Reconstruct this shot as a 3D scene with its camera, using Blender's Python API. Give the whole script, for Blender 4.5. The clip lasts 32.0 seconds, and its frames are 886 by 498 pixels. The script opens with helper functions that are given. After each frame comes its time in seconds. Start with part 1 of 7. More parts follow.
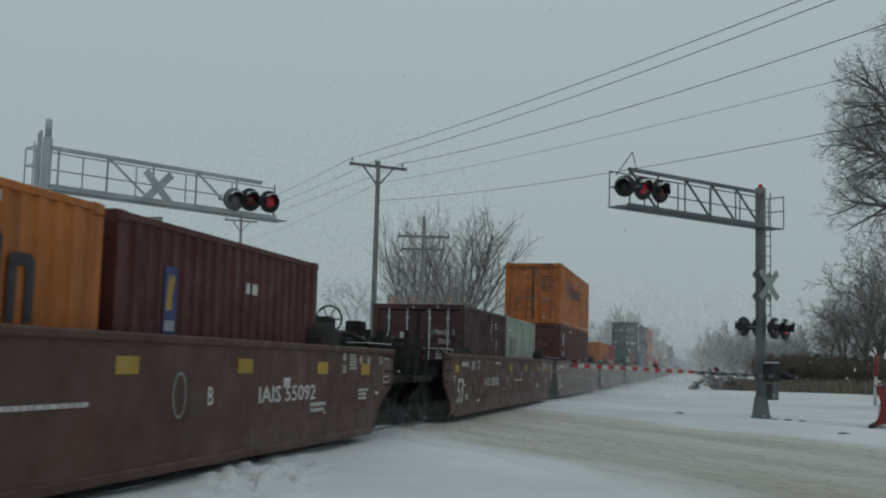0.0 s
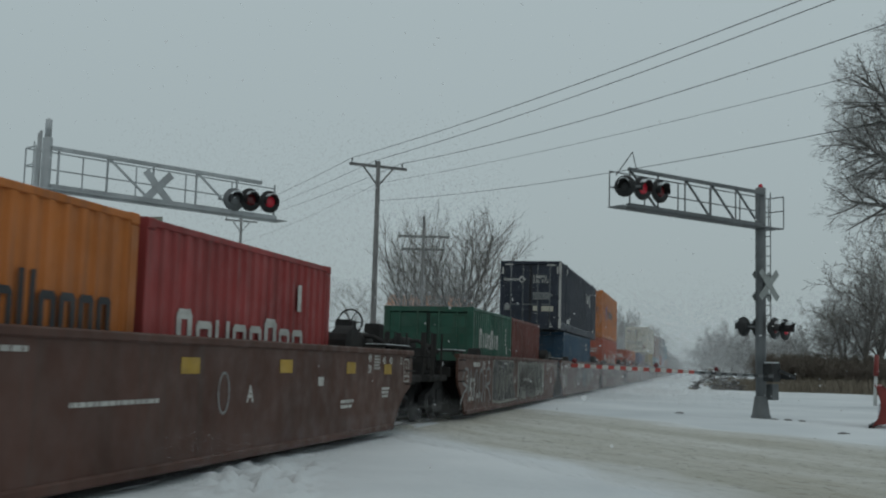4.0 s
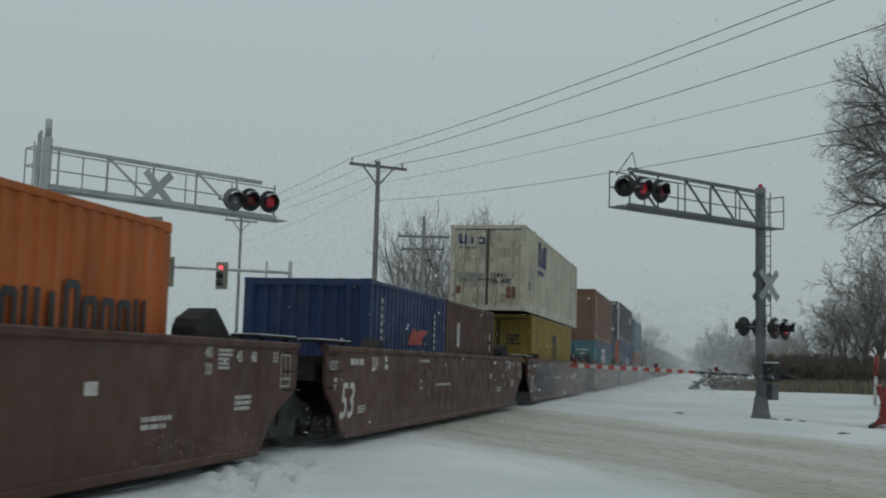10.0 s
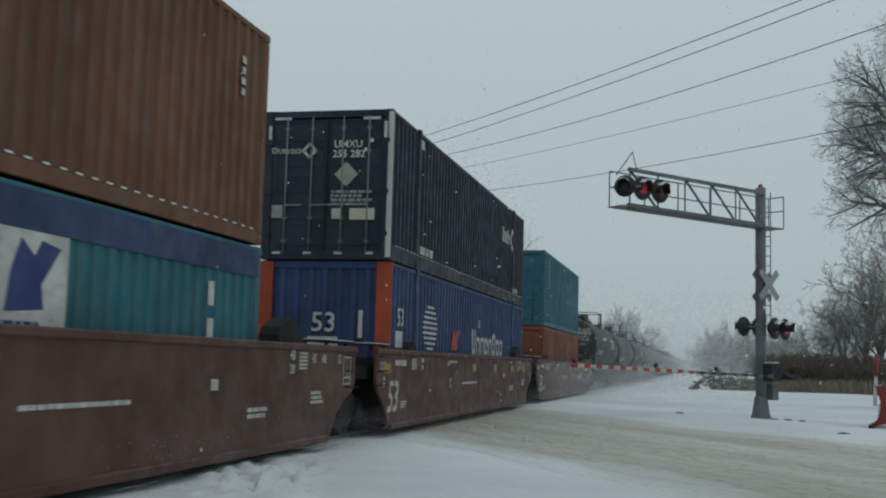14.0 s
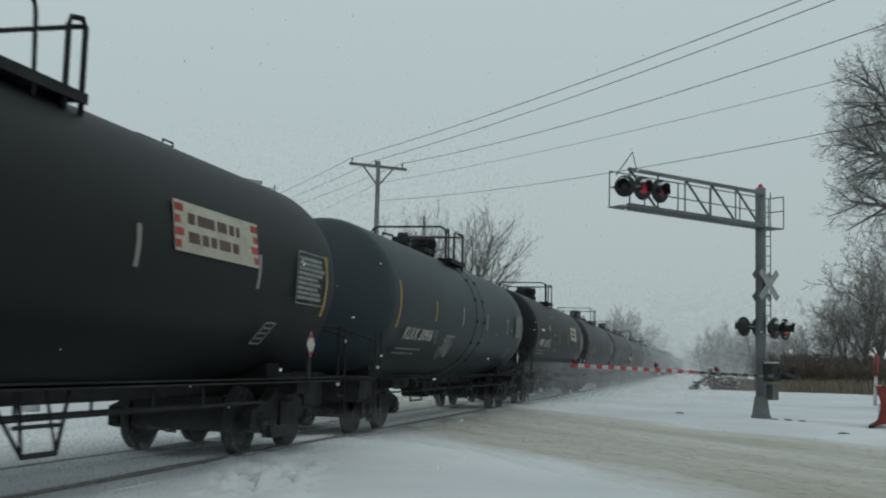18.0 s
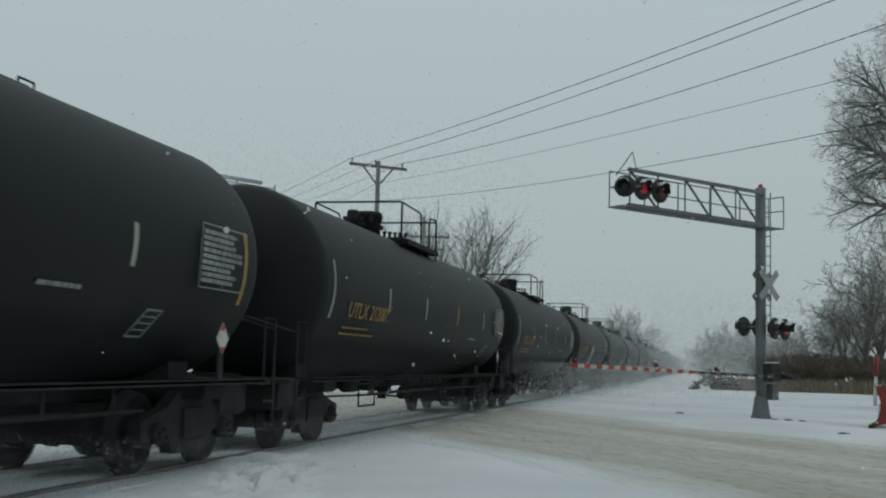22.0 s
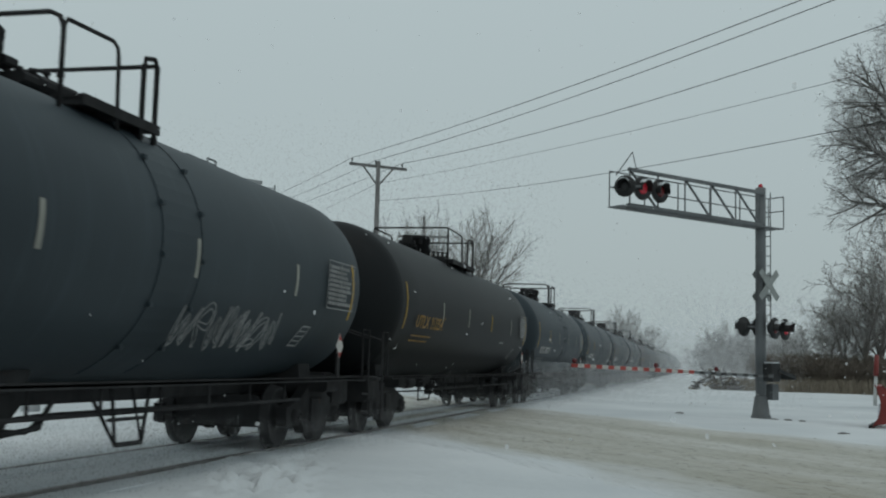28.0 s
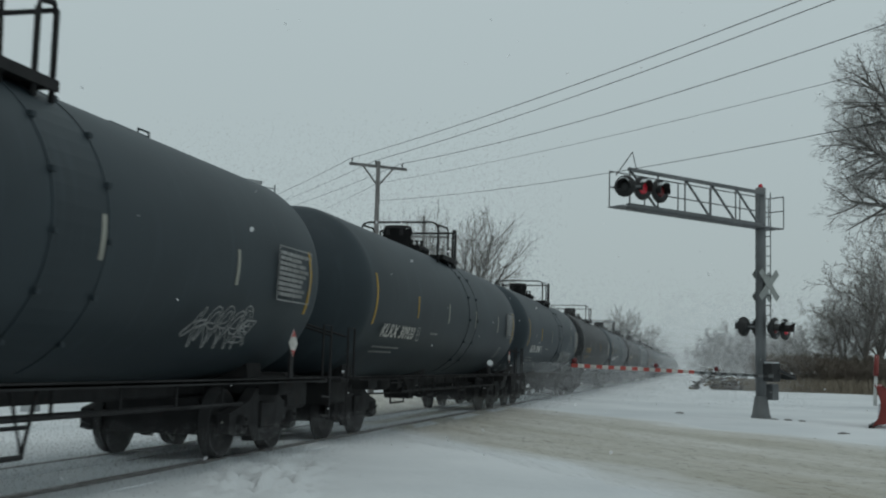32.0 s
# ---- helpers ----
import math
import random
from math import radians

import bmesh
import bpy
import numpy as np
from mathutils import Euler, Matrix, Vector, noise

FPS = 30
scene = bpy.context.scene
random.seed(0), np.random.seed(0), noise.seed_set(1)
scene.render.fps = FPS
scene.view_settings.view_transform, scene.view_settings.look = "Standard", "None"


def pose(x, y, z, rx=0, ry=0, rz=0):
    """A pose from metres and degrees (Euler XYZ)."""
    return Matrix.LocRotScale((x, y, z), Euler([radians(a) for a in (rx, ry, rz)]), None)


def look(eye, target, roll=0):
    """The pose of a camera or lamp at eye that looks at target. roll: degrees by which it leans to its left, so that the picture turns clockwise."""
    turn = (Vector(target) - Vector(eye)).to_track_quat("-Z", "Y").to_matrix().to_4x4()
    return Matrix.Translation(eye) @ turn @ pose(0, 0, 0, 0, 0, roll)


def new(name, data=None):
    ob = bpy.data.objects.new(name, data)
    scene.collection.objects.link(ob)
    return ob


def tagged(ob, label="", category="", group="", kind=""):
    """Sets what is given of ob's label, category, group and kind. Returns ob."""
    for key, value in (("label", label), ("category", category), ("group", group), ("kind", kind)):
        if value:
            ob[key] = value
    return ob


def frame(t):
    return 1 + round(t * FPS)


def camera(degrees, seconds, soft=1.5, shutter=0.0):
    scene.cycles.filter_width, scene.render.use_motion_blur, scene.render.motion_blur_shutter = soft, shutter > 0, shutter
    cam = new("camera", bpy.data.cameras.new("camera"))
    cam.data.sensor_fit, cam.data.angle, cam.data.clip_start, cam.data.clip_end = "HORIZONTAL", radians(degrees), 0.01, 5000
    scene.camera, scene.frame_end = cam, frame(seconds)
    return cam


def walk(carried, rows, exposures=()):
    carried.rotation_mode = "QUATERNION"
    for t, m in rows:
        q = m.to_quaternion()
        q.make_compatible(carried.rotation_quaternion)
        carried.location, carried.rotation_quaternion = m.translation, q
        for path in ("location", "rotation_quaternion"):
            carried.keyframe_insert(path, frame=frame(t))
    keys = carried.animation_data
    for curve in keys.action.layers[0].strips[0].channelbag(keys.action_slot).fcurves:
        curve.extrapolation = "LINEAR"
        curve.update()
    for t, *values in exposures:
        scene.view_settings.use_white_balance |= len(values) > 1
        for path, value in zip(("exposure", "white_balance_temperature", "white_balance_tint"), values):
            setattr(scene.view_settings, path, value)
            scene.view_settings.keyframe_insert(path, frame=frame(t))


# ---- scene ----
cam = camera(43.81, 32.0, soft=2.1, shutter=0.12)
EYE = (0.0, 0.0, 1.38)
AIM = (EYE[0] - 0.22651, EYE[1] + 0.96861, EYE[2] + 0.10239)
walk(cam, [(0, look(EYE, AIM, 1.575)), (32.0, look(EYE, AIM, 1.575))],
     exposures=[(0.0, -0.04, 6350, 9), (3.5, -0.02, 6350, 9), (5.5, 0.02, 6550, 11), (6.2, 0.06, 6550, 11), (6.9, 0.28, 6550, 11), (7.8, 0.33, 6700, 11), (8.4, 0.30, 6700, 11), (9.2, 0.17, 6600, 10), (10.2, 0.06, 6500, 10), (13.0, 0.04, 6350, 10), (13.8, 0.18, 6350, 9), (16.5, 0.34, 6450, 9), (17.5, 0.34, 6450, 9), (18.5, 0.16, 6450, 9), (32.0, 0.15, 6450, 9)])

# ---------------------------------------------------------------- light
world = bpy.data.worlds.new("winter_sky")
scene.world = world
world.use_nodes = True
wn, wl = world.node_tree.nodes, world.node_tree.links
sky = wn.new("ShaderNodeTexSky")
sky.sky_type, sky.sun_disc = "NISHITA", False
sky.sun_elevation, sky.sun_rotation = radians(74), radians(163)
sky.dust_density, sky.air_density = 6.0, 1.0
cloud = wn.new("ShaderNodeMix")
cloud.data_type = "RGBA"
cloud.inputs[0].default_value = 0.93
cloud.inputs[7].default_value = (3.88, 4.55, 4.63, 1)
bg = wn["Background"]
bg.inputs["Strength"].default_value = 0.1
wl.new(sky.outputs[0], cloud.inputs[6])
# an overcast sky, dimmer towards the horizon
way = wn.new("ShaderNodeTexCoord")
axes = wn.new("ShaderNodeSeparateXYZ")
rise = wn.new("ShaderNodeMapRange")
rise.inputs[1].default_value, rise.inputs[2].default_value = 0.0, 0.45
rise.inputs[3].default_value, rise.inputs[4].default_value = 0.90, 1.10
tone = wn.new("ShaderNodeVectorMath")
tone.operation = "SCALE"
wl.new(way.outputs["Generated"], axes.inputs[0])
wl.new(axes.outputs[2], rise.inputs[0])
wl.new(cloud.outputs[2], tone.inputs[0])
wl.new(rise.outputs[0], tone.inputs["Scale"])
wl.new(tone.outputs[0], bg.inputs["Color"])
sun = new("sun", bpy.data.lights.new("sun", "SUN"))
sun.data.energy, sun.data.angle, sun.data.color = 0.22, radians(40), (1.0, 0.97, 0.93)
sun.matrix_world = look((0, 0, 60), (-5, 16, 0))

# ---------------------------------------------------------------- plan
TRACK = -6.98          # the track's centre line
RAIL = 0.045           # top of the rails
CLIP = 32.0


def run(t):
    """How far the train has rolled towards -y after t seconds; it is slowing down."""
    return 15.55 * t - 0.000547 * t ** 3


def when(d):
    """The time at which the train has rolled d metres."""
    t = d / 15.55
    for _ in range(8):
        t -= (run(t) - d) / (15.55 - 0.001641 * t * t)
    return t


# ---------------------------------------------------------------- materials
def shader(name, rough=0.6, metal=0.0):
    m = bpy.data.materials.new(name)
    m.use_nodes = True
    b = m.node_tree.nodes["Principled BSDF"]
    b.inputs["Roughness"].default_value = rough
    b.inputs["Metallic"].default_value = metal
    return m, m.node_tree.nodes, m.node_tree.links, b


def mixed(n, l, fac, a, b, mode="MIX"):
    x = n.new("ShaderNodeMix")
    x.data_type, x.blend_type = "RGBA", mode
    for sock, val in ((x.inputs[0], fac), (x.inputs[6], a), (x.inputs[7], b)):
        if hasattr(val, "is_linked"):
            l.new(val, sock)
        elif isinstance(val, (int, float)):
            sock.default_value = val
        else:
            sock.default_value = (*val, 1)
    return x.outputs[2]


def noise_of(n, l, scale, stretch=(1, 1, 1), detail=4.0, lo=0.35, hi=0.65, rough=0.55):
    tc = n.new("ShaderNodeTexCoord")
    mp = n.new("ShaderNodeMapping")
    mp.inputs["Scale"].default_value = stretch
    info = n.new("ShaderNodeObjectInfo")
    add = n.new("ShaderNodeVectorMath")
    mul = n.new("ShaderNodeMath")
    mul.operation = "MULTIPLY"
    mul.inputs[1].default_value = 37.0
    l.new(info.outputs["Random"], mul.inputs[0])
    l.new(tc.outputs["Object"], mp.inputs["Vector"])
    l.new(mp.outputs[0], add.inputs[0])
    l.new(mul.outputs[0], add.inputs[1])
    t = n.new("ShaderNodeTexNoise")
    t.inputs["Scale"].default_value = scale
    t.inputs["Detail"].default_value = detail
    t.inputs["Roughness"].default_value = rough
    l.new(add.outputs[0], t.inputs["Vector"])
    r = n.new("ShaderNodeMapRange")
    r.inputs[1].default_value, r.inputs[2].default_value = lo, hi
    l.new(t.outputs[0], r.inputs[0])
    return r.outputs[0]


def bumped(n, l, b, height, strength=0.3, dist=0.01):
    x = n.new("ShaderNodeBump")
    x.inputs["Strength"].default_value, x.inputs["Distance"].default_value = strength, dist
    l.new(height, x.inputs["Height"])
    l.new(x.outputs[0], b.inputs["Normal"])


def paint(name, rgb, rough=0.55, dirt=0.6, rust=0.45, dirt_rgb=(0.06, 0.05, 0.042), metal=0.0, spec=0.35):
    """Weathered paint: faded patches, vertical grime streaks, rust freckles."""
    m, n, l, b = shader(name, rough, metal)
    b.inputs["Specular IOR Level"].default_value = spec
    pale = tuple(min(1, c * 1.12 + 0.012) for c in rgb)
    deep = tuple(c * 0.80 for c in rgb)
    c = mixed(n, l, noise_of(n, l, 0.7), deep, pale)
    streak = noise_of(n, l, 1.9, (2.0, 4.2, 0.16), 7, 0.46, 0.78, 0.62)
    f = n.new("ShaderNodeMath")
    f.operation = "MULTIPLY"
    f.inputs[1].default_value = dirt
    l.new(streak, f.inputs[0])
    c = mixed(n, l, f.outputs[0], c, dirt_rgb)
    fl = noise_of(n, l, 9.0, (1, 1, 0.5), 8, 0.63, 0.72, 0.7)
    f2 = n.new("ShaderNodeMath")
    f2.operation = "MULTIPLY"
    f2.inputs[1].default_value = rust
    l.new(fl, f2.inputs[0])
    c = mixed(n, l, f2.outputs[0], c, (0.12, 0.045, 0.02))
    l.new(c, b.inputs["Base Color"])
    rr = n.new("ShaderNodeMapRange")
    rr.inputs[3].default_value, rr.inputs[4].default_value = rough - 0.08, min(1, rough + 0.2)
    l.new(noise_of(n, l, 3.0), rr.inputs[0])
    l.new(rr.outputs[0], b.inputs["Roughness"])
    bumped(n, l, b, noise_of(n, l, 14.0, (1, 1, 1), 6), 0.12, 0.006)
    return m


def glow(name, rgb, strength):
    m, n, l, b = shader(name, 0.25)
    b.inputs["Base Color"].default_value = (*rgb, 1)
    b.inputs["Emission Color"].default_value = (*rgb, 1)
    b.inputs["Emission Strength"].default_value = strength
    return m


MAT = {}
for key, rgb, kw in (
        ("orange", (0.415, 0.125, 0.018), {}),
        # redder door orange: the door end's shading put into the colour, with extra rust
        ("orange_doors", (0.40, 0.108, 0.016), {"dirt": 0.8, "rust": 0.7}),
        ("deep_orange", (0.40, 0.094, 0.012), {}),
        ("oxide", (0.078, 0.0155, 0.0105), {}),
        ("brown", (0.135, 0.051, 0.022), {"rust": 0.5}),
        ("umber", (0.080, 0.036, 0.029), {}),
        ("maroon", (0.058, 0.022, 0.0205), {}),
        ("sage", (0.31, 0.345, 0.285), {"dirt": 0.35}),
        ("red", (0.315, 0.046, 0.011), {"dirt": 0.4}),
        ("crimson", (0.27, 0.034, 0.032), {}),
        ("forest", (0.02, 0.085, 0.055), {}),
        ("azure", (0.007, 0.050, 0.098), {"dirt": 0.4}),
        ("cobalt", (0.013, 0.034, 0.108), {}),
        ("navy", (0.018, 0.047, 0.14), {}),
        ("slate", (0.0072, 0.0125, 0.026), {"rust": 0.1, "dirt": 0.35, "dirt_rgb": (0.028, 0.028, 0.03)}),
        ("cream", (0.47, 0.445, 0.36), {"dirt": 0.35, "rust": 0.5, "dirt_rgb": (0.16, 0.10, 0.06)}),
        ("mustard", (0.26, 0.175, 0.028), {"dirt": 0.35}),
        ("teal", (0.016, 0.125, 0.16), {}),
        ("peacock", (0.016, 0.11, 0.16), {}),
        ("rusty_orange", (0.20, 0.056, 0.025), {}),
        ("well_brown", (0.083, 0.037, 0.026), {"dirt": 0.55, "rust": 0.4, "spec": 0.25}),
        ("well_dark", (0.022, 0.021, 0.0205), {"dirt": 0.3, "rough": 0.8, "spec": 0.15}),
        ("undergear", (0.025, 0.025, 0.026), {"rough": 0.8, "dirt": 0.5, "dirt_rgb": (0.018, 0.017, 0.016), "spec": 0.15}),
        ("galvanised", (0.4, 0.42, 0.43), {"rough": 0.6, "dirt": 0.35, "rust": 0.15, "dirt_rgb": (0.2, 0.2, 0.2)}),
        ("galvanised_dark", (0.16, 0.17, 0.175), {"rough": 0.55, "metal": 0.3, "dirt": 0.35, "rust": 0.15}),
        ("signal_black", (0.02, 0.021, 0.022), {"rough": 0.6, "dirt": 0.2, "rust": 0.0}),
        ("signal_tan", (0.27, 0.26, 0.215), {"dirt": 0.3, "rust": 0.0}),
        ("white_paint", (0.55, 0.56, 0.55), {"dirt": 0.3, "rust": 0.05}),
        ("letter_white", (0.50, 0.49, 0.46), {"dirt": 0.45, "rust": 0.0}),
        ("letter_yellow", (0.38, 0.235, 0.03), {"dirt": 0.35, "rust": 0.0}),
        ("letter_blue", (0.022, 0.04, 0.16), {"dirt": 0.3, "rust": 0.0}),
        ("letter_dark", (0.025, 0.025, 0.028), {"dirt": 0.2, "rust": 0.0}),
        ("letter_red", (0.36, 0.045, 0.035), {"dirt": 0.2, "rust": 0.0}),
        ("graffiti_grey", (0.25, 0.255, 0.25), {"dirt": 0.5, "rust": 0.1}),
        ("graffiti_blue", (0.085, 0.125, 0.155), {"dirt": 0.5, "rust": 0.1}),
        ("letter_amber", (0.30, 0.17, 0.03), {"dirt": 0.75, "rust": 0.0}),
        ("reflector_pale", (0.30, 0.30, 0.26), {"dirt": 0.5, "rust": 0.0}),
        ("russet", (0.13, 0.032, 0.023), {}),
        ("graffiti_pale", (0.22, 0.22, 0.19), {"dirt": 0.6, "rust": 0.3}),
        ("graffiti_dark", (0.035, 0.032, 0.030), {"dirt": 0.3, "rust": 0.1}),
        ("cream_doors", (0.44, 0.41, 0.33), {"dirt": 0.9, "rust": 0.9, "dirt_rgb": (0.09, 0.055, 0.03)}),
        ("graffiti_wash", (0.072, 0.05, 0.052), {"dirt": 0.5, "rust": 0.2}),
        ("graffiti_slate", (0.040, 0.044, 0.050), {"dirt": 0.5, "rust": 0.2}),
        ("graffiti_faded", (0.115, 0.115, 0.098), {"dirt": 0.7, "rust": 0.2}),
        ("board_grey", (0.27, 0.29, 0.28), {"dirt": 0.4, "rust": 0.1}),
        ("plow_red", (0.19, 0.024, 0.02), {"rough": 0.4, "dirt": 0.35}),
        ("wall_paint", (0.42, 0.41, 0.38), {"rust": 0.0}),
        ("roof_orange", (0.60, 0.26, 0.13), {"rust": 0.1}),
        ("steel", (0.23, 0.22, 0.21), {"rough": 0.4, "metal": 0.8, "rust": 0.6}),
        ("wire", (0.035, 0.036, 0.038), {"rust": 0.0})):
    MAT[key] = paint(key, rgb, **kw)


def tank_paint(name, rgb):
    """Dull tank lacquer with faint run-off and a dusty crown."""
    m, n, l, b = shader(name, 0.5)
    b.inputs["Specular IOR Level"].default_value = 0.12
    c = mixed(n, l, noise_of(n, l, 0.5, (1, 0.6, 1), 3, 0.3, 0.7), tuple(k * 0.85 for k in rgb), tuple(k * 1.2 for k in rgb))
    f = n.new("ShaderNodeMath")
    f.operation = "MULTIPLY"
    f.inputs[1].default_value = 0.35
    l.new(noise_of(n, l, 2.2, (0.7, 2.6, 0.18), 6, 0.56, 0.85), f.inputs[0])
    c = mixed(n, l, f.outputs[0], c, tuple(k * 2.1 for k in rgb))
    fl = noise_of(n, l, 11.0, (1, 1, 0.7), 8, 0.70, 0.76, 0.7)
    c = mixed(n, l, fl, c, (0.05, 0.045, 0.04))
    l.new(c, b.inputs["Base Color"])
    return m


MAT["tank_black"] = tank_paint("tank_black", (0.0125, 0.0142, 0.0153))
MAT["tank_grey"] = tank_paint("tank_grey", (0.037, 0.048, 0.055))
MAT["red_lamp"] = glow("red_lamp", (0.30, 0.018, 0.03), 0.2)
MAT["red_lens"] = glow("red_lens", (0.085, 0.010, 0.012), 0.05)
MAT["red_signal"] = glow("red_signal", (1.0, 0.05, 0.08), 2.2)


def wood_mat(name, rgb, stretch=(6, 6, 0.5)):
    m, n, l, b = shader(name, 0.9)
    g = noise_of(n, l, 3.0, stretch, 8, 0.3, 0.7)
    l.new(mixed(n, l, g, tuple(c * 0.55 for c in rgb), tuple(c * 1.25 for c in rgb)), b.inputs["Base Color"])
    bumped(n, l, b, g, 0.5, 0.02)
    return m


MAT["pole_wood"] = wood_mat("pole_wood", (0.18, 0.178, 0.175))
MAT["bark"] = wood_mat("bark", (0.13, 0.122, 0.115))
# pale bark and twigs: some frost, and distance haze put into the base colour
MAT["frost_haze_bark"] = wood_mat("frost_haze_bark", (0.20, 0.195, 0.187))
MAT["bush_twig"] = wood_mat("bush_twig", (0.155, 0.130, 0.106))
MAT["twig"] = wood_mat("twig", (0.18, 0.166, 0.152))
MAT["frost_haze_twig"] = wood_mat("frost_haze_twig", (0.24, 0.235, 0.225))
MAT["grit"] = wood_mat("grit", (0.24, 0.21, 0.15))
MAT["dry_grass"] = wood_mat("dry_grass", (0.235, 0.20, 0.152))


def snow_mat():
    m, n, l, b = shader("snow", 0.75)
    big = noise_of(n, l, 0.22, (1, 1, 1), 5)
    fine = noise_of(n, l, 6.0, (1, 1, 1), 8, 0.3, 0.7)
    c = mixed(n, l, big, (0.53, 0.56, 0.578), (0.64, 0.665, 0.68))
    grit = noise_of(n, l, 1.9, (1, 1, 1), 9, 0.66, 0.80, 0.75)
    f = n.new("ShaderNodeMath")
    f.operation = "MULTIPLY"
    f.inputs[1].default_value = 0.35
    l.new(grit, f.inputs[0])
    c = mixed(n, l, f.outputs[0], c, (0.42, 0.41, 0.38))
    l.new(c, b.inputs["Base Color"])
    bumped(n, l, b, fine, 0.35, 0.03)
    return m


def slush_mat():
    """Packed snow and sand on asphalt, streaked along the lane (local x), snow drifting over both edges."""
    m, n, l, b = shader("slush", 0.6)
    lanes = noise_of(n, l, 0.8, (0.07, 0.9, 1), 5, 0.36, 0.64)
    c = mixed(n, l, lanes, (0.37, 0.36, 0.31), (0.52, 0.515, 0.48))
    sand = noise_of(n, l, 1.1, (0.22, 1.2, 1), 8, 0.48, 0.76, 0.65)
    f = n.new("ShaderNodeMath")
    f.operation = "MULTIPLY"
    f.inputs[1].default_value = 0.7
    l.new(sand, f.inputs[0])
    c = mixed(n, l, f.outputs[0], c, (0.30, 0.27, 0.195))
    worn = noise_of(n, l, 2.4, (0.45, 1.5, 1), 9, 0.52, 0.68, 0.72)
    f3 = n.new("ShaderNodeMath")
    f3.operation = "MULTIPLY"
    f3.inputs[1].default_value = 0.55
    l.new(worn, f3.inputs[0])
    c = mixed(n, l, f3.outputs[0], c, (0.25, 0.225, 0.155))
    clod = noise_of(n, l, 6.0, (0.6, 1.3, 1), 8, 0.555, 0.64, 0.72)
    c = mixed(n, l, clod, c, (0.15, 0.135, 0.11))
    tc = n.new("ShaderNodeTexCoord")
    xyz = n.new("ShaderNodeSeparateXYZ")
    l.new(tc.outputs["Object"], xyz.inputs[0])
    ab = n.new("ShaderNodeMath")
    ab.operation = "ABSOLUTE"
    l.new(xyz.outputs[1], ab.inputs[0])
    wob = n.new("ShaderNodeMath")
    wob.operation = "MULTIPLY_ADD"
    wob.inputs[1].default_value = 2.6
    l.new(noise_of(n, l, 0.55, (0.35, 1, 1), 7, 0.2, 0.8), wob.inputs[0])
    l.new(ab.outputs[0], wob.inputs[2])
    ed = n.new("ShaderNodeMapRange")
    ed.inputs[1].default_value, ed.inputs[2].default_value = 4.6, 6.0
    l.new(wob.outputs[0], ed.inputs[0])
    c = mixed(n, l, ed.outputs[0], c, (0.61, 0.635, 0.65))
    l.new(c, b.inputs["Base Color"])
    bumped(n, l, b, noise_of(n, l, 5.0, (0.5, 1.5, 1), 8, 0.3, 0.7), 0.8, 0.04)
    return m


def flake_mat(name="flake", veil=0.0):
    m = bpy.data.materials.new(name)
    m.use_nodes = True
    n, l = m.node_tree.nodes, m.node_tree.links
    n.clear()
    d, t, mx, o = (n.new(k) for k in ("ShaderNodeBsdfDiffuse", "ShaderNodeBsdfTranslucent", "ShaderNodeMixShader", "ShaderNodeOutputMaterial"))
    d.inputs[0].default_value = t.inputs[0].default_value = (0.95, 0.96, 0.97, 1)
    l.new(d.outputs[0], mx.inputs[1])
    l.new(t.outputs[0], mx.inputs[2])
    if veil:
        # powder snow and added haze: each facet lets part of the view through
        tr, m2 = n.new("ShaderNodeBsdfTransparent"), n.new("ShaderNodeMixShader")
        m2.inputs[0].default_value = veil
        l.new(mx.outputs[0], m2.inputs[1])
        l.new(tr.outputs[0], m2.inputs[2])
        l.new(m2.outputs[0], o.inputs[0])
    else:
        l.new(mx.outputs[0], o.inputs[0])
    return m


MAT["far_haze"] = flake_mat("far_haze", 0.80)
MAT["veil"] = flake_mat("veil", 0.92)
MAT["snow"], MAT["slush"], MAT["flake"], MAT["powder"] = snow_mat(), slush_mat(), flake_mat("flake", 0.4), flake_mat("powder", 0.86)


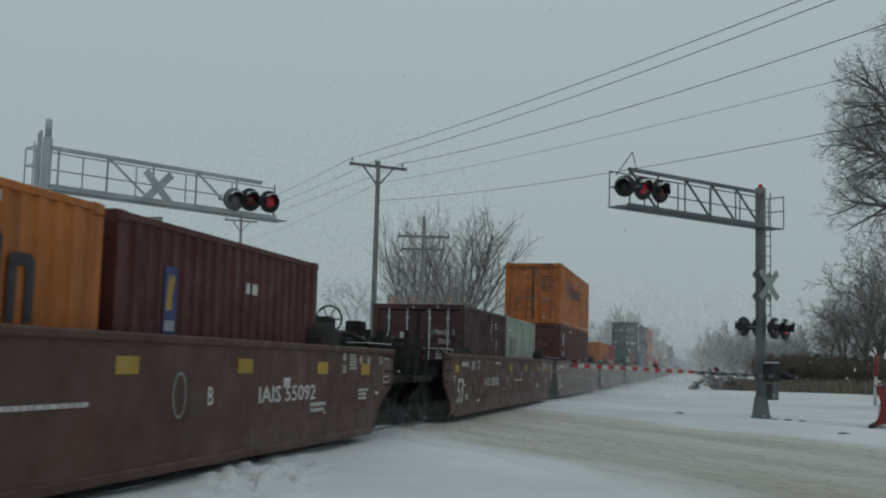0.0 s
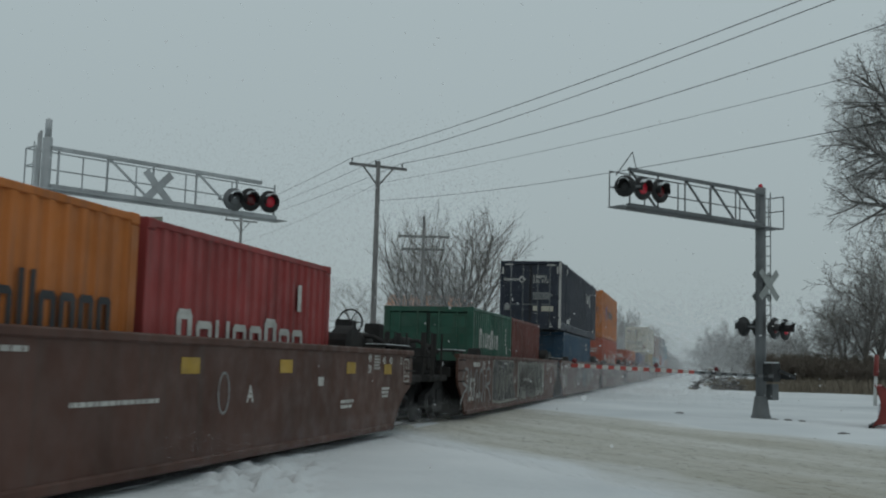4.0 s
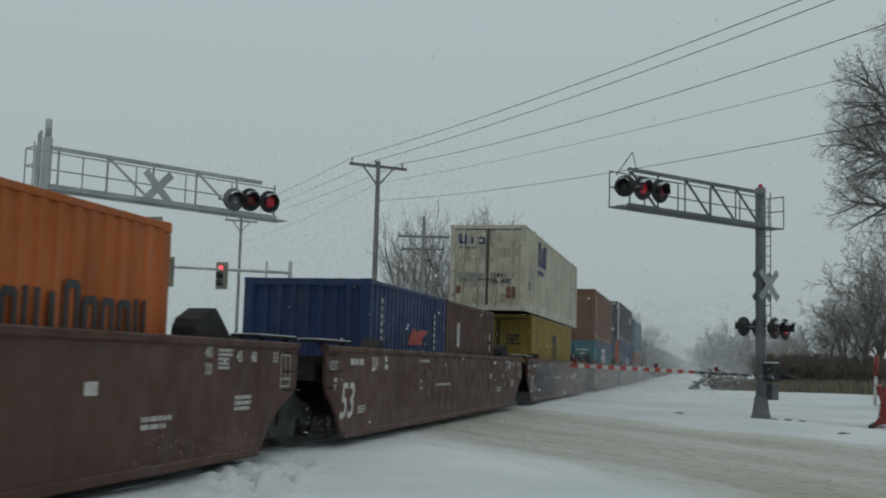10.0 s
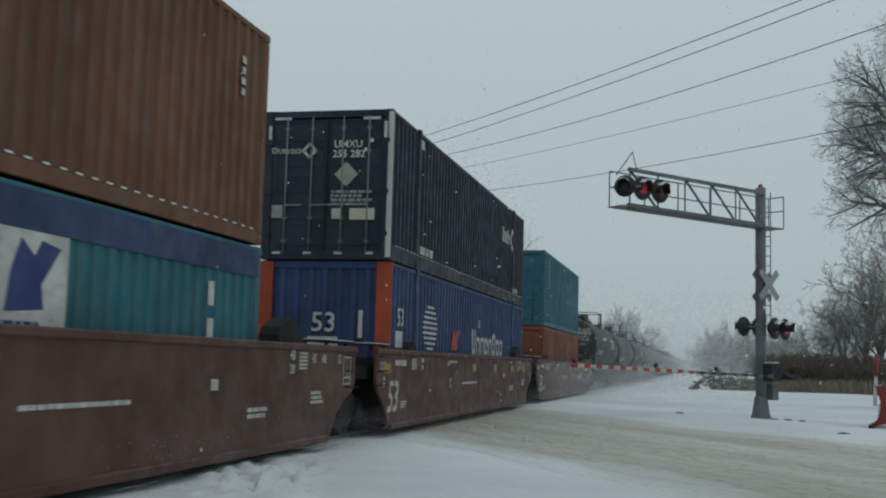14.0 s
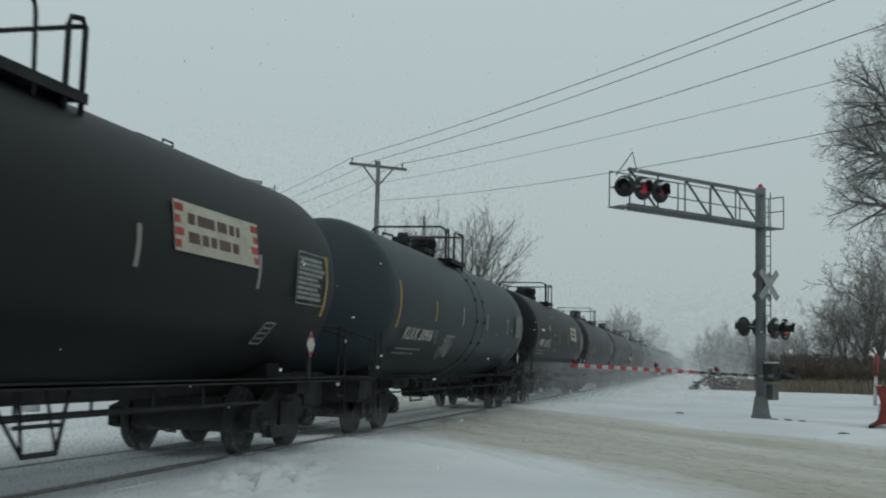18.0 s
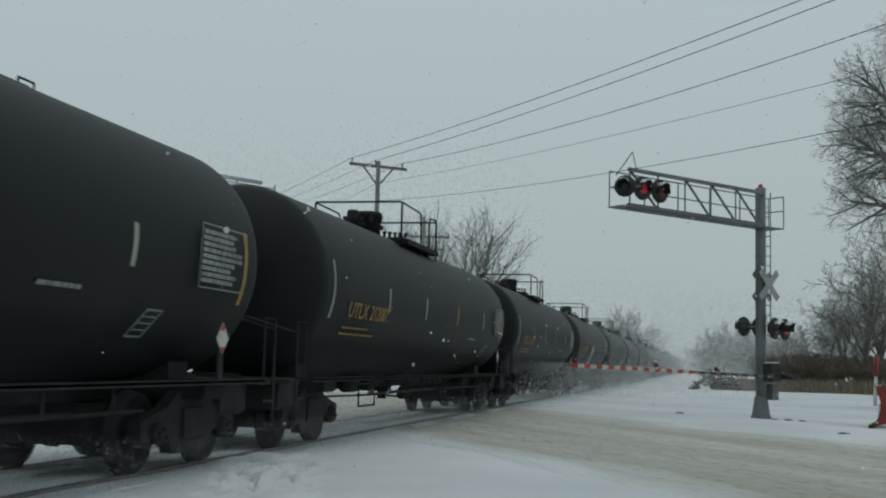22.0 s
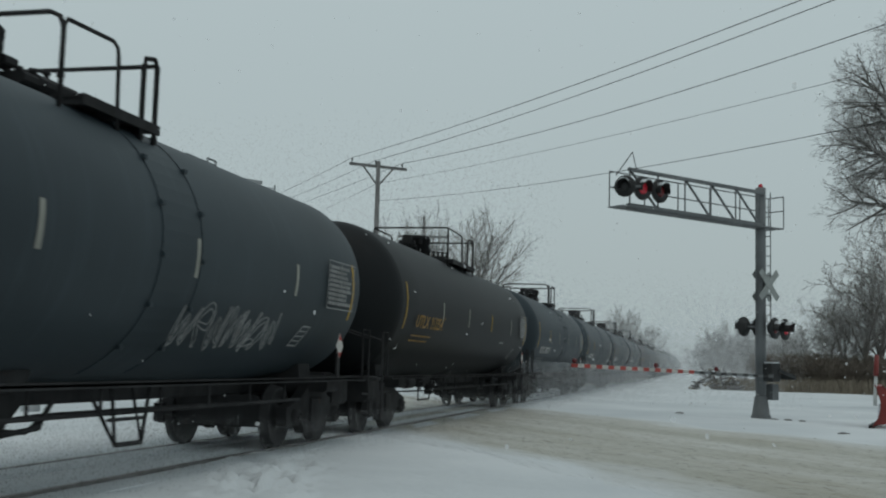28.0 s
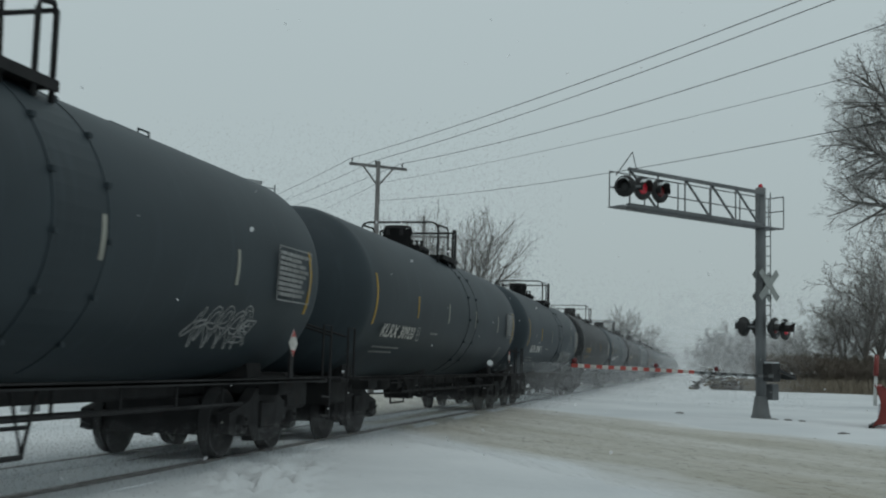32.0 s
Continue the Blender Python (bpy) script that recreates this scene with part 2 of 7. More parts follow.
# ---------------------------------------------------------------- mesh helpers
class Shape:
    """Collects faces for one mesh."""

    def __init__(self):
        self.v, self.f, self.smooth = [], [], []

    def add(self, verts, faces, smooth=False):
        o = len(self.v)
        self.v += [tuple(p) for p in verts]
        self.f += [tuple(i + o for i in q) for q in faces]
        self.smooth += [smooth] * len(faces)
        return self

    def box(self, c, s, m=None, cut=0.0):
        """A box with chamfered long edges when cut is given."""
        hx, hy, hz = s[0] / 2, s[1] / 2, s[2] / 2
        if cut <= 0:
            p = [Vector((x, y, z)) for x in (-hx, hx) for y in (-hy, hy) for z in (-hz, hz)]
            q = [(0, 1, 3, 2), (4, 6, 7, 5), (0, 4, 5, 1), (2, 3, 7, 6), (0, 2, 6, 4), (1, 5, 7, 3)]
        else:
            ring = [(hx - cut, -hz), (hx, -hz + cut), (hx, hz - cut), (hx - cut, hz), (-hx + cut, hz), (-hx, hz - cut), (-hx, -hz + cut), (-hx + cut, -hz)]
            p = [Vector((x, y, z)) for y in (-hy, hy) for x, z in ring]
            q = [(i, (i + 1) % 8, (i + 1) % 8 + 8, i + 8) for i in range(8)]
            q += [tuple(range(7, -1, -1)), tuple(range(8, 16))]
        if m is not None:
            p = [m @ w for w in p]
        return self.add([w + Vector(c) for w in p], q)

    def tube(self, pts, r, seg=6, closed=False, caps=True):
        """A round bar along points; r is one radius or one for each point."""
        pts = [Vector(p) for p in pts]
        rs = r if isinstance(r, (list, tuple)) else [r] * len(pts)
        n = len(pts)
        verts, faces = [], []
        for i, p in enumerate(pts):
            a = pts[i - 1] if i else (pts[-1] if closed else p)
            b = pts[(i + 1) % n] if (i < n - 1 or closed) else p
            d = (b - a).normalized()
            s = Vector((0, 0, 1)) if abs(d.z) < 0.9 else Vector((1, 0, 0))
            u = d.cross(s).normalized()
            w = d.cross(u)
            for k in range(seg):
                t = 2 * math.pi * k / seg
                verts.append(p + (u * math.cos(t) + w * math.sin(t)) * rs[i])
        for i in range(n if closed else n - 1):
            j = (i + 1) % n
            faces += [(i * seg + k, j * seg + k, j * seg + (k + 1) % seg, i * seg + (k + 1) % seg) for k in range(seg)]
        if caps and not closed:
            faces += [tuple(range(seg)), tuple(range(n * seg - 1, (n - 1) * seg - 1, -1))]
        return self.add(verts, faces, seg > 5)

    def turned(self, prof, c, axis="z", seg=24):
        """A lathe: prof is a list of (radius, height)."""
        verts, faces = [], []
        for r, h in prof:
            for k in range(seg):
                t = 2 * math.pi * k / seg
                a, b = r * math.cos(t), r * math.sin(t)
                p = {"z": (a, b, h), "y": (a, h, b), "x": (h, a, b)}[axis]
                verts.append((p[0] + c[0], p[1] + c[1], p[2] + c[2]))
        for i in range(len(prof) - 1):
            faces += [(i * seg + k, i * seg + (k + 1) % seg, (i + 1) * seg + (k + 1) % seg, (i + 1) * seg + k) for k in range(seg)]
        faces += [tuple(range(seg - 1, -1, -1)), tuple(range((len(prof) - 1) * seg, len(prof) * seg))]
        return self.add(verts, faces, True)

    def plate(self, outline, thick, place):
        """A flat plate from an outline (a, b), extruded by thick; place maps (a, b, d) to a point."""
        n = len(outline)
        verts = [place(a, b, 0) for a, b in outline] + [place(a, b, thick) for a, b in outline]
        faces = [tuple(range(n - 1, -1, -1)), tuple(range(n, 2 * n))]
        faces += [(i, (i + 1) % n, (i + 1) % n + n, i + n) for i in range(n)]
        return self.add(verts, faces)

    def mesh(self, name, mat):
        me = bpy.data.meshes.new(name)
        me.from_pydata(self.v, [], self.f)
        me.polygons.foreach_set("use_smooth", self.smooth)
        me.materials.append(mat if not isinstance(mat, str) else MAT[mat])
        bm = bmesh.new()
        bm.from_mesh(me)
        bmesh.ops.recalc_face_normals(bm, faces=bm.faces)
        bm.to_mesh(me)
        bm.free()
        return me


def part(name, shape, mat, parent, label="", at=None):
    """ONE mesh object under a thing or a part; shape is a Shape or a finished mesh."""
    me = shape.mesh(name, mat) if isinstance(shape, Shape) else shape
    ob = new(name, me)
    ob.parent = parent
    if at is not None:
        ob.matrix_basis = at
    if label:
        ob["label"] = label
    return ob


def thing(name, m, label, category, group="", kind=""):
    ob = new(name)
    ob.empty_display_size = 0.2
    ob.matrix_basis = m
    return tagged(ob, label, category, group, kind)


TEXTS = {}


def text_mesh(words, size, mat, width=None, slant=0.0):
    """Lettering with the built-in font, as a mesh, start at the origin."""
    key = (words, size, mat, width, slant)
    if key not in TEXTS:
        cu = bpy.data.curves.new("lettering", "FONT")
        cu.body, cu.size, cu.resolution_u, cu.extrude, cu.offset = words, size, 2, 0.002, size * 0.012
        ob = new("lettering", cu)
        me = bpy.data.meshes.new_from_object(ob)
        bpy.data.objects.remove(ob)
        bpy.data.curves.remove(cu)
        me.name = "lettering"
        me.materials.clear()
        me.materials.append(MAT[mat])
        if width:
            xs = [v.co.x for v in me.vertices]
            k = width / (max(xs) - min(xs))
            for v in me.vertices:
                v.co.x *= k
        for v in me.vertices:
            v.co.x += slant * v.co.y
        TEXTS[key] = me
    return TEXTS[key]


def on_side(x, y, z, lean=0.0):
    """A pose for flat work on a face that looks to +x: text runs to +y."""
    return Matrix.Translation((x, y, z)) @ Matrix.Rotation(lean, 4, "Y") @ Matrix(((0, 0, 1, 0), (1, 0, 0, 0), (0, 1, 0, 0), (0, 0, 0, 1)))


def on_end(x, y, z):
    """A pose for flat work on a face that looks to -y: text runs to +x."""
    return Matrix(((1, 0, 0, x), (0, 0, -1, y), (0, 1, 0, z), (0, 0, 0, 1)))


def bars(rows, width, height, rnd, gap=0.35):
    """Unreadable writing: rows of plain bars, as a Shape in x and y."""
    s = Shape()
    h = height / rows
    for i in range(rows):
        x, y = 0.0, height - (i + 0.5) * h
        end = width * rnd.uniform(0.7, 1.0)
        while x < end - 0.02:
            w = min(rnd.uniform(0.5, 2.2) * h, end - x)
            s.box((x + w / 2, y, 0.002), (w, h * (1 - gap), 0.004))
            x += w + h * 0.35
    return s


def letters(n, width, height, rnd, tall=()):
    """A trade name as plain block shapes, one for each character: solid bars, hollow blocks and arches."""
    s = Shape()
    w = width / n
    for i in range(n):
        h = height * (1.0 if i in tall else 0.76)
        b = w * rnd.uniform(0.74, 0.84)
        x0, x1, t = w * (i + 0.5) - b / 2, w * (i + 0.5) + b / 2, min(b * 0.3, h * 0.24)
        kind = rnd.choice((0, 1, 1, 2, 2, 3))
        if kind == 0:
            s.box((x0 + b / 2, h / 2, 0.002), (t * 1.15, h, 0.004))
            continue
        c = t * 0.8
        if kind == 1:
            stroke(s, [(x0 + t / 2, c), (x0 + t / 2, h - c), (x0 + c, h - t / 2), (x1 - c, h - t / 2), (x1 - t / 2, h - c), (x1 - t / 2, c), (x1 - c, t / 2), (x0 + c, t / 2), (x0 + t / 2, c)], t)
        elif kind == 2:
            stroke(s, [(x0 + t / 2, 0.0), (x0 + t / 2, h - c), (x0 + c, h - t / 2), (x1 - c, h - t / 2), (x1 - t / 2, h - c), (x1 - t / 2, 0.0)], t)
        else:
            stroke(s, [(x0 + t / 2, h), (x0 + t / 2, c), (x0 + c, t / 2), (x1 - c, t / 2), (x1 - t / 2, c), (x1 - t / 2, h)], t)
    return s


def on_head(me, x, z, out=0.014):
    """Flat work bent onto the rounded leading head of a tank; x and z place its lower left corner."""
    me = me.copy()
    for v in me.vertices:
        a, b = v.co.x + x, v.co.y + z
        k = max(0.06, 1 - (a * a + b * b) / TANK_R ** 2)
        v.co = (a, -0.78 * math.sqrt(k) - out - v.co.z, b + TANK_Z)
    return me


def stroke(s, pts, w):
    """A flat painted line through points (x, y)."""
    for (ax, ay), (bx, by) in zip(pts, pts[1:]):
        d = Vector((bx - ax, by - ay))
        if d.length < 1e-5:
            continue
        u = Vector((-d.y, d.x)).normalized() * w / 2
        e = d.normalized() * w * 0.3
        q = [(ax - e.x + u.x, ay - e.y + u.y), (ax - e.x - u.x, ay - e.y - u.y), (bx + e.x - u.x, by + e.y - u.y), (bx + e.x + u.x, by + e.y + u.y)]
        s.plate(q, 0.003, lambda a, b, c: (a, b, c))


# strokes of sprayed shapes in a unit square; none of them is a letter of any word
FORMS = (((0.15, 0.0), (0.05, 0.55), (0.2, 1.0), (0.42, 0.6), (0.4, 0.1), (0.62, 0.5), (0.85, 1.0), (0.9, 0.3)),
         ((0.2, 1.0), (0.25, 0.5), (0.1, 0.0), (0.3, 0.45), (0.75, 0.85), (0.45, 0.5), (0.95, 0.02)),
         ((0.9, 0.82), (0.5, 1.0), (0.12, 0.62), (0.3, 0.4), (0.8, 0.42), (0.85, 0.12), (0.4, 0.0), (0.1, 0.2)),
         ((0.1, 0.0), (0.2, 0.9), (0.6, 1.0), (0.72, 0.62), (0.25, 0.5), (0.6, 0.32), (0.9, 0.0)),
         ((0.1, 1.0), (0.25, 0.05), (0.5, 0.7), (0.72, 0.0), (0.95, 1.0)),
         ((0.3, 0.0), (0.28, 0.72), (0.5, 1.0), (0.74, 0.7), (0.7, 0.0), (0.5, 0.25), (0.3, 0.3)))


def curve(pts, n=5):
    """A smooth line through points."""
    out = []
    for i in range(len(pts) - 1):
        p0, p1, p2, p3 = (Vector(pts[min(max(i + k, 0), len(pts) - 1)]) for k in (-1, 0, 1, 2))
        for k in range(n):
            t = k / n
            out.append(0.5 * (2 * p1 + (p2 - p0) * t + (2 * p0 - 5 * p1 + 4 * p2 - p3) * t * t + (3 * p1 - p0 - 3 * p2 + p3) * t ** 3))
    return [(p.x, p.y) for p in out] + [tuple(pts[-1])]


def scrawl(width, height, n, rnd, w=0.03, slant=0.1, fat=0.0):
    """Spray-painted upright loops that read as no word; fat draws each stroke as a hollow outline."""
    s = Shape()
    step = width / n
    for i in range(n):
        flip, k = rnd.random() < 0.35, rnd.uniform(0.8, 1.0)
        pts = [(step * (i + (1 - a if flip else a) * 1.12) + slant * height * b, height * (0.5 + (b - 0.5) * k) + rnd.uniform(-0.03, 0.03)) for a, b in FORMS[rnd.randrange(6)]]
        if fat:
            # wild outlines lean and lie over one another
            mid, turn = Vector((step * (i + 0.5), height / 2)), rnd.uniform(-0.6, 0.6)
            pts = [mid + Matrix.Rotation(turn, 2) @ ((Vector(p) - mid) * 1.08) for p in pts]
            pts = [(p.x, min(height, max(0.0, p.y))) for p in pts]
        line = curve(pts)
        if not fat:
            stroke(s, line, w * rnd.uniform(0.75, 1.2))
            continue
        side = []
        for j, p in enumerate(line):
            a, b = Vector(line[max(0, j - 1)]), Vector(line[min(len(line) - 1, j + 1)])
            d = (b - a).normalized()
            side.append((Vector(p), Vector((-d.y, d.x)) * fat * (0.55 + 0.6 * abs(math.sin(j * 0.33)))))
        for sg in (-1, 1):
            stroke(s, [tuple(p + u * sg) for p, u in side], w)
        for j in (0, -1):
            stroke(s, [tuple(side[j][0] + side[j][1]), tuple(side[j][0] - side[j][1])], w)
    return s


# ---------------------------------------------------------------- ground
RD = Vector((0.58, -0.815, 0)).normalized()      # along the road
RN = Vector((0.815, 0.58, 0)).normalized()       # across it
ROAD_MID, ROAD_HALF = 11.7, 5.0


def road_pos(x, y):
    return x * RD.x + y * RD.y, x * RN.x + y * RN.y - ROAD_MID


rp = random.Random(8)
PRINTS = [(rp.uniform(-0.55, 0.55) - 5.06 - 0.36 * (y - 12.45), y, rp.uniform(0.05, 0.11)) for y in [rp.uniform(10.2, 15.2) for k in range(60)]]


def ground_z(x, y):
    a, b = road_pos(x, y)
    off = max(0.0, abs(b) - ROAD_HALF)
    near_track = max(0.0, 1 - abs(x - TRACK) / 3.2)
    soft = min(1.0, off / 1.5) * (1 - near_track)
    z = soft * (0.10 * noise.noise((x * 0.16, y * 0.16, 0.3)) + 0.035 * noise.noise((x * 0.9, y * 0.9, 1.7)))
    z += 0.02 * soft
    if x > -40 and abs(y) < 60:
        # trampled heap beside the road
        d = ((x + 5.06 + 0.36 * (y - 12.45)) / 0.75) ** 2 + ((y - 12.6) / 2.3) ** 2
        if d < 3:
            z += math.exp(-d * 0.7) * (0.02 + 0.07 * noise.noise((x * 1.8, y * 1.3, 9.0)) + 0.06 * noise.noise((x * 5.5, y * 4.0, 2.0)))
            for px, py, depth in PRINTS:
                q = ((x - px) / 0.13) ** 2 + ((y - py) / 0.19) ** 2
                if q < 5:
                    z += depth * (0.55 * math.exp(-(q - 2.2) ** 2) - math.exp(-q)) * min(1.0, max(0.0, (x - TRACK - 1.2) / 0.4))
    if abs(b) <= ROAD_HALF:
        z -= 0.04 * min(1.0, (ROAD_HALF - abs(b)) / 1.2)
    # the line stands a little proud of the snow beyond the crossing
    if x > TRACK:
        z -= 0.10 * min(1.0, off / 6.0) * min(1.0, max(0.0, (x - TRACK - 2.0) / 3.0)) * (1.0 if b > 0 else 0.4)
    else:
        z -= 0.12 * min(1.0, max(0.0, (TRACK - x - 2.5) / 3.0))
    return z


def axis_steps(lo, hi, fine_lo, fine_hi, step, grow=1.28):
    out = list(np.arange(fine_lo, fine_hi + 1e-6, step))
    s, p = step, fine_lo
    while p > lo:
        s *= grow
        p -= s
        out.insert(0, max(p, lo))
    s, p = step, fine_hi
    while p < hi:
        s *= grow
        p += s
        out.append(min(p, hi))
    return out


def build_ground():
    xs = axis_steps(-2500, 2500, -9, 3, 0.07)
    ys = axis_steps(-2500, 2500, 9, 30, 0.09)
    s = Shape()
    s.v = [(x, y, ground_z(x, y)) for y in ys for x in xs]
    w = len(xs)
    s.f = [(j * w + i, j * w + i + 1, (j + 1) * w + i + 1, (j + 1) * w + i) for j in range(len(ys) - 1) for i in range(w - 1)]
    s.smooth = [True] * len(s.f)
    ob = new("ground", s.mesh("ground", "snow"))
    tagged(ob, "wind-packed snow lying over flat open ground", "snow", kind="structure")


def build_road():
    """A slushy road with ragged snow edges; local x runs along it."""
    s = Shape()
    n, k = 260, 26
    rnd = random.Random(5)
    for i in range(n + 1):
        a = -60 + 0.5 * i
        e1 = ROAD_HALF + 0.55 * noise.noise((a * 0.35, 2.0, 0)) + 0.35 * noise.noise((a * 1.7, 5.0, 0)) + max(0.0, (-a - 14) * 0.02)
        e2 = ROAD_HALF + 0.9 * noise.noise((a * 0.3, 12.0, 0)) + 0.35 * noise.noise((a * 1.5, 7.0, 0))
        for j in range(k + 1):
            u = j / k
            b = -e1 + (e1 + e2) * u
            rut = -0.010 * (math.cos(b * 2.4) * 0.5 + 0.5) + 0.012 * noise.noise((a * 0.5, b * 2.2, 3))
            edge = min(u, 1 - u) * k
            z = 0.012 + rut if edge > 1.5 else (0.004 if edge > 0.5 else -0.09)
            s.v.append((a, b, z))
    s.f = [(i * (k + 1) + j, (i + 1) * (k + 1) + j, (i + 1) * (k + 1) + j + 1, i * (k + 1) + j + 1) for i in range(n) for j in range(k)]
    s.smooth = [True] * len(s.f)
    ob = new("road", s.mesh("road", "slush"))
    ob.matrix_basis = Matrix(((RD.x, RN.x, 0, RN.x * ROAD_MID), (RD.y, RN.y, 0, RN.y * ROAD_MID), (0, 0, 1, 0), (0, 0, 0, 1)))
    tagged(ob, "road under packed snow, brown slush and sand", "road", kind="structure")


def build_track():
    t = thing("railway_track", Matrix.Translation((TRACK, 0, 0)), "pair of steel rails half buried in packed snow", "railway track", kind="structure")
    prof = [(-0.07, -0.12), (0.07, -0.12), (0.07, -0.10), (0.012, -0.085), (0.012, -0.04), (0.037, -0.03), (0.037, -0.004), (0.03, 0), (-0.03, 0), (-0.037, -0.004), (-0.037, -0.03), (-0.012, -0.04), (-0.012, -0.085), (-0.07, -0.10)]
    s = Shape()
    n = len(prof)
    s.add([(a, y, b) for y in (-600, 900) for a, b in prof], [(i, (i + 1) % n, (i + 1) % n + n, i + n) for i in range(n)])
    me = s.mesh("rail", "steel")
    for x in (-0.755, 0.755):
        part("rail", me, None, t, at=Matrix.Translation((x, 0, RAIL)))
    drift = Shape().box((-0.50, 20, RAIL - 0.06), (0.40, 140, 0.11), cut=0.03)
    part("snow_drift", drift, "snow", t, "packed snow lying against the far rail")
    for x, w, z in ((0.48, 0.44, RAIL - 0.075), (1.04, 0.46, RAIL - 0.098)):
        part("snow_drift", Shape().box((x, 20, z), (w, 140, 0.12), cut=0.04), "snow", t, "packed snow lying against the near rail")
    # timber ties, their ends showing through the snow
    tie = Shape().box((0, 0, 0), (2.6, 0.22, 0.16), cut=0.012).mesh("tie", "pole_wood")
    for i in range(60):
        part("tie", tie, None, t, at=Matrix.Translation((0, 4.0 - 0.55 * i if i < 8 else 34 + 0.55 * (i - 8), -0.155)))


def road_clods():
    """Sandy crumbs of frozen slush strewn over the lanes."""
    rnd = random.Random(64)
    s = Shape()
    for i in range(1500):
        a, b = rnd.uniform(-34, 6), rnd.gauss(rnd.choice((-2.6, -0.8, 1.2, 3.0)), 0.6)
        if abs(b) > 4.6:
            continue
        p = RD * a + RN * (b + ROAD_MID)
        if p.y < 7 or abs(p.x - TRACK) < 1.8:
            continue
        r = rnd.uniform(0.012, 0.045)
        z = ground_z(p.x, p.y) + 0.032
        v = [(p.x + r * rnd.uniform(0.8, 1.7) * math.cos(k * 1.2566), p.y + r * rnd.uniform(0.7, 1.3) * math.sin(k * 1.2566), z - 0.03) for k in range(5)]
        v.append((p.x + r * rnd.uniform(-0.3, 0.3), p.y, z + r * 0.5))
        s.add(v, [(k, (k + 1) % 5, 5) for k in range(5)])
    ob = new("road_clods", s.mesh("road_clods", "grit"))
    tagged(ob, "sandy crumbs of frozen slush strewn over the road", "slush", kind="stuff")


build_ground()
build_road()
road_clods()
build_track()


# ---------------------------------------------------------------- train: trucks
WHEEL_R = 0.457


def make_truck_meshes():
    d = {}
    s = Shape()
    out = [(-1.22, 0.34), (-1.22, 0.60), (-0.62, 0.74), (-0.32, 0.92), (0.32, 0.92), (0.62, 0.74), (1.22, 0.60), (1.22, 0.34), (1.02, 0.30), (0.98, 0.44), (0.62, 0.44), (0.42, 0.20), (-0.42, 0.20), (-0.62, 0.44), (-0.98, 0.44), (-1.02, 0.30)]
    s.plate(out, 0.16, lambda a, b, c: (c - 0.08, a, b))
    s.box((0.02, 0, 0.55), (0.2, 0.5, 0.36), cut=0.02)
    d["side_frame"] = s.mesh("side_frame", "undergear")
    s = Shape()
    for y in (-0.16, 0.16):
        pts = [(0.0 + 0.075 * math.cos(k * 0.9), y + 0.075 * math.sin(k * 0.9), 0.28 + 0.013 * k) for k in range(22)]
        s.tube(pts, 0.02, 5)
    d["spring"] = s.mesh("spring", "undergear")
    s = Shape().box((0, 0, 0.72), (2.1, 0.36, 0.26), cut=0.03).box((0, 0, 0.9), (0.8, 0.5, 0.14), cut=0.02)
    d["bolster"] = s.mesh("bolster", "undergear")
    s = Shape()
    for sx in (-1, 1):
        s.turned([(0.10, 0.0), (0.14, 0.01), (0.14, 0.17), (0.10, 0.19)], (sx * 1.06 - 0.09, 0, 0), "x", 12)
    d["bearing"] = s
    s = Shape()
    s.turned([(0.08, -1.12), (0.08, 1.12)], (0, 0, 0), "x", 12)
    for sx in (-1, 1):
        p = [(0.10, -0.07), (0.20, -0.05), (0.36, -0.03), (0.42, -0.065), (WHEEL_R + 0.028, -0.075), (WHEEL_R + 0.024, -0.045), (WHEEL_R, -0.035), (WHEEL_R - 0.004, 0.065), (0.41, 0.068), (0.36, 0.02), (0.20, 0.0), (0.13, 0.04), (0.10, 0.09)]
        s.turned([(r, sx * h) for r, h in p], (sx * 0.76, 0, 0), "x", 20)
        for k in range(3):
            a = k * 2.094
            s.box((sx * 1.165, 0.06 * math.cos(a), 0.06 * math.sin(a)), (0.03, 0.03, 0.03))
        s.turned([(0.10, -0.10), (0.125, -0.09), (0.125, 0.07), (0.10, 0.09)], (sx * 1.06, 0, 0), "x", 12)
    d["wheelset"] = s.mesh("wheelset", "undergear")
    s = Shape()
    for sx in (-0.55, 0.55):
        s.box((sx, 0, 0.46), (0.16, 0.10, 0.5), pose(0, 0, 0, 14, 0, 0))
    s.tube([(-0.8, 0, 0.44), (0, 0.12, 0.44), (0.8, 0, 0.44)], 0.04, 6)
    s.box((0, 0.5, 0.55), (1.34, 1.0, 0.46), cut=0.06)
    s.box((0, 0.0, 0.40), (1.26, 0.22, 0.30), cut=0.05)
    d["brake_beam"] = s.mesh("brake_beam", "undergear")
    return d


TRUCK = make_truck_meshes()
AXLE = 0.89


def add_truck(car, y):
    """A freight truck as a part of its car; its two wheel sets are sub-parts."""
    tr = part("truck", TRUCK["bolster"], None, car, at=Matrix.Translation((0, y, RAIL)))
    for sx in (-1, 1):
        part("side_frame", TRUCK["side_frame"], None, tr, at=Matrix.Translation((sx * 0.99, 0, 0)) @ Matrix.Diagonal((sx, 1, 1, 1)))
        part("spring", TRUCK["spring"], None, tr, at=Matrix.Translation((sx * 0.99, 0, 0)))
    for sy in (-1, 1):
        part("wheelset", TRUCK["wheelset"], None, tr, at=Matrix.Translation((0, sy * AXLE, WHEEL_R)))
        part("brake_beam", TRUCK["brake_beam"], None, tr, at=Matrix.Translation((0, sy * 0.30, 0)) @ Matrix.Diagonal((1, sy, 1, 1)))
    return tr


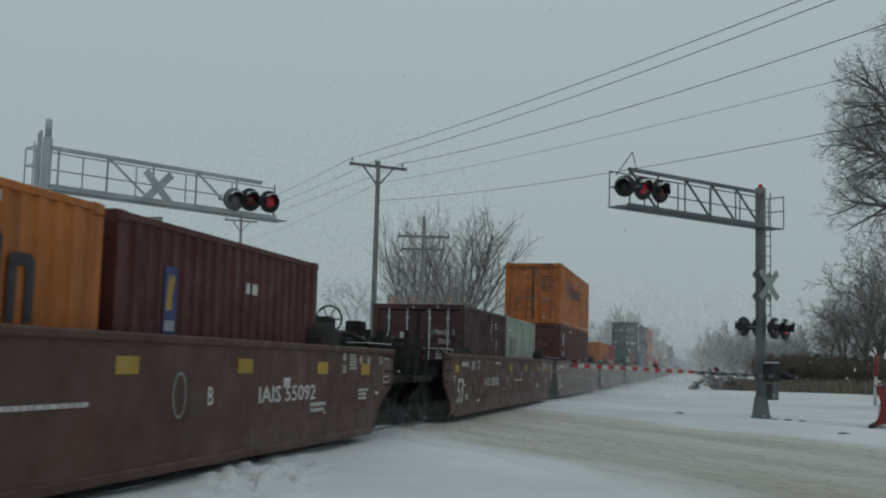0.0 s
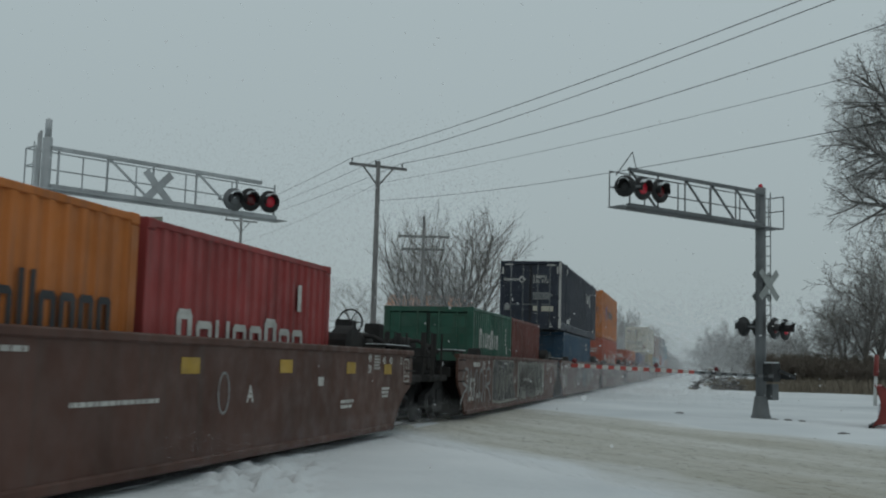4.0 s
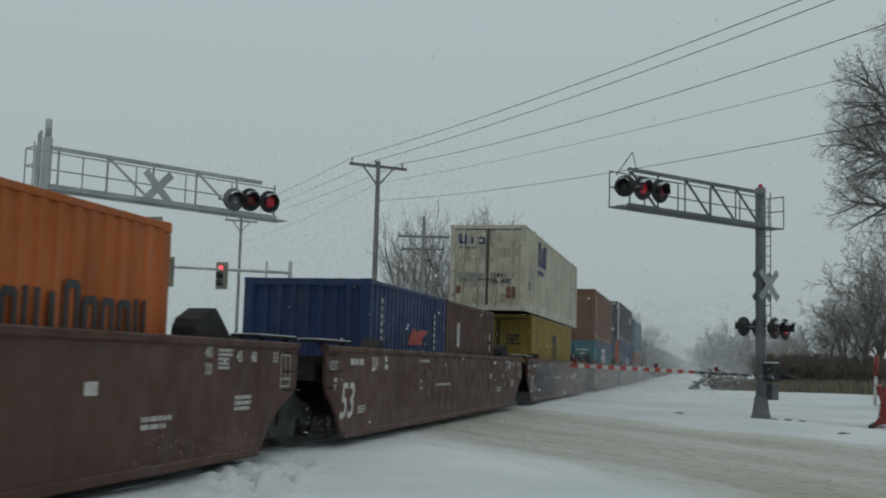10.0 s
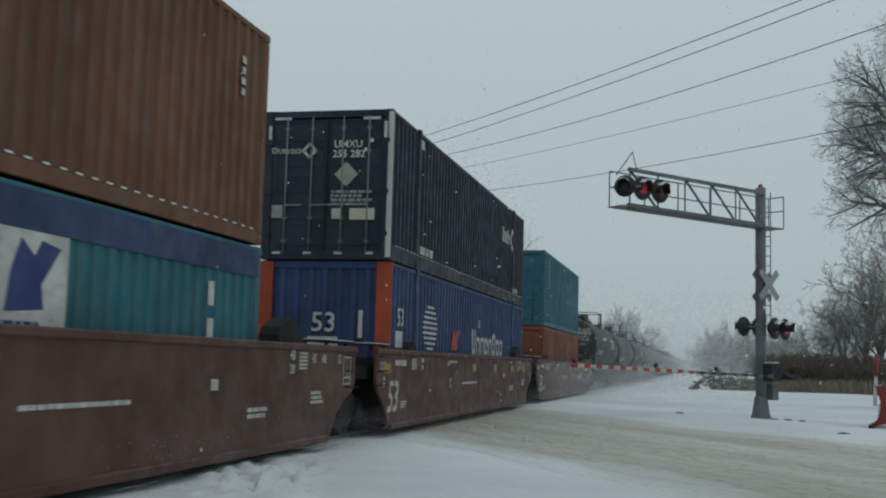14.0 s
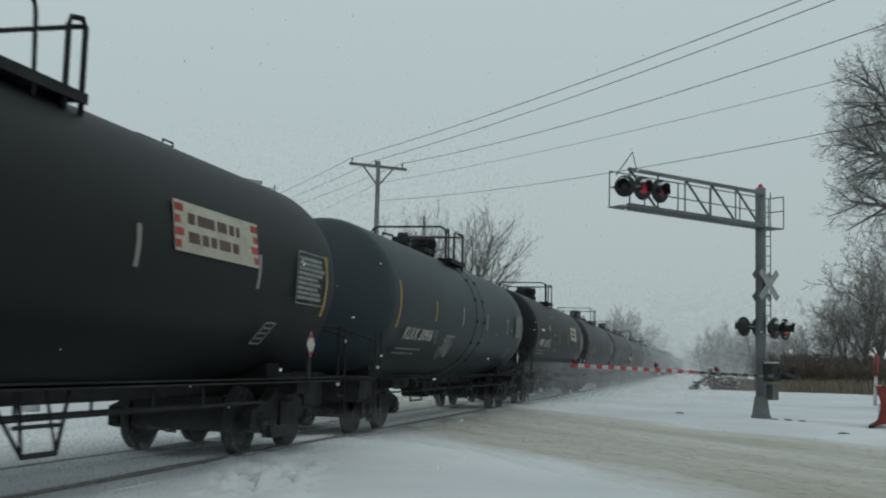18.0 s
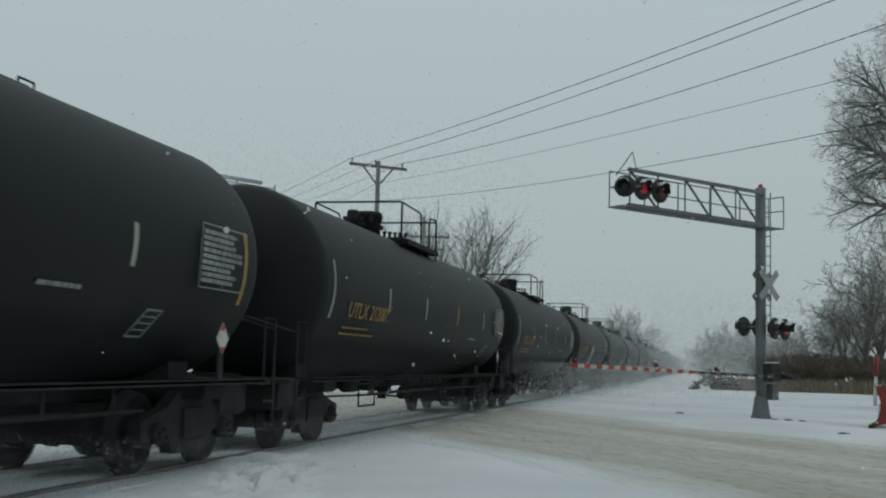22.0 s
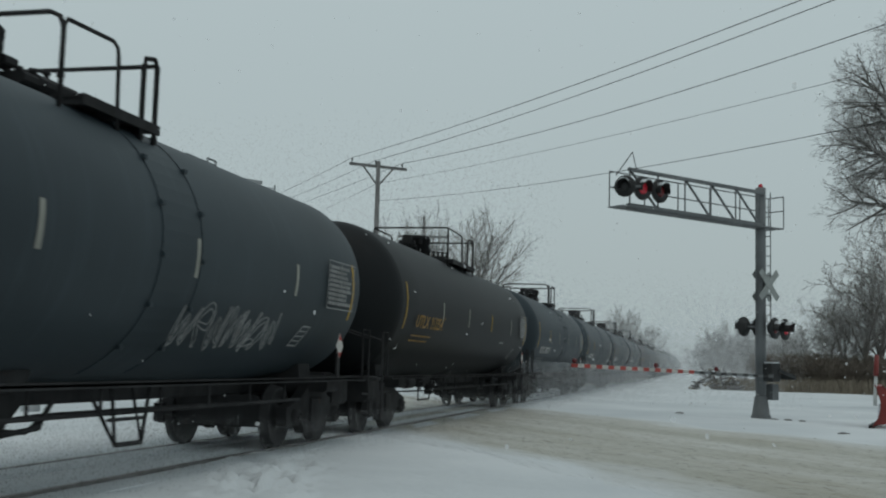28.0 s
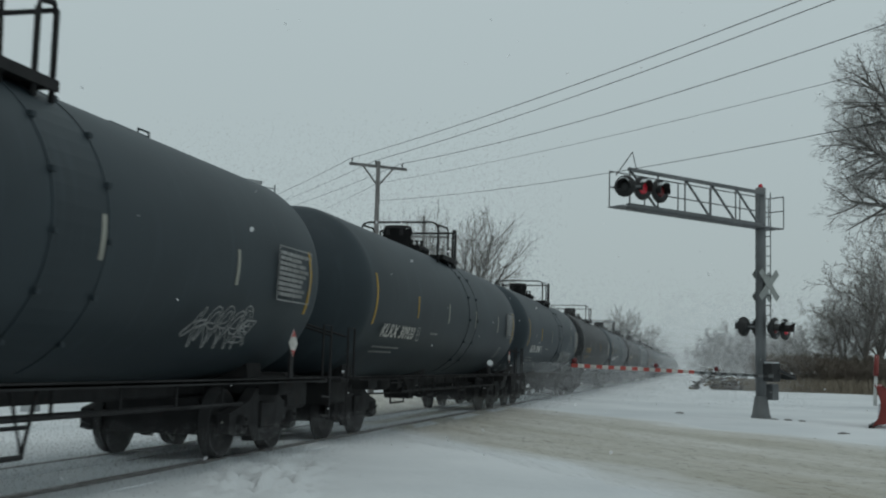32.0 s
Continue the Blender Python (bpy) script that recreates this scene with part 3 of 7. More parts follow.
def coupler_shape():
    s = Shape()
    s.box((0, -0.45, 0.86), (0.16, 0.9, 0.18), cut=0.03)
    s.box((0, -0.02, 0.86), (0.30, 0.32, 0.30), cut=0.06)
    s.box((0.12, 0.16, 0.86), (0.12, 0.2, 0.28), cut=0.04)
    s.tube([(0.28, -0.3, 0.82), (0.30, -0.12, 0.52), (0.22, 0.1, 0.42), (0.05, 0.25, 0.45)], 0.028, 6)
    return s


COUPLER = coupler_shape().mesh("coupler", "undergear")


# ---------------------------------------------------------------- train: well cars
WELL_HALF = 1.50
MOVERS = []          # (thing, place along the train at the start)


def well_side(y0, y1):
    """One side of a well car, between its ends, with the lower corners cut round the trucks."""
    top, bot = 1.50, 0.19
    out = [(y0, top), (y0, 1.02), (y0 + 0.10, 0.86), (y0 + 0.34, 0.72), (y0 + 0.62, 0.50), (y0 + 0.82, 0.26), (y0 + 0.9, bot)]
    out += [(y1 - 1.25, bot), (y1 - 1.12, 0.30), (y1 - 0.92, 0.52), (y1 - 0.55, 0.74), (y1 - 0.12, 0.88), (y1, 1.02), (y1, top)]
    return out


def well_car(y0, y1, front_end, back_end, name_words, unit_letter, rnd, yellow=True, sprayed=False, name_width=2.15):
    """A double-stack well unit from y0 to y1 (its gap centres). front_end/back_end: True where its own coupler and truck stand."""
    mid = (y0 + y1) / 2
    car = thing("well_car", Matrix.Translation((TRACK, mid, 0)),
                "oxide-brown steel double-stack well car with stencilled markings" + (" and spray paint" if sprayed else ""), "well car", "well cars of the train")
    MOVERS.append((car, mid))
    h0, h1 = y0 - mid, y1 - mid
    e0 = h0 + (2.35 if front_end else 0.62)
    e1 = h1 - (1.9 if back_end else 0.62)
    for sx in (-1, 1):
        s = Shape()
        s.plate(well_side(e0, e1), 0.05, lambda a, b, c, sx=sx: (sx * (WELL_HALF - 0.05 + c), a, b))
        part("side_sheet", s, "well_brown", car)
        s = Shape().box((sx * (WELL_HALF - 0.03), (e0 + e1) / 2, 1.545), (0.13, e1 - e0, 0.10), cut=0.02)
        s.box((sx * (WELL_HALF - 0.02), (e0 + e1) / 2 - 0.17, 0.19), (0.10, e1 - e0 - 2.3, 0.11), cut=0.02)
        part("chord", s, "well_brown", car)
    wc = -1.2 if back_end else (e0 + e1) / 2          # middle of the load
    w0, w1 = -8.2 + (e0 + e1) / 2, 8.2 + (e0 + e1) / 2
    s = Shape().box((0, (w0 + w1) / 2, 0.22), (2.8, w1 - w0, 0.05))
    for i in range(9):
        s.box((0, w0 + 0.6 + i * (w1 - w0 - 1.2) / 8, 0.20), (2.86, 0.22, 0.10), cut=0.01)
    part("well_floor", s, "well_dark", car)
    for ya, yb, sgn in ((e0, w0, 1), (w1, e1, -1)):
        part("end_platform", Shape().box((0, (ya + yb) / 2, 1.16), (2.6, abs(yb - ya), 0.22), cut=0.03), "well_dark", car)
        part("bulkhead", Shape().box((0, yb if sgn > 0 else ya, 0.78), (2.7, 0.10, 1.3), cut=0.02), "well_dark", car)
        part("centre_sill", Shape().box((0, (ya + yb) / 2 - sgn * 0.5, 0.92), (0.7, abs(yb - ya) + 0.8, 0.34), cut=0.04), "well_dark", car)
        ym = (ya + yb) / 2
        for sx in (-1, 1):
            s = Shape().box((sx * 1.22, ym, 1.66), (0.42, abs(yb - ya) + 0.3, 0.035), cut=0.008)
            for k in (-0.4, 0.4):
                s.box((sx * 1.36, ym + k * abs(yb - ya), 1.62), (0.05, 0.05, 0.10))
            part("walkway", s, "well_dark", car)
        for sx in (-1, 1):
            s = Shape().box((sx * 1.22, ym, 1.684), (0.40, abs(yb - ya) + 0.26, 0.014), cut=0.004)
            part("snow_dusting", s, "snow", car, "thin line of snow on the walkway")
        for sx in (-1, 1):
            yg = wc - sgn * 6.55
            g = [(-0.50, 1.55), (0.50, 1.55), (0.42, 1.66), (0.10, 1.90), (0.02, 1.94), (-0.08, 1.93), (-0.40, 1.80), (-0.48, 1.70)]
            if sgn > 0:
                g = [(0.5 * a, 1.55 + 0.55 * (b - 1.55)) for a, b in g]
            part("guide", Shape().plate([(a * -sgn, b) for a, b in g][::-sgn], 0.30, lambda a, b, c, sx=sx, yg=yg: (sx * 1.32 - 0.15 + c, yg + a, b)), "well_dark", car, "dark steel corner guide beside the load")
        # grab irons and the ladder at the corner
        s = Shape()
        ye = ya if sgn > 0 else yb
        for z in (0.95, 1.2, 1.45):
            s.tube([(1.50, ye + sgn * 0.06, z), (1.58, ye + sgn * 0.06, z), (1.58, ye + sgn * 0.50, z), (1.50, ye + sgn * 0.50, z)], 0.012, 5)
        part("ladder", s, "well_dark", car)
    if front_end or back_end:
        for on, ye, sgn in ((front_end, e0, 1), (back_end, e1, -1)):
            if not on:
                continue
            y = ye - sgn * 0.9
            s = Shape().box((0, y, 1.02), (2.5, 1.7, 0.14), cut=0.03)
            s.box((0, y, 0.85), (0.7, 2.2, 0.3), cut=0.05)
            s.box((0.35, y + sgn * 0.4, 1.22), (1.1, 0.8, 0.3), cut=0.06)
            part("end_deck", s, "well_dark", car)
            s = Shape().turned([(0.15, -0.5), (0.19, -0.46), (0.19, 0.46), (0.15, 0.5)], (0.25, ye - sgn * 0.35, 1.76), "y", 14)
            s.tube([(-1.1, ye - sgn * 0.3, 1.6), (-0.6, ye - sgn * 0.3, 1.86), (0.6, ye - sgn * 0.3, 1.86), (1.1, ye - sgn * 0.3, 1.6)], 0.05, 6)
            s.box((-0.3, ye - sgn * 0.4, 1.55), (1.3, 0.9, 0.5), cut=0.12)
            part("air_reservoir", s, "well_dark", car)
            for x in (-1.3, -0.45, 0.5, 1.3):
                s = Shape().tube([(x, y - sgn * 0.75, 1.08), (x, y - sgn * 0.75, 2.0), (x + 0.18, y - sgn * 0.75, 2.0), (x + 0.18, y - sgn * 0.75, 1.08)], 0.024, 5)
                s.box((x, y - sgn * 0.75, 1.75), (0.10, 0.05, 0.5))
                part("stanchion", s, "well_dark", car)
            part("equipment_box", Shape().box((0.1, ye - sgn * 0.30, 1.42), (1.7, 0.75, 0.55), cut=0.10), "well_dark", car)
            part("brake_stand", Shape().box((-0.25, ye - sgn * 1.08, 1.72), (0.36, 0.34, 1.0), cut=0.04), "well_dark", car)
            part("handrail", Shape().tube([(-1.3, y - sgn * 0.75, 1.5), (1.3, y - sgn * 0.75, 1.5)], 0.02, 5), "well_dark", car)
            part("hose", Shape().tube([(0.9, ye, 1.55), (0.95, ye - sgn * 0.3, 1.8), (0.9, ye - sgn * 0.6, 1.75), (0.85, ye - sgn * 0.7, 1.3), (0.6, ye - sgn * 0.9, 1.1)], 0.028, 6), "well_dark", car)
            if on and sgn < 0:
                s = Shape()
                c = Vector((-0.25, ye - sgn * 1.38, 2.18))
                s.tube([c + Vector((0.27 * math.cos(k * math.pi / 10), 0, 0.27 * math.sin(k * math.pi / 10))) for k in range(20)], 0.022, 6, closed=True)
                for k in range(6):
                    a = k * math.pi / 3
                    s.tube([c, c + Vector((0.27 * math.cos(a), 0, 0.27 * math.sin(a)))], 0.012, 5)
                s.turned([(0.06, -0.05), (0.06, 0.05)], c, "y", 10)
                part("brake_wheel", s, "well_dark", car)
            part("coupler", COUPLER, None, car, at=Matrix.Translation((0, h0 + 0.05 if sgn > 0 else h1 - 0.05, 0)) @ pose(0, 0, 0, 0, 0, 180 if sgn > 0 else 0))
            add_truck(car, ye - sgn * 0.15)
    if not back_end:
        add_truck(car, h1)
    # stencilled work on the side that faces the road
    if name_words is not None:
        x = WELL_HALF + 0.004
        c53 = e0 + (1.3 if front_end else 0.7)
        tagged(part("lettering", text_mesh("53", 0.80, "letter_white", 0.66, 0.2), None, car, at=on_side(x, c53, 0.46)), kind="stuff")
        if name_words:
            tagged(part("lettering", text_mesh(name_words, 0.30 if name_width > 2 else 0.26, "letter_white", name_width), None, car, at=on_side(x, 2.4 if back_end else c53 + 3.4, 0.80)), kind="stuff")
        ly = 0.9 if back_end else c53 + (6.9 if front_end else 5.1)
        if unit_letter:
            tagged(part("lettering", text_mesh(unit_letter, 0.30, "letter_white"), None, car, at=on_side(x, ly, 0.82)), kind="stuff")
        for words, yy, zz in (("40", e1 - 2.98, 1.36), ("20", e1 - 2.98, 1.17), ("45", e1 - 2.1, 1.32), ("48", e1 - 1.66, 1.32), ("53", e1 - 0.92, 1.32)):
            tagged(part("lettering", text_mesh(words, 0.19, "letter_white"), None, car, at=on_side(x, yy, zz)), kind="stuff")
        if not front_end:
            tagged(part("lettering", text_mesh("125T", 0.20, "letter_white"), None, car, at=on_side(x, e0 + 0.15, 1.22)), kind="stuff")
        ring = Shape()
        stroke(ring, [(0.15 * math.cos(k * math.pi / 8), 0.24 * math.sin(k * math.pi / 8)) for k in range(17)], 0.03)
        tagged(part("emblem", ring, "graffiti_grey", car, at=on_side(x, ly - 0.7 if back_end else ly + 0.75, 0.95)), kind="stuff")
        for yy, zz, r, w, h in ((c53 - 0.3, 0.9, 2, 0.14, 0.22), (c53 + 0.95, 0.5, 3, 0.5, 0.14), (c53 + 0.5, 1.27, 1, 0.9, 0.16), (c53 + 1.7, 1.22, 5, 0.45, 0.22), (c53 + 2.5, 1.2, 2, 0.2, 0.28),
                                (ly - 4.0 if back_end else ly + 1.4, 0.87, 1, 2.0, 0.07), (c53 + 5.0, 1.36, 1, 0.9, 0.08), (e1 - 2.62, 1.22, 5, 0.42, 0.26),
                                (e1 - 2.1, 0.72, 3, 0.55, 0.2), (e1 - 4.4, 0.6, 2, 0.7, 0.16), (e1 - 5.5, 0.95, 1, 0.25, 0.2)):
            tagged(part("stencil", bars(r, w, h, rnd), "letter_white", car, at=on_side(x, yy, zz)), kind="stuff")
        for yy, z in ((c53 - 0.25, 1.16), (e1 - 9.97, 1.18), (e1 - 7.05, 1.18), (e1 - 4.15, 1.16), (e1 - 1.98, 1.14))[:5 if yellow is True else yellow]:
            part("reflector", Shape().box((0.23, 0.09, 0.002), (0.46, 0.18, 0.004)), "letter_yellow", car, at=on_side(x, yy, z))
        box = Shape()
        stroke(box, [(0, 0), (0.34, 0), (0.34, 0.42), (0, 0.42), (0, 0)], 0.022)
        stroke(box, [(0, 0.1), (0.34, 0.1)], 0.022)
        stroke(box, [(0.17, 0.1), (0.17, 0.42)], 0.015)
        tagged(part("stencil_panel", box, "letter_white", car, at=on_side(x, e1 - 0.62, 1.0)), kind="stuff")
    return car


def graffiti(car, y, z, w, h, n, mat, rnd, lw=0.05, slant=0.1, fat=0.0):
    tagged(part("spray_paint", scrawl(w, h, n, rnd, lw, slant, fat), mat, car, at=on_side(WELL_HALF + 0.008, y, z)), kind="stuff")


GAPS = [0.20, 21.56, 43.13, 63.27, 85.12, 106.64, 126.60, 148.75, 170.23, 190.45, 212.41, 234.18, 253.77, 276.35]
rw = random.Random(11)
CARS = []
for i in range(13):
    k = (i - 1) % 3
    words = {0: "IAIS 55092", 1: "IAIS 55083", 7: "IAIS 55063", 9: "IAIS 55067", 10: "IAIS 55283", 12: "IAIS 55203"}.get(i, "")
    letter = {0: "B", 6: "", 9: "A", 12: "A", 10: "A"}.get(i, "BCA"[k])
    CARS.append(well_car(GAPS[i], GAPS[i + 1], k == 0, k == 2, words, letter, rw, 2 if i == 10 else True if i in (0, 1, 2, 3, 11, 12) else 0, i in (4, 5, 6, 9), 1.6 if i == 10 else 2.15))
def wash(car, y0, y1, z0, z1, fill, rnd, rag=0.10, specks=60):
    """A faded patch of spray paint with a ragged edge and stray flecks round it."""
    w, h = y1 - y0, z1 - z0
    n = 48
    top = [(w * k / n, h - rnd.uniform(0.0, rag) - 0.05 * math.sin(k * 0.9)) for k in range(n + 1)]
    low = [(w * k / n, rnd.uniform(0.0, rag * 2.2)) for k in range(n, -1, -1)]
    s = Shape().plate(top + low, 0.002, lambda a, b, c: (a, b, c))
    for k in range(specks):
        c, r = (rnd.uniform(-0.15, w + 0.15), rnd.choice((rnd.uniform(-0.1, 0.1), h + rnd.uniform(-0.08, 0.06)))), rnd.uniform(0.01, 0.035)
        s.plate([(c[0] + r * math.cos(q * 1.2566) * rnd.uniform(0.6, 1.4), max(-z0 + 0.26, c[1] + 1.3 * r * math.sin(q * 1.2566))) for q in range(5)], 0.002, lambda a, b, c: (a, b, c))
    tagged(part("spray_paint", s, fill, car, at=on_side(WELL_HALF + 0.004, y0, z0)), kind="stuff")


rg = random.Random(3)
# a large pale piece with dark outlines, and a dark shape with a thick pale border
wash(CARS[4], 0.35, 6.25, 0.26, 1.50, "graffiti_pale", rg, 0.07, 110)
graffiti(CARS[4], 0.55, 0.36, 3.5, 1.05, 6, "graffiti_dark", rg, 0.026, 0.05, 0.06)
graffiti(CARS[4], 0.8, 0.60, 3.1, 0.80, 4, "graffiti_wash", rg, 0.03, 0.1, 0.10)
graffiti(CARS[4], 4.0, 0.50, 1.9, 0.92, 3, "graffiti_dark", rg, 0.026, 0.0, 0.06)
graffiti(CARS[4], 1.9, 0.36, 2.9, 0.42, 7, "graffiti_wash", rg, 0.022)
graffiti(CARS[4], -0.33, 0.80, 0.42, 0.30, 1, "graffiti_pale", rg, 0.03)
graffiti(CARS[4], -0.33, 1.15, 0.42, 0.30, 1, "graffiti_pale", rg, 0.03)
edge = curve([(0.0, 0.06), (1.2, 0.0), (2.6, 0.02), (3.7, 0.03), (3.62, 0.28), (3.42, 0.52), (3.22, 0.72), (3.42, 0.98), (3.36, 1.14), (2.6, 1.19), (1.3, 1.18), (0.1, 1.14), (0.0, 0.06)], 4)
s = Shape().plate(edge[:-1], 0.002, lambda a, b, c: (a, b, c))
tagged(part("spray_paint", s, "graffiti_dark", CARS[4], at=on_side(WELL_HALF + 0.004, -3.9, 0.31)), kind="stuff")
s = Shape()
stroke(s, edge, 0.07)
tagged(part("spray_paint", s, "graffiti_pale", CARS[4], at=on_side(WELL_HALF + 0.007, -3.9, 0.31)), kind="stuff")
graffiti(CARS[4], -3.5, 0.55, 2.9, 0.8, 3, "graffiti_pale", rg, 0.05, 0.0, 0.10)
graffiti(CARS[4], -8.2, 0.35, 4.0, 0.95, 4, "graffiti_grey", rg, 0.07)
# tall thin outlines, a dark bluish patch and two dense white tags
graffiti(CARS[5], -8.0, 0.55, 0.8, 0.8, 2, "graffiti_grey", rg, 0.05)
graffiti(CARS[5], -4.65, 0.34, 1.6, 1.14, 2, "graffiti_grey", rg, 0.026, 0.05, 0.10)
graffiti(CARS[5], -3.05, 0.55, 1.5, 0.93, 2, "graffiti_grey", rg, 0.026, 0.0, 0.08)
graffiti(CARS[5], -1.75, 0.62, 0.6, 0.55, 1, "graffiti_grey", rg, 0.03)
wash(CARS[5], -0.75, 1.40, 0.28, 1.32, "graffiti_slate", rg)
graffiti(CARS[5], 0.05, 1.04, 0.42, 0.2, 2, "graffiti_grey", rg, 0.028)
graffiti(CARS[5], -0.4, 0.72, 1.5, 0.22, 6, "graffiti_blue", rg, 0.02, 0.1, 0.025)
for k in range(2):
    graffiti(CARS[5], 1.72 + 0.06 * k, 0.46 + 0.16 * k, 1.25, 0.92 - 0.2 * k, 3, "graffiti_grey", rg, 0.028, 0.1, 0.06)
    graffiti(CARS[5], 3.40 + 0.05 * k, 0.68 + 0.1 * k, 1.15, 0.72 - 0.1 * k, 3, "graffiti_grey", rg, 0.028, 0.1, 0.05)
# slanting faded fans, a grey patch, and a white-washed number
s = Shape()
for k in range(7):
    y = 0.34 * k
    s.plate([(y, 0.05 + 0.02 * k), (y + 0.24, 0.0 + 0.03 * k), (y + 0.34, 0.42), (y + 0.30, 0.84), (y + 0.22, 0.80), (y + 0.20, 0.42)], 0.003, lambda a, b, c: (a, b, c))
tagged(part("spray_paint", s, "graffiti_faded", CARS[6], at=on_side(WELL_HALF + 0.006, -6.65, 0.62)), kind="stuff")
graffiti(CARS[6], -6.5, 0.66, 2.3, 0.82, 5, "graffiti_faded", rg, 0.022, 0.12, 0.05)
wash(CARS[6], -1.12, 0.66, 0.54, 1.46, "graffiti_faded", rg, 0.2)
graffiti(CARS[6], -1.0, 0.66, 1.5, 0.7, 4, "graffiti_dark", rg, 0.022, 0.1, 0.04)
wash(CARS[6], 2.86, 3.98, 0.64, 1.16, "graffiti_grey", rg, 0.16)
wash(CARS[6], 2.18, 4.25, 1.16, 1.52, "graffiti_grey", rg, 0.18)
graffiti(CARS[6], 2.25, 1.14, 1.9, 0.34, 4, "well_brown", rg, 0.045)
tagged(part("lettering", text_mesh("IAIS", 0.26, "letter_white", 0.68), None, CARS[6], at=on_side(WELL_HALF + 0.009, 2.15, 0.80)), kind="stuff")
s = Shape()
stroke(s, [(0, 0), (0.76, 0), (0.76, 0.32), (0, 0.32), (0, 0)], 0.02)
tagged(part("stencil_panel", s, "letter_white", CARS[6], at=on_side(WELL_HALF + 0.009, 2.11, 0.76)), kind="stuff")
tagged(part("stencil", bars(1, 0.95, 0.26, rg), "graffiti_dark", CARS[6], at=on_side(WELL_HALF + 0.009, 2.96, 0.80)), kind="stuff")
# a long washed-out piece
wash(CARS[9], -8.3, -3.1, 0.28, 1.5, "graffiti_wash", rg)
graffiti(CARS[9], -8.1, 0.36, 4.6, 1.05, 6, "graffiti_blue", rg, 0.028, 0.05, 0.07)
graffiti(CARS[9], 4.8, 0.7, 1.6, 0.6, 6, "graffiti_grey", rg, 0.03)


# ---------------------------------------------------------------- train: containers
def corrugated(length, z0, z1, x, axis, pitch=0.278, depth=0.046, flat=0.0):
    """A pressed steel wall: trapezoid waves along its length, outer face at x."""
    pts = []
    a = -length / 2
    n = max(1, int((length - 2 * flat) / pitch))
    p = (length - 2 * flat) / n
    pts.append((a, 0))
    a += flat
    for i in range(n):
        pts += [(a + p * 0.17, 0), (a + p * 0.30, -depth), (a + p * 0.70, -depth), (a + p * 0.83, 0)]
        a += p
    pts.append((length / 2, 0))
    s = Shape()
    sg = 1 if x > 0 else -1
    verts = []
    for u, d in pts:
        for z in (z0, z1):
            verts.append((x + sg * d, u, z) if axis == "y" else (u, x + sg * d, z))
    s.add(verts, [(2 * i, 2 * i + 2, 2 * i + 3, 2 * i + 1) for i in range(len(pts) - 1)])
    return s


BOXES = {}


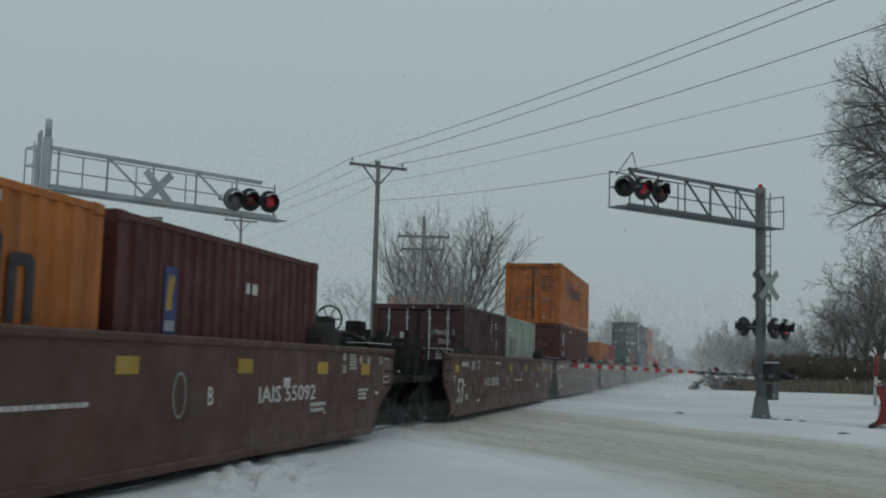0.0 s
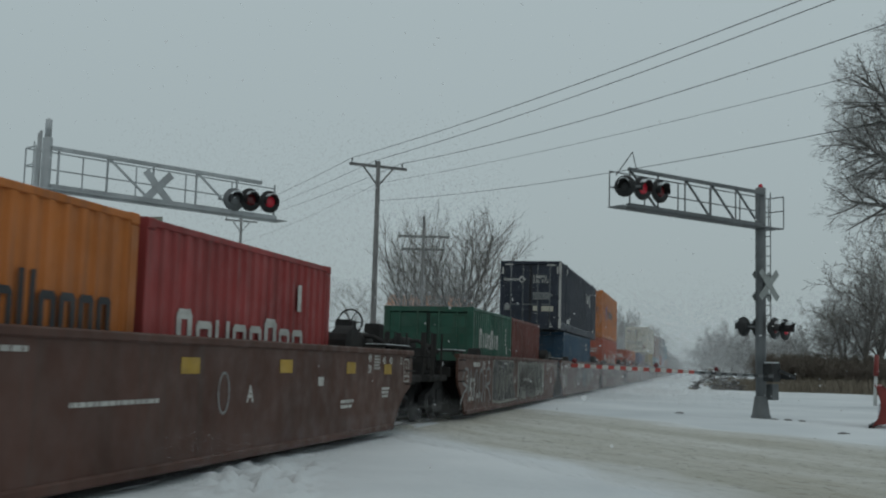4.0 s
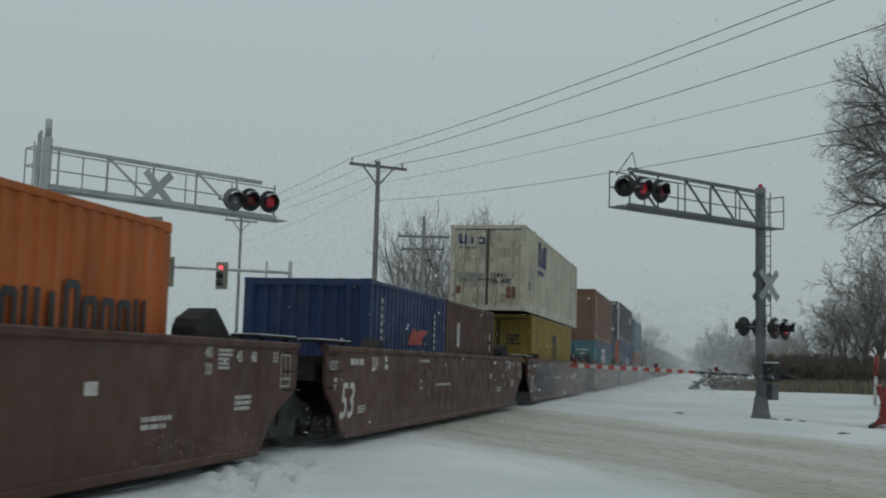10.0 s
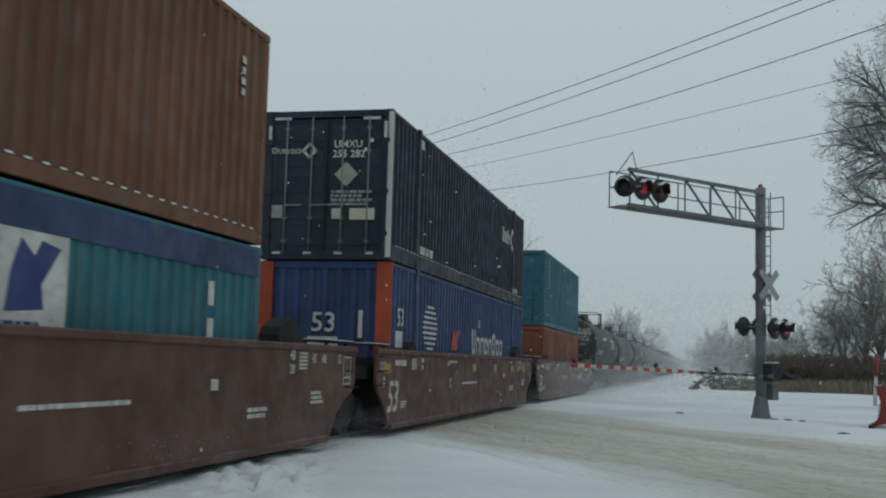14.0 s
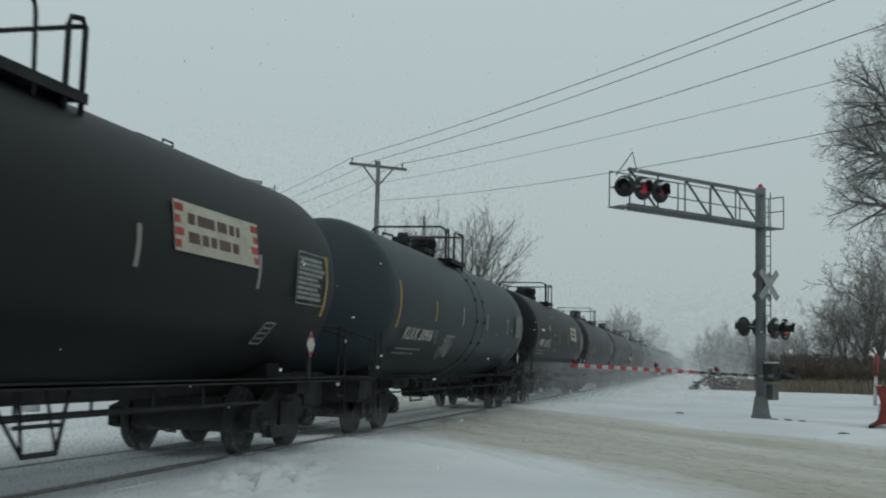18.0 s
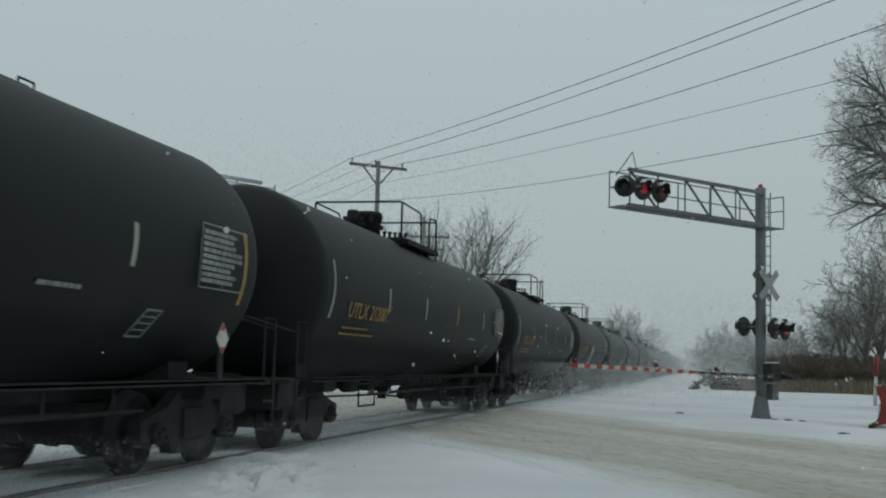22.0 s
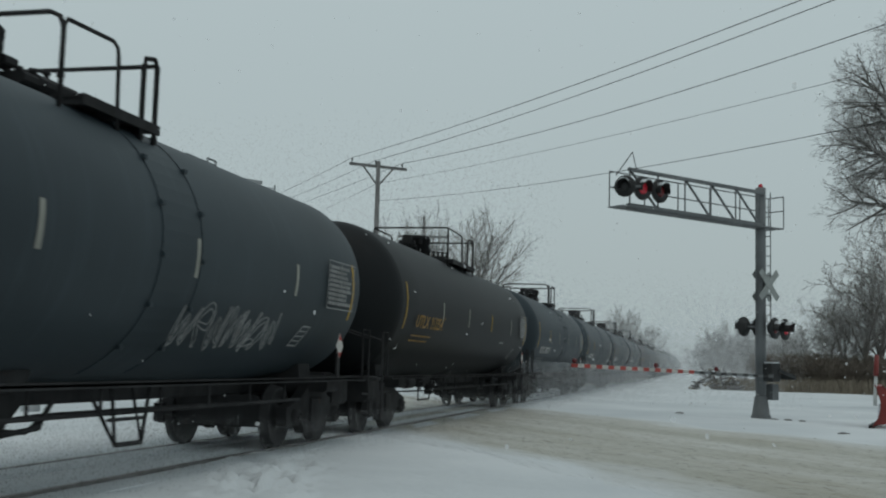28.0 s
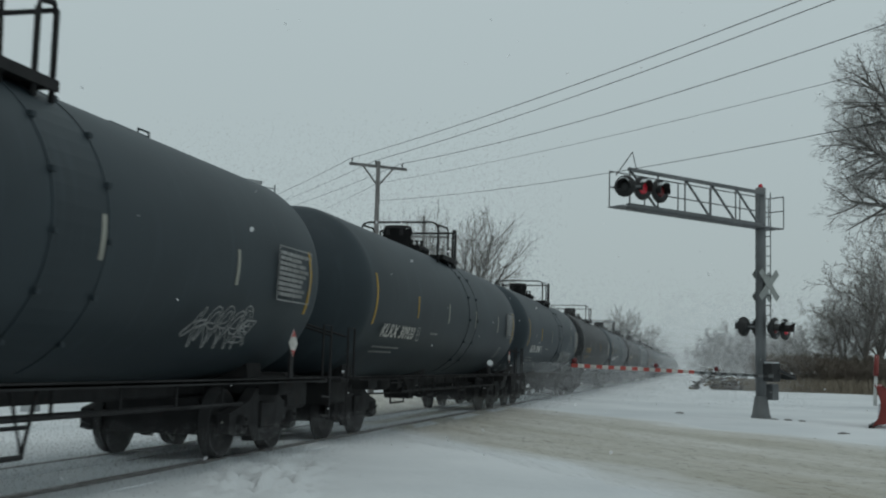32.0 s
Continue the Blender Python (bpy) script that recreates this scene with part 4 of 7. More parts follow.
def container_base(key, length, width, height, mat, doors, posts_at, frame_mat=None, door_mat=None):
    """A shipping box with its base at z 0, centred; doors on the leading (-y) end when asked."""
    root = thing("shipping_container", Matrix.Identity(4), "steel shipping container", "container", "containers on the train")
    L, W, H = length / 2, width / 2, height
    fm = frame_mat or mat
    s = Shape()
    rh = 0.30 if length > 14 else 0.17
    for sx in (-1, 1):
        s.box((sx * (W - (0.03 if rh < 0.2 else 0.02)), 0, rh / 2 + 0.005), (0.06, length - 0.3, rh), cut=0.01)
        s.box((sx * (W - 0.03), 0, H - 0.05), (0.06, length - 0.3, 0.08), cut=0.01)
    for sy in (-1, 1):
        s.box((0, sy * (L - 0.04), 0.09), (width - 0.3, 0.08, 0.17))
        s.box((0, sy * (L - 0.04), H - 0.07), (width - 0.3, 0.08, 0.13))
    part("frame", s, fm, root)
    for sx in (-1, 1):
        for sy in (-1, 1):
            part("corner_post", Shape().box((sx * (W - 0.08), sy * (L - 0.08), H / 2), (0.16, 0.16, H - 0.24), cut=0.02), fm, root)
            for z in (0.06, H - 0.06):
                part("corner_casting", Shape().box((sx * (W - 0.085), sy * (L - 0.085), z), (0.178, 0.178, 0.122), cut=0.015), fm, root)
        part("side_wall", corrugated(length - 0.32, rh - 0.01, H - 0.09, sx * (W - 0.008), "y", 0.30 if rh > 0.2 else 0.278, 0.050 if rh > 0.2 else 0.031), mat, root)
    for y in posts_at:
        for sx in (-1, 1):
            s = Shape().box((sx * (W - 0.04), y, H / 2), (0.11, 0.17, H - 0.02), cut=0.015).box((sx * (W - 0.03), y, 0.06), (0.13, 0.18, 0.12)).box((sx * (W - 0.03), y, H - 0.05), (0.13, 0.18, 0.13))
            part("lift_post", s, fm, root)
    # a pressed roof: shallow waves across the box
    n = int(length / 0.6)
    q = (length - 0.04) / n
    rows = []
    for i in range(n):
        y = -L + 0.02 + i * q
        rows += [(y, H - 0.022), (y + 0.18 * q, H - 0.022), (y + 0.26 * q, H - 0.004), (y + 0.74 * q, H - 0.004), (y + 0.82 * q, H - 0.022)]
    rows.append((L - 0.02, H - 0.022))
    s = Shape()
    s.add([(x, y, z) for y, z in rows for x in (-W + 0.03, W - 0.03)], [(2 * i, 2 * i + 1, 2 * i + 3, 2 * i + 2) for i in range(len(rows) - 1)])
    part("roof", s, mat, root)
    part("floor", Shape().box((0, 0, 0.12), (width - 0.12, length - 0.12, 0.08)), "well_dark", root)
    ends = (1,) if doors else (1, -1)
    for sy in ends:
        part("end_wall", corrugated(width - 0.3, 0.16, H - 0.12, sy * (L - 0.012), "x", 0.26), mat, root)
    if doors:
        dm = door_mat or mat
        for sx in (-1, 1):
            w = W - 0.17
            s = Shape().box((sx * (w / 2 + 0.005), -L + 0.045, H / 2), (w, 0.05, H - 0.34), cut=0.01)
            door = part("door", s, dm, root)
            pm = Shape().box((0, 0, 0), (w * 0.86, 0.014, (H - 0.34) / 5 * 0.62), cut=0.004).mesh("door_panel", dm)
            for i in range(5):
                part("door_panel", pm, None, door, at=Matrix.Translation((sx * (w / 2 + 0.005), -L + 0.016, 0.17 + (i + 0.5) * (H - 0.34) / 5)))
            sm = Shape().box((0, 0, 0), (0.03, 0.024, H - 0.34)).mesh("door_stile", "well_dark")
            part("door_seal", sm, None, door, at=Matrix.Translation((sx * 0.03, -L + 0.02, H / 2)))
            for k in (0.28, 0.74):
                r = Shape().tube([(sx * w * k, -L - 0.005, 0.12), (sx * w * k, -L - 0.005, H - 0.12)], 0.018, 6)
                for z in (0.35, 0.8, H - 0.8, H - 0.35):
                    r.box((sx * w * k, -L + 0.003, z), (0.09, 0.03, 0.05))
                part("lock_rod", r, {"maroon": "galvanised", "slate": "galvanised_dark"}.get(mat, mat), door)
                hz = 1.05
                part("handle", Shape().box((sx * (w * k - 0.16), -L - 0.015, hz), (0.36, 0.02, 0.035), cut=0.005), "galvanised_dark", door)
            for z in (0.5, H * 0.45, H - 0.6):
                part("hinge", Shape().box((sx * (W - 0.12), -L - 0.005, z), (0.14, 0.03, 0.09), cut=0.008), dm, door)
    return root


def box_of(kind, mat, doors=True, **kw):
    key = (kind, mat, doors, tuple(sorted(kw.items())))
    if key not in BOXES:
        L, W, H, posts = {"20": (6.058, 2.438, 2.591, ()), "40": (12.192, 2.438, 2.896, ()), "40s": (12.192, 2.438, 2.591, ()),
                          "53": (16.154, 2.59, 2.896, (-6.02, 6.02))}[kind]
        BOXES[key] = (container_base(mat + kind, L, W, H, mat, doors, posts, **kw), L, W, H)
        return BOXES[key], True
    return BOXES[key], False


def container(kind, mat, y_near, z, label, doors=True, **kw):
    """A box on the train with its leading end at y_near at the start; returns it with its length, width, height."""
    (root, L, W, H), fresh = box_of(kind, mat, doors, **kw)
    m = Matrix.Translation((TRACK, y_near + L / 2, z))
    if fresh:
        root.matrix_basis = m
        ob = root
        COPY_SRC[id(root)] = [c for c in root.children]
    else:
        # a plain copy without the first one's own lettering
        ob = thing("shipping_container", m, "", "container", "containers on the train")
        for c in COPY_SRC[id(root)]:
            k = c.copy()
            scene.collection.objects.link(k)
            k.parent = ob
            for g in c.children:
                k2 = g.copy()
                scene.collection.objects.link(k2)
                k2.parent = k
    tagged(ob, label)
    MOVERS.append((ob, y_near + L / 2))
    return ob, L, W, H


COPY_SRC = {}
LOW = 0.262
rc = random.Random(21)


def side_work(ob, W, L, items):
    """Flat work on the road side: (kind, y from the leading end, z, data..., material)."""
    for it in items:
        what, y, z = it[0], it[1] - L / 2, it[2]
        at = on_side(W / 2 + 0.004, y, z)
        if what == "text":
            tagged(part("lettering", text_mesh(it[3], it[4], it[5]), None, ob, at=at), kind="stuff")
        elif what == "upright":
            tagged(part("lettering", text_mesh(it[3], it[4], it[5]), None, ob, at=at @ pose(0, 0, 0, 0, 0, -90)), kind="stuff")
        elif what == "column":
            s = Shape()
            for k in range(it[3]):
                s.box((it[4] / 2, -it[5] * (k + 0.5), 0.002), (it[4] * rc.uniform(0.7, 1.0), it[5] * 0.62, 0.004))
            tagged(part("marking", s, it[6], ob, at=at), kind="stuff")
        elif what == "name":
            tagged(part("trade_name", letters(it[3], it[4], it[5], rc, (0, it[3] // 2 + 1)), it[6], ob, at=at), kind="stuff")
        elif what == "bars":
            tagged(part("marking", bars(it[3], it[4], it[5], rc), it[6], ob, at=at), kind="stuff")
        elif what == "panel":
            part("panel", Shape().box((it[3] / 2, it[4] / 2, 0.001), (it[3], it[4], 0.004)), it[5], ob, at=at)
        elif what == "ribbon":
            # a pale pennant curling down to a small flared foot
            s, w, h = Shape(), it[3], it[4]
            s.plate([(0, 0.90 * h), (0.10 * w, h), (0.22 * w, 0.97 * h), (0.34 * w, 0.72 * h), (0.48 * w, 0.50 * h), (0.58 * w, 0.40 * h), (0.98 * w, 0.46 * h), (0.90 * w, 0.28 * h), (0.74 * w, 0.12 * h),
                     (0.92 * w, 0.0), (0.46 * w, 0.0), (0.62 * w, 0.12 * h), (0.52 * w, 0.34 * h), (0.36 * w, 0.52 * h), (0.22 * w, 0.78 * h), (0.12 * w, 0.86 * h)], 0.004, lambda a, b, c: (a, b, c))
            part("emblem", s, it[5], ob, at=at)
        elif what == "blob":
            s = Shape()
            w, h = it[3], it[4]
            s.plate([(0, 0.0), (0.72 * w, 0.06 * h), (0.66 * w, 0.4 * h), (w, 0.92 * h), (0.62 * w, h), (0.5 * w, 0.78 * h), (0.24 * w, h), (0.08 * w, 0.55 * h)], 0.004, lambda a, b, c: (a, b, c))
            part("emblem", s, it[5], ob, at=at)


def end_work(ob, W, L, items):
    for it in items:
        what, x, z = it[0], it[1] - W / 2, it[2]
        at = on_end(x, -L / 2 - 0.012, z)
        if what == "text":
            tagged(part("lettering", text_mesh(it[3], it[4], it[5]), None, ob, at=at), kind="stuff")
        elif what == "name":
            tagged(part("trade_name", letters(it[3], it[4], it[5], rc, (0,)), it[6], ob, at=at), kind="stuff")
        elif what == "bars":
            tagged(part("marking", bars(it[3], it[4], it[5], rc), it[6], ob, at=at), kind="stuff")
        elif what == "panel":
            part("panel", Shape().box((it[3] / 2, it[4] / 2, 0.001), (it[3], it[4], 0.004)), it[5], ob, at=at)


def logo_orange(ob, W, L, y, z, k=1.0):
    """The blue emblem and dark block name of the orange boxes."""
    side_work(ob, W, L, [("blob", y, z, 0.78 * k, 1.0 * k, "letter_blue"), ("name", y + 1.3 * k, z + 0.25, 11, 3.8 * k, 0.56 * k, "letter_dark")])


# unit by unit, from the front
o, L, W, H = container("20", "orange", 3.75, LOW, "weathered orange twenty-foot steel container in a well car", False)
side_work(o, W, L, [("name", 2.0, 1.4, 6, 3.0, 0.75, "letter_dark"), ("bars", 4.0, 2.2, 2, 0.5, 0.3, "letter_white")])
o, L, W, H = container("20", "oxide", 10.10, LOW, "dull red twenty-foot steel container in a well car", False)
side_work(o, W, L, [("panel", 1.05, 1.35, 0.30, 0.75, "letter_blue"), ("blob", 1.1, 1.6, 0.2, 0.42, "letter_yellow"), ("panel", 1.08, 1.38, 0.24, 0.12, "letter_white"), ("bars", 3.3, 1.9, 1, 0.5, 0.22, "letter_white")])

o, L, W, H = container("20", "maroon", 27.31, LOW, "dark maroon twenty-foot container with closed doors")
end_work(o, W, L, [("text", 1.55, 1.82, "178651 2", 0.17, "letter_white"), ("text", 1.75, 1.6, "22G1", 0.15, "letter_white"), ("bars", 1.7, 1.2, 3, 0.5, 0.25, "letter_white"), ("panel", 0.75, 1.65, 0.14, 0.22, "letter_white")])
side_work(o, W, L, [("upright", 3.6, 2.35, "178651 2", 0.15, "letter_white"), ("bars", 4.2, 2.1, 2, 0.3, 0.2, "letter_white"), ("bars", 4.4, 1.0, 2, 0.12, 0.9, "letter_white")])
o, L, W, H = container("20", "sage", 33.52, LOW, "pale grey-green twenty-foot steel container", False)
side_work(o, W, L, [("bars", 0.9, 1.45, 4, 1.2, 0.5, "graffiti_grey"), ("bars", 4.9, 1.3, 5, 0.3, 0.6, "graffiti_grey")])

o, L, W, H = container("40", "oxide", 47.13, LOW, "dull red forty-foot container with closed doors in a well car")
side_work(o, W, L, [("column", 10.95, 2.3, 12, 0.06, 0.14, "letter_white"), ("column", 11.3, 2.3, 11, 0.06, 0.14, "letter_white"), ("panel", 0.9, 1.95, 0.26, 0.55, "letter_white"), ("panel", 0.9, 1.25, 0.22, 0.5, "letter_white")])
o, L, W, H = container("40s", "orange", 47.13, LOW + 2.913, "orange forty-foot container stacked over another one", True, door_mat="orange_doors")
logo_orange(o, W, L, 2.38, 1.1)
side_work(o, W, L, [("panel", 11.2, 1.15, 0.62, 0.68, "umber")])
end_work(o, W, L, [("name", 0.25, 2.28, 11, 1.2, 0.12, "umber"), ("bars", 1.65, 2.3, 3, 0.5, 0.3, "brown"), ("bars", 1.6, 1.35, 5, 0.6, 0.7, "brown")])

o, L, W, H = container("20", "orange", 66.63, LOW, "orange twenty-foot container in a well car, doors closed", True)
side_work(o, W, L, [("blob", 0.55, 0.95, 0.95, 0.85, "letter_blue"), ("name", 2.0, 1.2, 11, 3.6, 0.62, "letter_dark")])
o, L, W, H = container("20", "crimson", 72.88, LOW, "bright red twenty-foot steel container in a well car", False)
side_work(o, W, L, [("name", 0.7, 1.15, 8, 4.2, 0.5, "letter_white"), ("bars", 4.6, 1.7, 1, 0.2, 0.6, "letter_white")])

o, L, W, H = container("20", "forest", 90.53, LOW, "dark green twenty-foot steel container in a well car", True)
side_work(o, W, L, [("name", 0.8, 1.55, 7, 2.9, 0.5, "letter_white"), ("column", 4.9, 2.2, 4, 0.13, 0.14, "letter_white"), ("bars", 5.1, 1.0, 2, 0.12, 0.7, "letter_white")])
o, L, W, H = container("20", "russet", 96.80, LOW, "rust-brown twenty-foot steel container in a well car", False)
side_work(o, W, L, [("bars", 3.3, 1.4, 2, 0.1, 0.7, "oxide")])

o, L, W, H = container("40s", "azure", 110.44, LOW, "blue forty-foot container in a well car under a longer one")
side_work(o, W, L, [("bars", 9.4, 1.9, 2, 1.0, 0.4, "graffiti_grey"), ("bars", 10.3, 1.1, 1, 0.5, 0.2, "letter_yellow")])
end_work(o, W, L, [("bars", 0.2, 1.3, 3, 0.6, 0.3, "graffiti_blue"), ("bars", 1.5, 1.2, 5, 0.5, 0.5, "graffiti_grey")])


def long_slate(y, z, words, diamond, back=0.0):
    o, L, W, H = container("53", "slate", y, z, "dark slate-blue fifty-three-foot domestic container with pale door edge", True)
    part("edge_trim", Shape().box((W / 2 - 0.03, -L / 2 - 0.006, H / 2), (0.10, 0.02, H - 0.1)), "letter_white", o)
    end_work(o, W, L, [("name", 0.15, 2.05, 5, 0.62, 0.13, "letter_white"), ("text", 1.42, 2.16, "UMXU", 0.20, "letter_white"), ("text", 1.40, 1.97, words, 0.20, "letter_white"),
                       ("bars", 1.4, 1.02 if diamond else 1.25, 4, 0.9, 0.32, "graffiti_grey"), ("panel", 1.42, 0.78, 0.2, 0.2, "cream"), ("panel", 1.78, 0.76, 0.5, 0.22, "cream"), ("panel", 0.2, 2.72, 0.34, 0.05, "letter_white"),
                       ("panel", 2.0, 2.70, 0.34, 0.05, "letter_white"), ("panel", 0.08, 2.25, 0.06, 0.36, "letter_white"), ("panel", 2.42, 2.3, 0.06, 0.36, "letter_white"), ("panel", 0.2, 0.8, 0.22, 0.25, "graffiti_grey")]
             + [("panel", 0.25 + 0.62 * i, 0.1, 0.16, 0.045, "letter_white") for i in range(4)])
    d = Shape()
    stroke(d, [(0.0, 0.13), (0.13, 0.0), (0.26, 0.13), (0.13, 0.26), (0, 0.13)], 0.05)
    part("emblem", d, "letter_white", o, at=on_end(0.8 - W / 2, -L / 2 - 0.012, 1.98))
    if diamond:
        part("placard", Shape().plate([(0, 0.24), (0.24, 0), (0.48, 0.24), (0.24, 0.48)], 0.004, lambda a, b, c: (a, b, c)), "signal_tan", o, at=on_end(1.45 - W / 2, -L / 2 - 0.012, 1.4))
    side_work(o, W, L, [("bars", 2.3, 0.30, 1, 1.2, 0.26, "letter_white"), ("name", 12.6 - back, 1.75, 5, 1.35, 0.42, "letter_white"), ("bars", 14.0, 0.30, 1, 1.0, 0.22, "letter_white"), ("bars", 2.2, 2.5, 1, 0.3, 0.3, "letter_white")])
    e = Shape()
    stroke(e, [(0.0, 0.3), (0.3, 0.0), (0.6, 0.3), (0.3, 0.6), (0, 0.3)], 0.1)
    part("emblem", e, "letter_white", o, at=on_side(W / 2 + 0.004, 14.1 - back - L / 2, 1.65))
    s = Shape()
    for k in range(56):
        s.box((0.14 + 0.278 * k, 0.0, 0.002), (0.09, 0.018, 0.008))
    tagged(part("snow_dusting", s, "snow", o, "snow caught along the bottom rail", at=on_side(W / 2 + 0.014, 0.3 - L / 2, 0.30)), kind="stuff")
    return o


long_slate(108.50, LOW + 2.622, "236 972", False, 1.8)

o, L, W, H = container("40", "red", 130.24, LOW, "bright red forty-foot container with white block lettering")
side_work(o, W, L, [("name", 1.5, 1.02, 1, 0.80, 0.86, "letter_white"), ("name", 2.3, 1.02, 6, 4.0, 0.88, "letter_white"), ("ribbon", 6.25, 1.24, 1.8, 1.0, "letter_white"), ("name", 8.35, 1.02, 3, 2.4, 1.0, "letter_white"), ("column", 11.3, 2.42, 9, 0.05, 0.13, "letter_white"), ("column", 11.55, 2.5, 7, 0.09, 0.16, "letter_white")])
end_work(o, W, L, [("bars", 1.5, 2.0, 2, 0.7, 0.3, "letter_white"), ("panel", 1.45, 1.3, 0.3, 0.3, "letter_white"), ("panel", 1.85, 1.3, 0.32, 0.3, "letter_white"), ("bars", 0.3, 1.9, 1, 0.6, 0.12, "letter_white")])
o, L, W, H = container("40", "orange", 130.22, LOW + 2.913, "orange forty-foot container stacked over a red one")
logo_orange(o, W, L, 2.38, 1.1)
end_work(o, W, L, [("name", 0.25, 2.3, 11, 1.0, 0.12, "umber"), ("bars", 1.5, 2.35, 2, 0.5, 0.25, "brown"), ("panel", 1.35, 1.55, 0.34, 0.32, "brown"), ("bars", 1.85, 1.5, 4, 0.42, 0.4, "brown")])

o, L, W, H = container("20", "red", 153.90, LOW, "bright red twenty-foot container with white block lettering", True)
side_work(o, W, L, [("name", 0.3, 1.3, 7, 2.3, 0.5, "letter_white"), ("ribbon", 2.7, 1.3, 0.75, 0.75, "letter_white"), ("name", 3.5, 1.3, 3, 1.1, 0.5, "letter_white"), ("bars", 4.9, 2.05, 2, 0.7, 0.25, "letter_white"), ("bars", 5.2, 1.6, 1, 0.3, 0.3, "letter_white")])
end_work(o, W, L, [("bars", 1.5, 1.95, 2, 0.75, 0.3, "letter_white"), ("bars", 0.4, 1.7, 1, 0.7, 0.1, "letter_white"), ("panel", 1.5, 1.3, 0.3, 0.25, "letter_white"), ("panel", 1.9, 1.3, 0.3, 0.25, "letter_white")])
o, L, W, H = container("20", "deep_orange", 160.15, LOW, "deep orange twenty-foot container with dark block lettering", False)
side_work(o, W, L, [("blob", 0.6, 1.2, 1.0, 0.75, "letter_blue"), ("name", 2.0, 1.25, 11, 3.6, 0.55, "letter_dark")])

o, L, W, H = container("20", "cobalt", 173.96, LOW, "deep blue twenty-foot container with an orange stripe", False)
side_work(o, W, L, [("blob", 2.7, 1.45, 1.7, 0.35, "letter_red"), ("name", 2.7, 1.05, 3, 1.5, 0.32, "letter_white"), ("column", 0.7, 2.3, 7, 0.13, 0.14, "letter_white"), ("column", 4.9, 2.2, 6, 0.13, 0.14, "letter_white")])
o, L, W, H = container("20", "umber", 180.20, LOW, "brown twenty-foot container with pale upright lettering", False)
side_work(o, W, L, [("bars", 1.1, 1.35, 1, 0.35, 0.9, "letter_white"), ("bars", 5.4, 1.4, 2, 0.1, 0.6, "letter_white")])

o, L, W, H = container("40", "mustard", 193.76, LOW, "mustard-yellow forty-foot container under a longer white one")
arch = Shape()
for k in range(2):
    x0 = 0.62 * k + 0.2
    stroke(arch, [(x0, 0.06), (x0, 0.72), (x0 + 0.08, 0.9), (x0 + 0.2, 0.98), (x0 + 0.42, 0.98), (x0 + 0.54, 0.9), (x0 + 0.62, 0.72), (x0 + 0.62, 0.06)], 0.24)
    stroke(arch, [(x0 - 0.14, 0.06), (x0 + 0.16, 0.06)], 0.13)
stroke(arch, [(1.30, 0.06), (1.60, 0.06)], 0.13)
tagged(part("emblem", arch, "letter_dark", o, "dark double-arched emblem", at=on_side(W / 2 + 0.004, 5.45 - L / 2, 1.25)), kind="stuff")
side_work(o, W, L, [("column", 0.95, 2.42, 9, 0.17, 0.145, "letter_dark"), ("column", 1.3, 2.3, 8, 0.08, 0.14, "letter_dark")])
end_work(o, W, L, [("bars", 0.35, 2.0, 1, 0.5, 0.2, "letter_dark"), ("bars", 1.5, 1.8, 3, 0.6, 0.4, "letter_dark")])
o, L, W, H = container("53", "cream", 191.45, LOW + 2.913, "cream-white fifty-three-foot container with rust-streaked doors", True, door_mat="cream_doors")
end_work(o, W, L, [("name", 0.28, 2.25, 3, 0.95, 0.30, "letter_blue"), ("bars", 0.3, 2.08, 1, 0.95, 0.1, "graffiti_grey"), ("text", 1.42, 1.12, "UMXU", 0.2, "letter_dark"), ("text", 1.4, 0.90, "936 404", 0.2, "letter_dark"),
                   ("bars", 0.3, 0.95, 2, 0.95, 0.32, "graffiti_grey"), ("panel", 0.24, 0.55, 0.14, 0.26, "brown"), ("panel", 1.95, 0.4, 0.32, 0.4, "brown")])
side_work(o, W, L, [("name", 3.0, 1.78, 3, 2.2, 0.9, "letter_blue"), ("bars", 2.9, 1.42, 1, 2.3, 0.26, "letter_blue"), ("bars", 13.6, 1.6, 2, 0.4, 0.2, "letter_dark"), ("panel", 11.5, 2.1, 0.12, 0.12, "letter_dark"), ("bars", 0.9, 0.75, 2, 0.4, 0.3, "letter_dark")])

o, L, W, H = container("40s", "teal", 217.87, LOW, "teal forty-foot container with a blue top band", True)
part("top_band", Shape().box((W / 2 + 0.002, 0, 2.36), (0.012, L - 0.2, 0.36)), "cobalt", o)
side_work(o, W, L, [("panel", 4.6, 0.95, 2.95, 1.25, "letter_white"), ("blob", 6.6, 1.45, 0.82, 0.66, "letter_blue"), ("bars", 4.8, 1.75, 1, 1.6, 0.34, "letter_dark"), ("bars", 4.8, 1.3, 1, 1.5, 0.26, "letter_dark"), ("bars", 6.5, 1.15, 3, 0.95, 0.24, "letter_blue"), ("bars", 0.6, 1.0, 6, 0.25, 1.1, "letter_white"), ("bars", 10.6, 1.2, 2, 0.2, 0.9, "letter_white")])
end_work(o, W, L, [("bars", 0.2, 1.75, 2, 0.35, 0.3, "letter_white"), ("bars", 1.4, 2.0, 1, 0.75, 0.14, "letter_white"), ("bars", 1.65, 1.78, 1, 0.3, 0.14, "letter_white"), ("panel", 1.3, 1.35, 0.7, 0.12, "letter_white")])
o, L, W, H = container("40", "brown", 217.85, LOW + 2.622, "rust-brown forty-foot container stacked over a teal one", False)
side_work(o, W, L, [("column", 0.8, 2.55, 8, 0.27, 0.31, "letter_white"), ("column", 11.3, 2.4, 4, 0.13, 0.14, "letter_white")])
s = Shape()
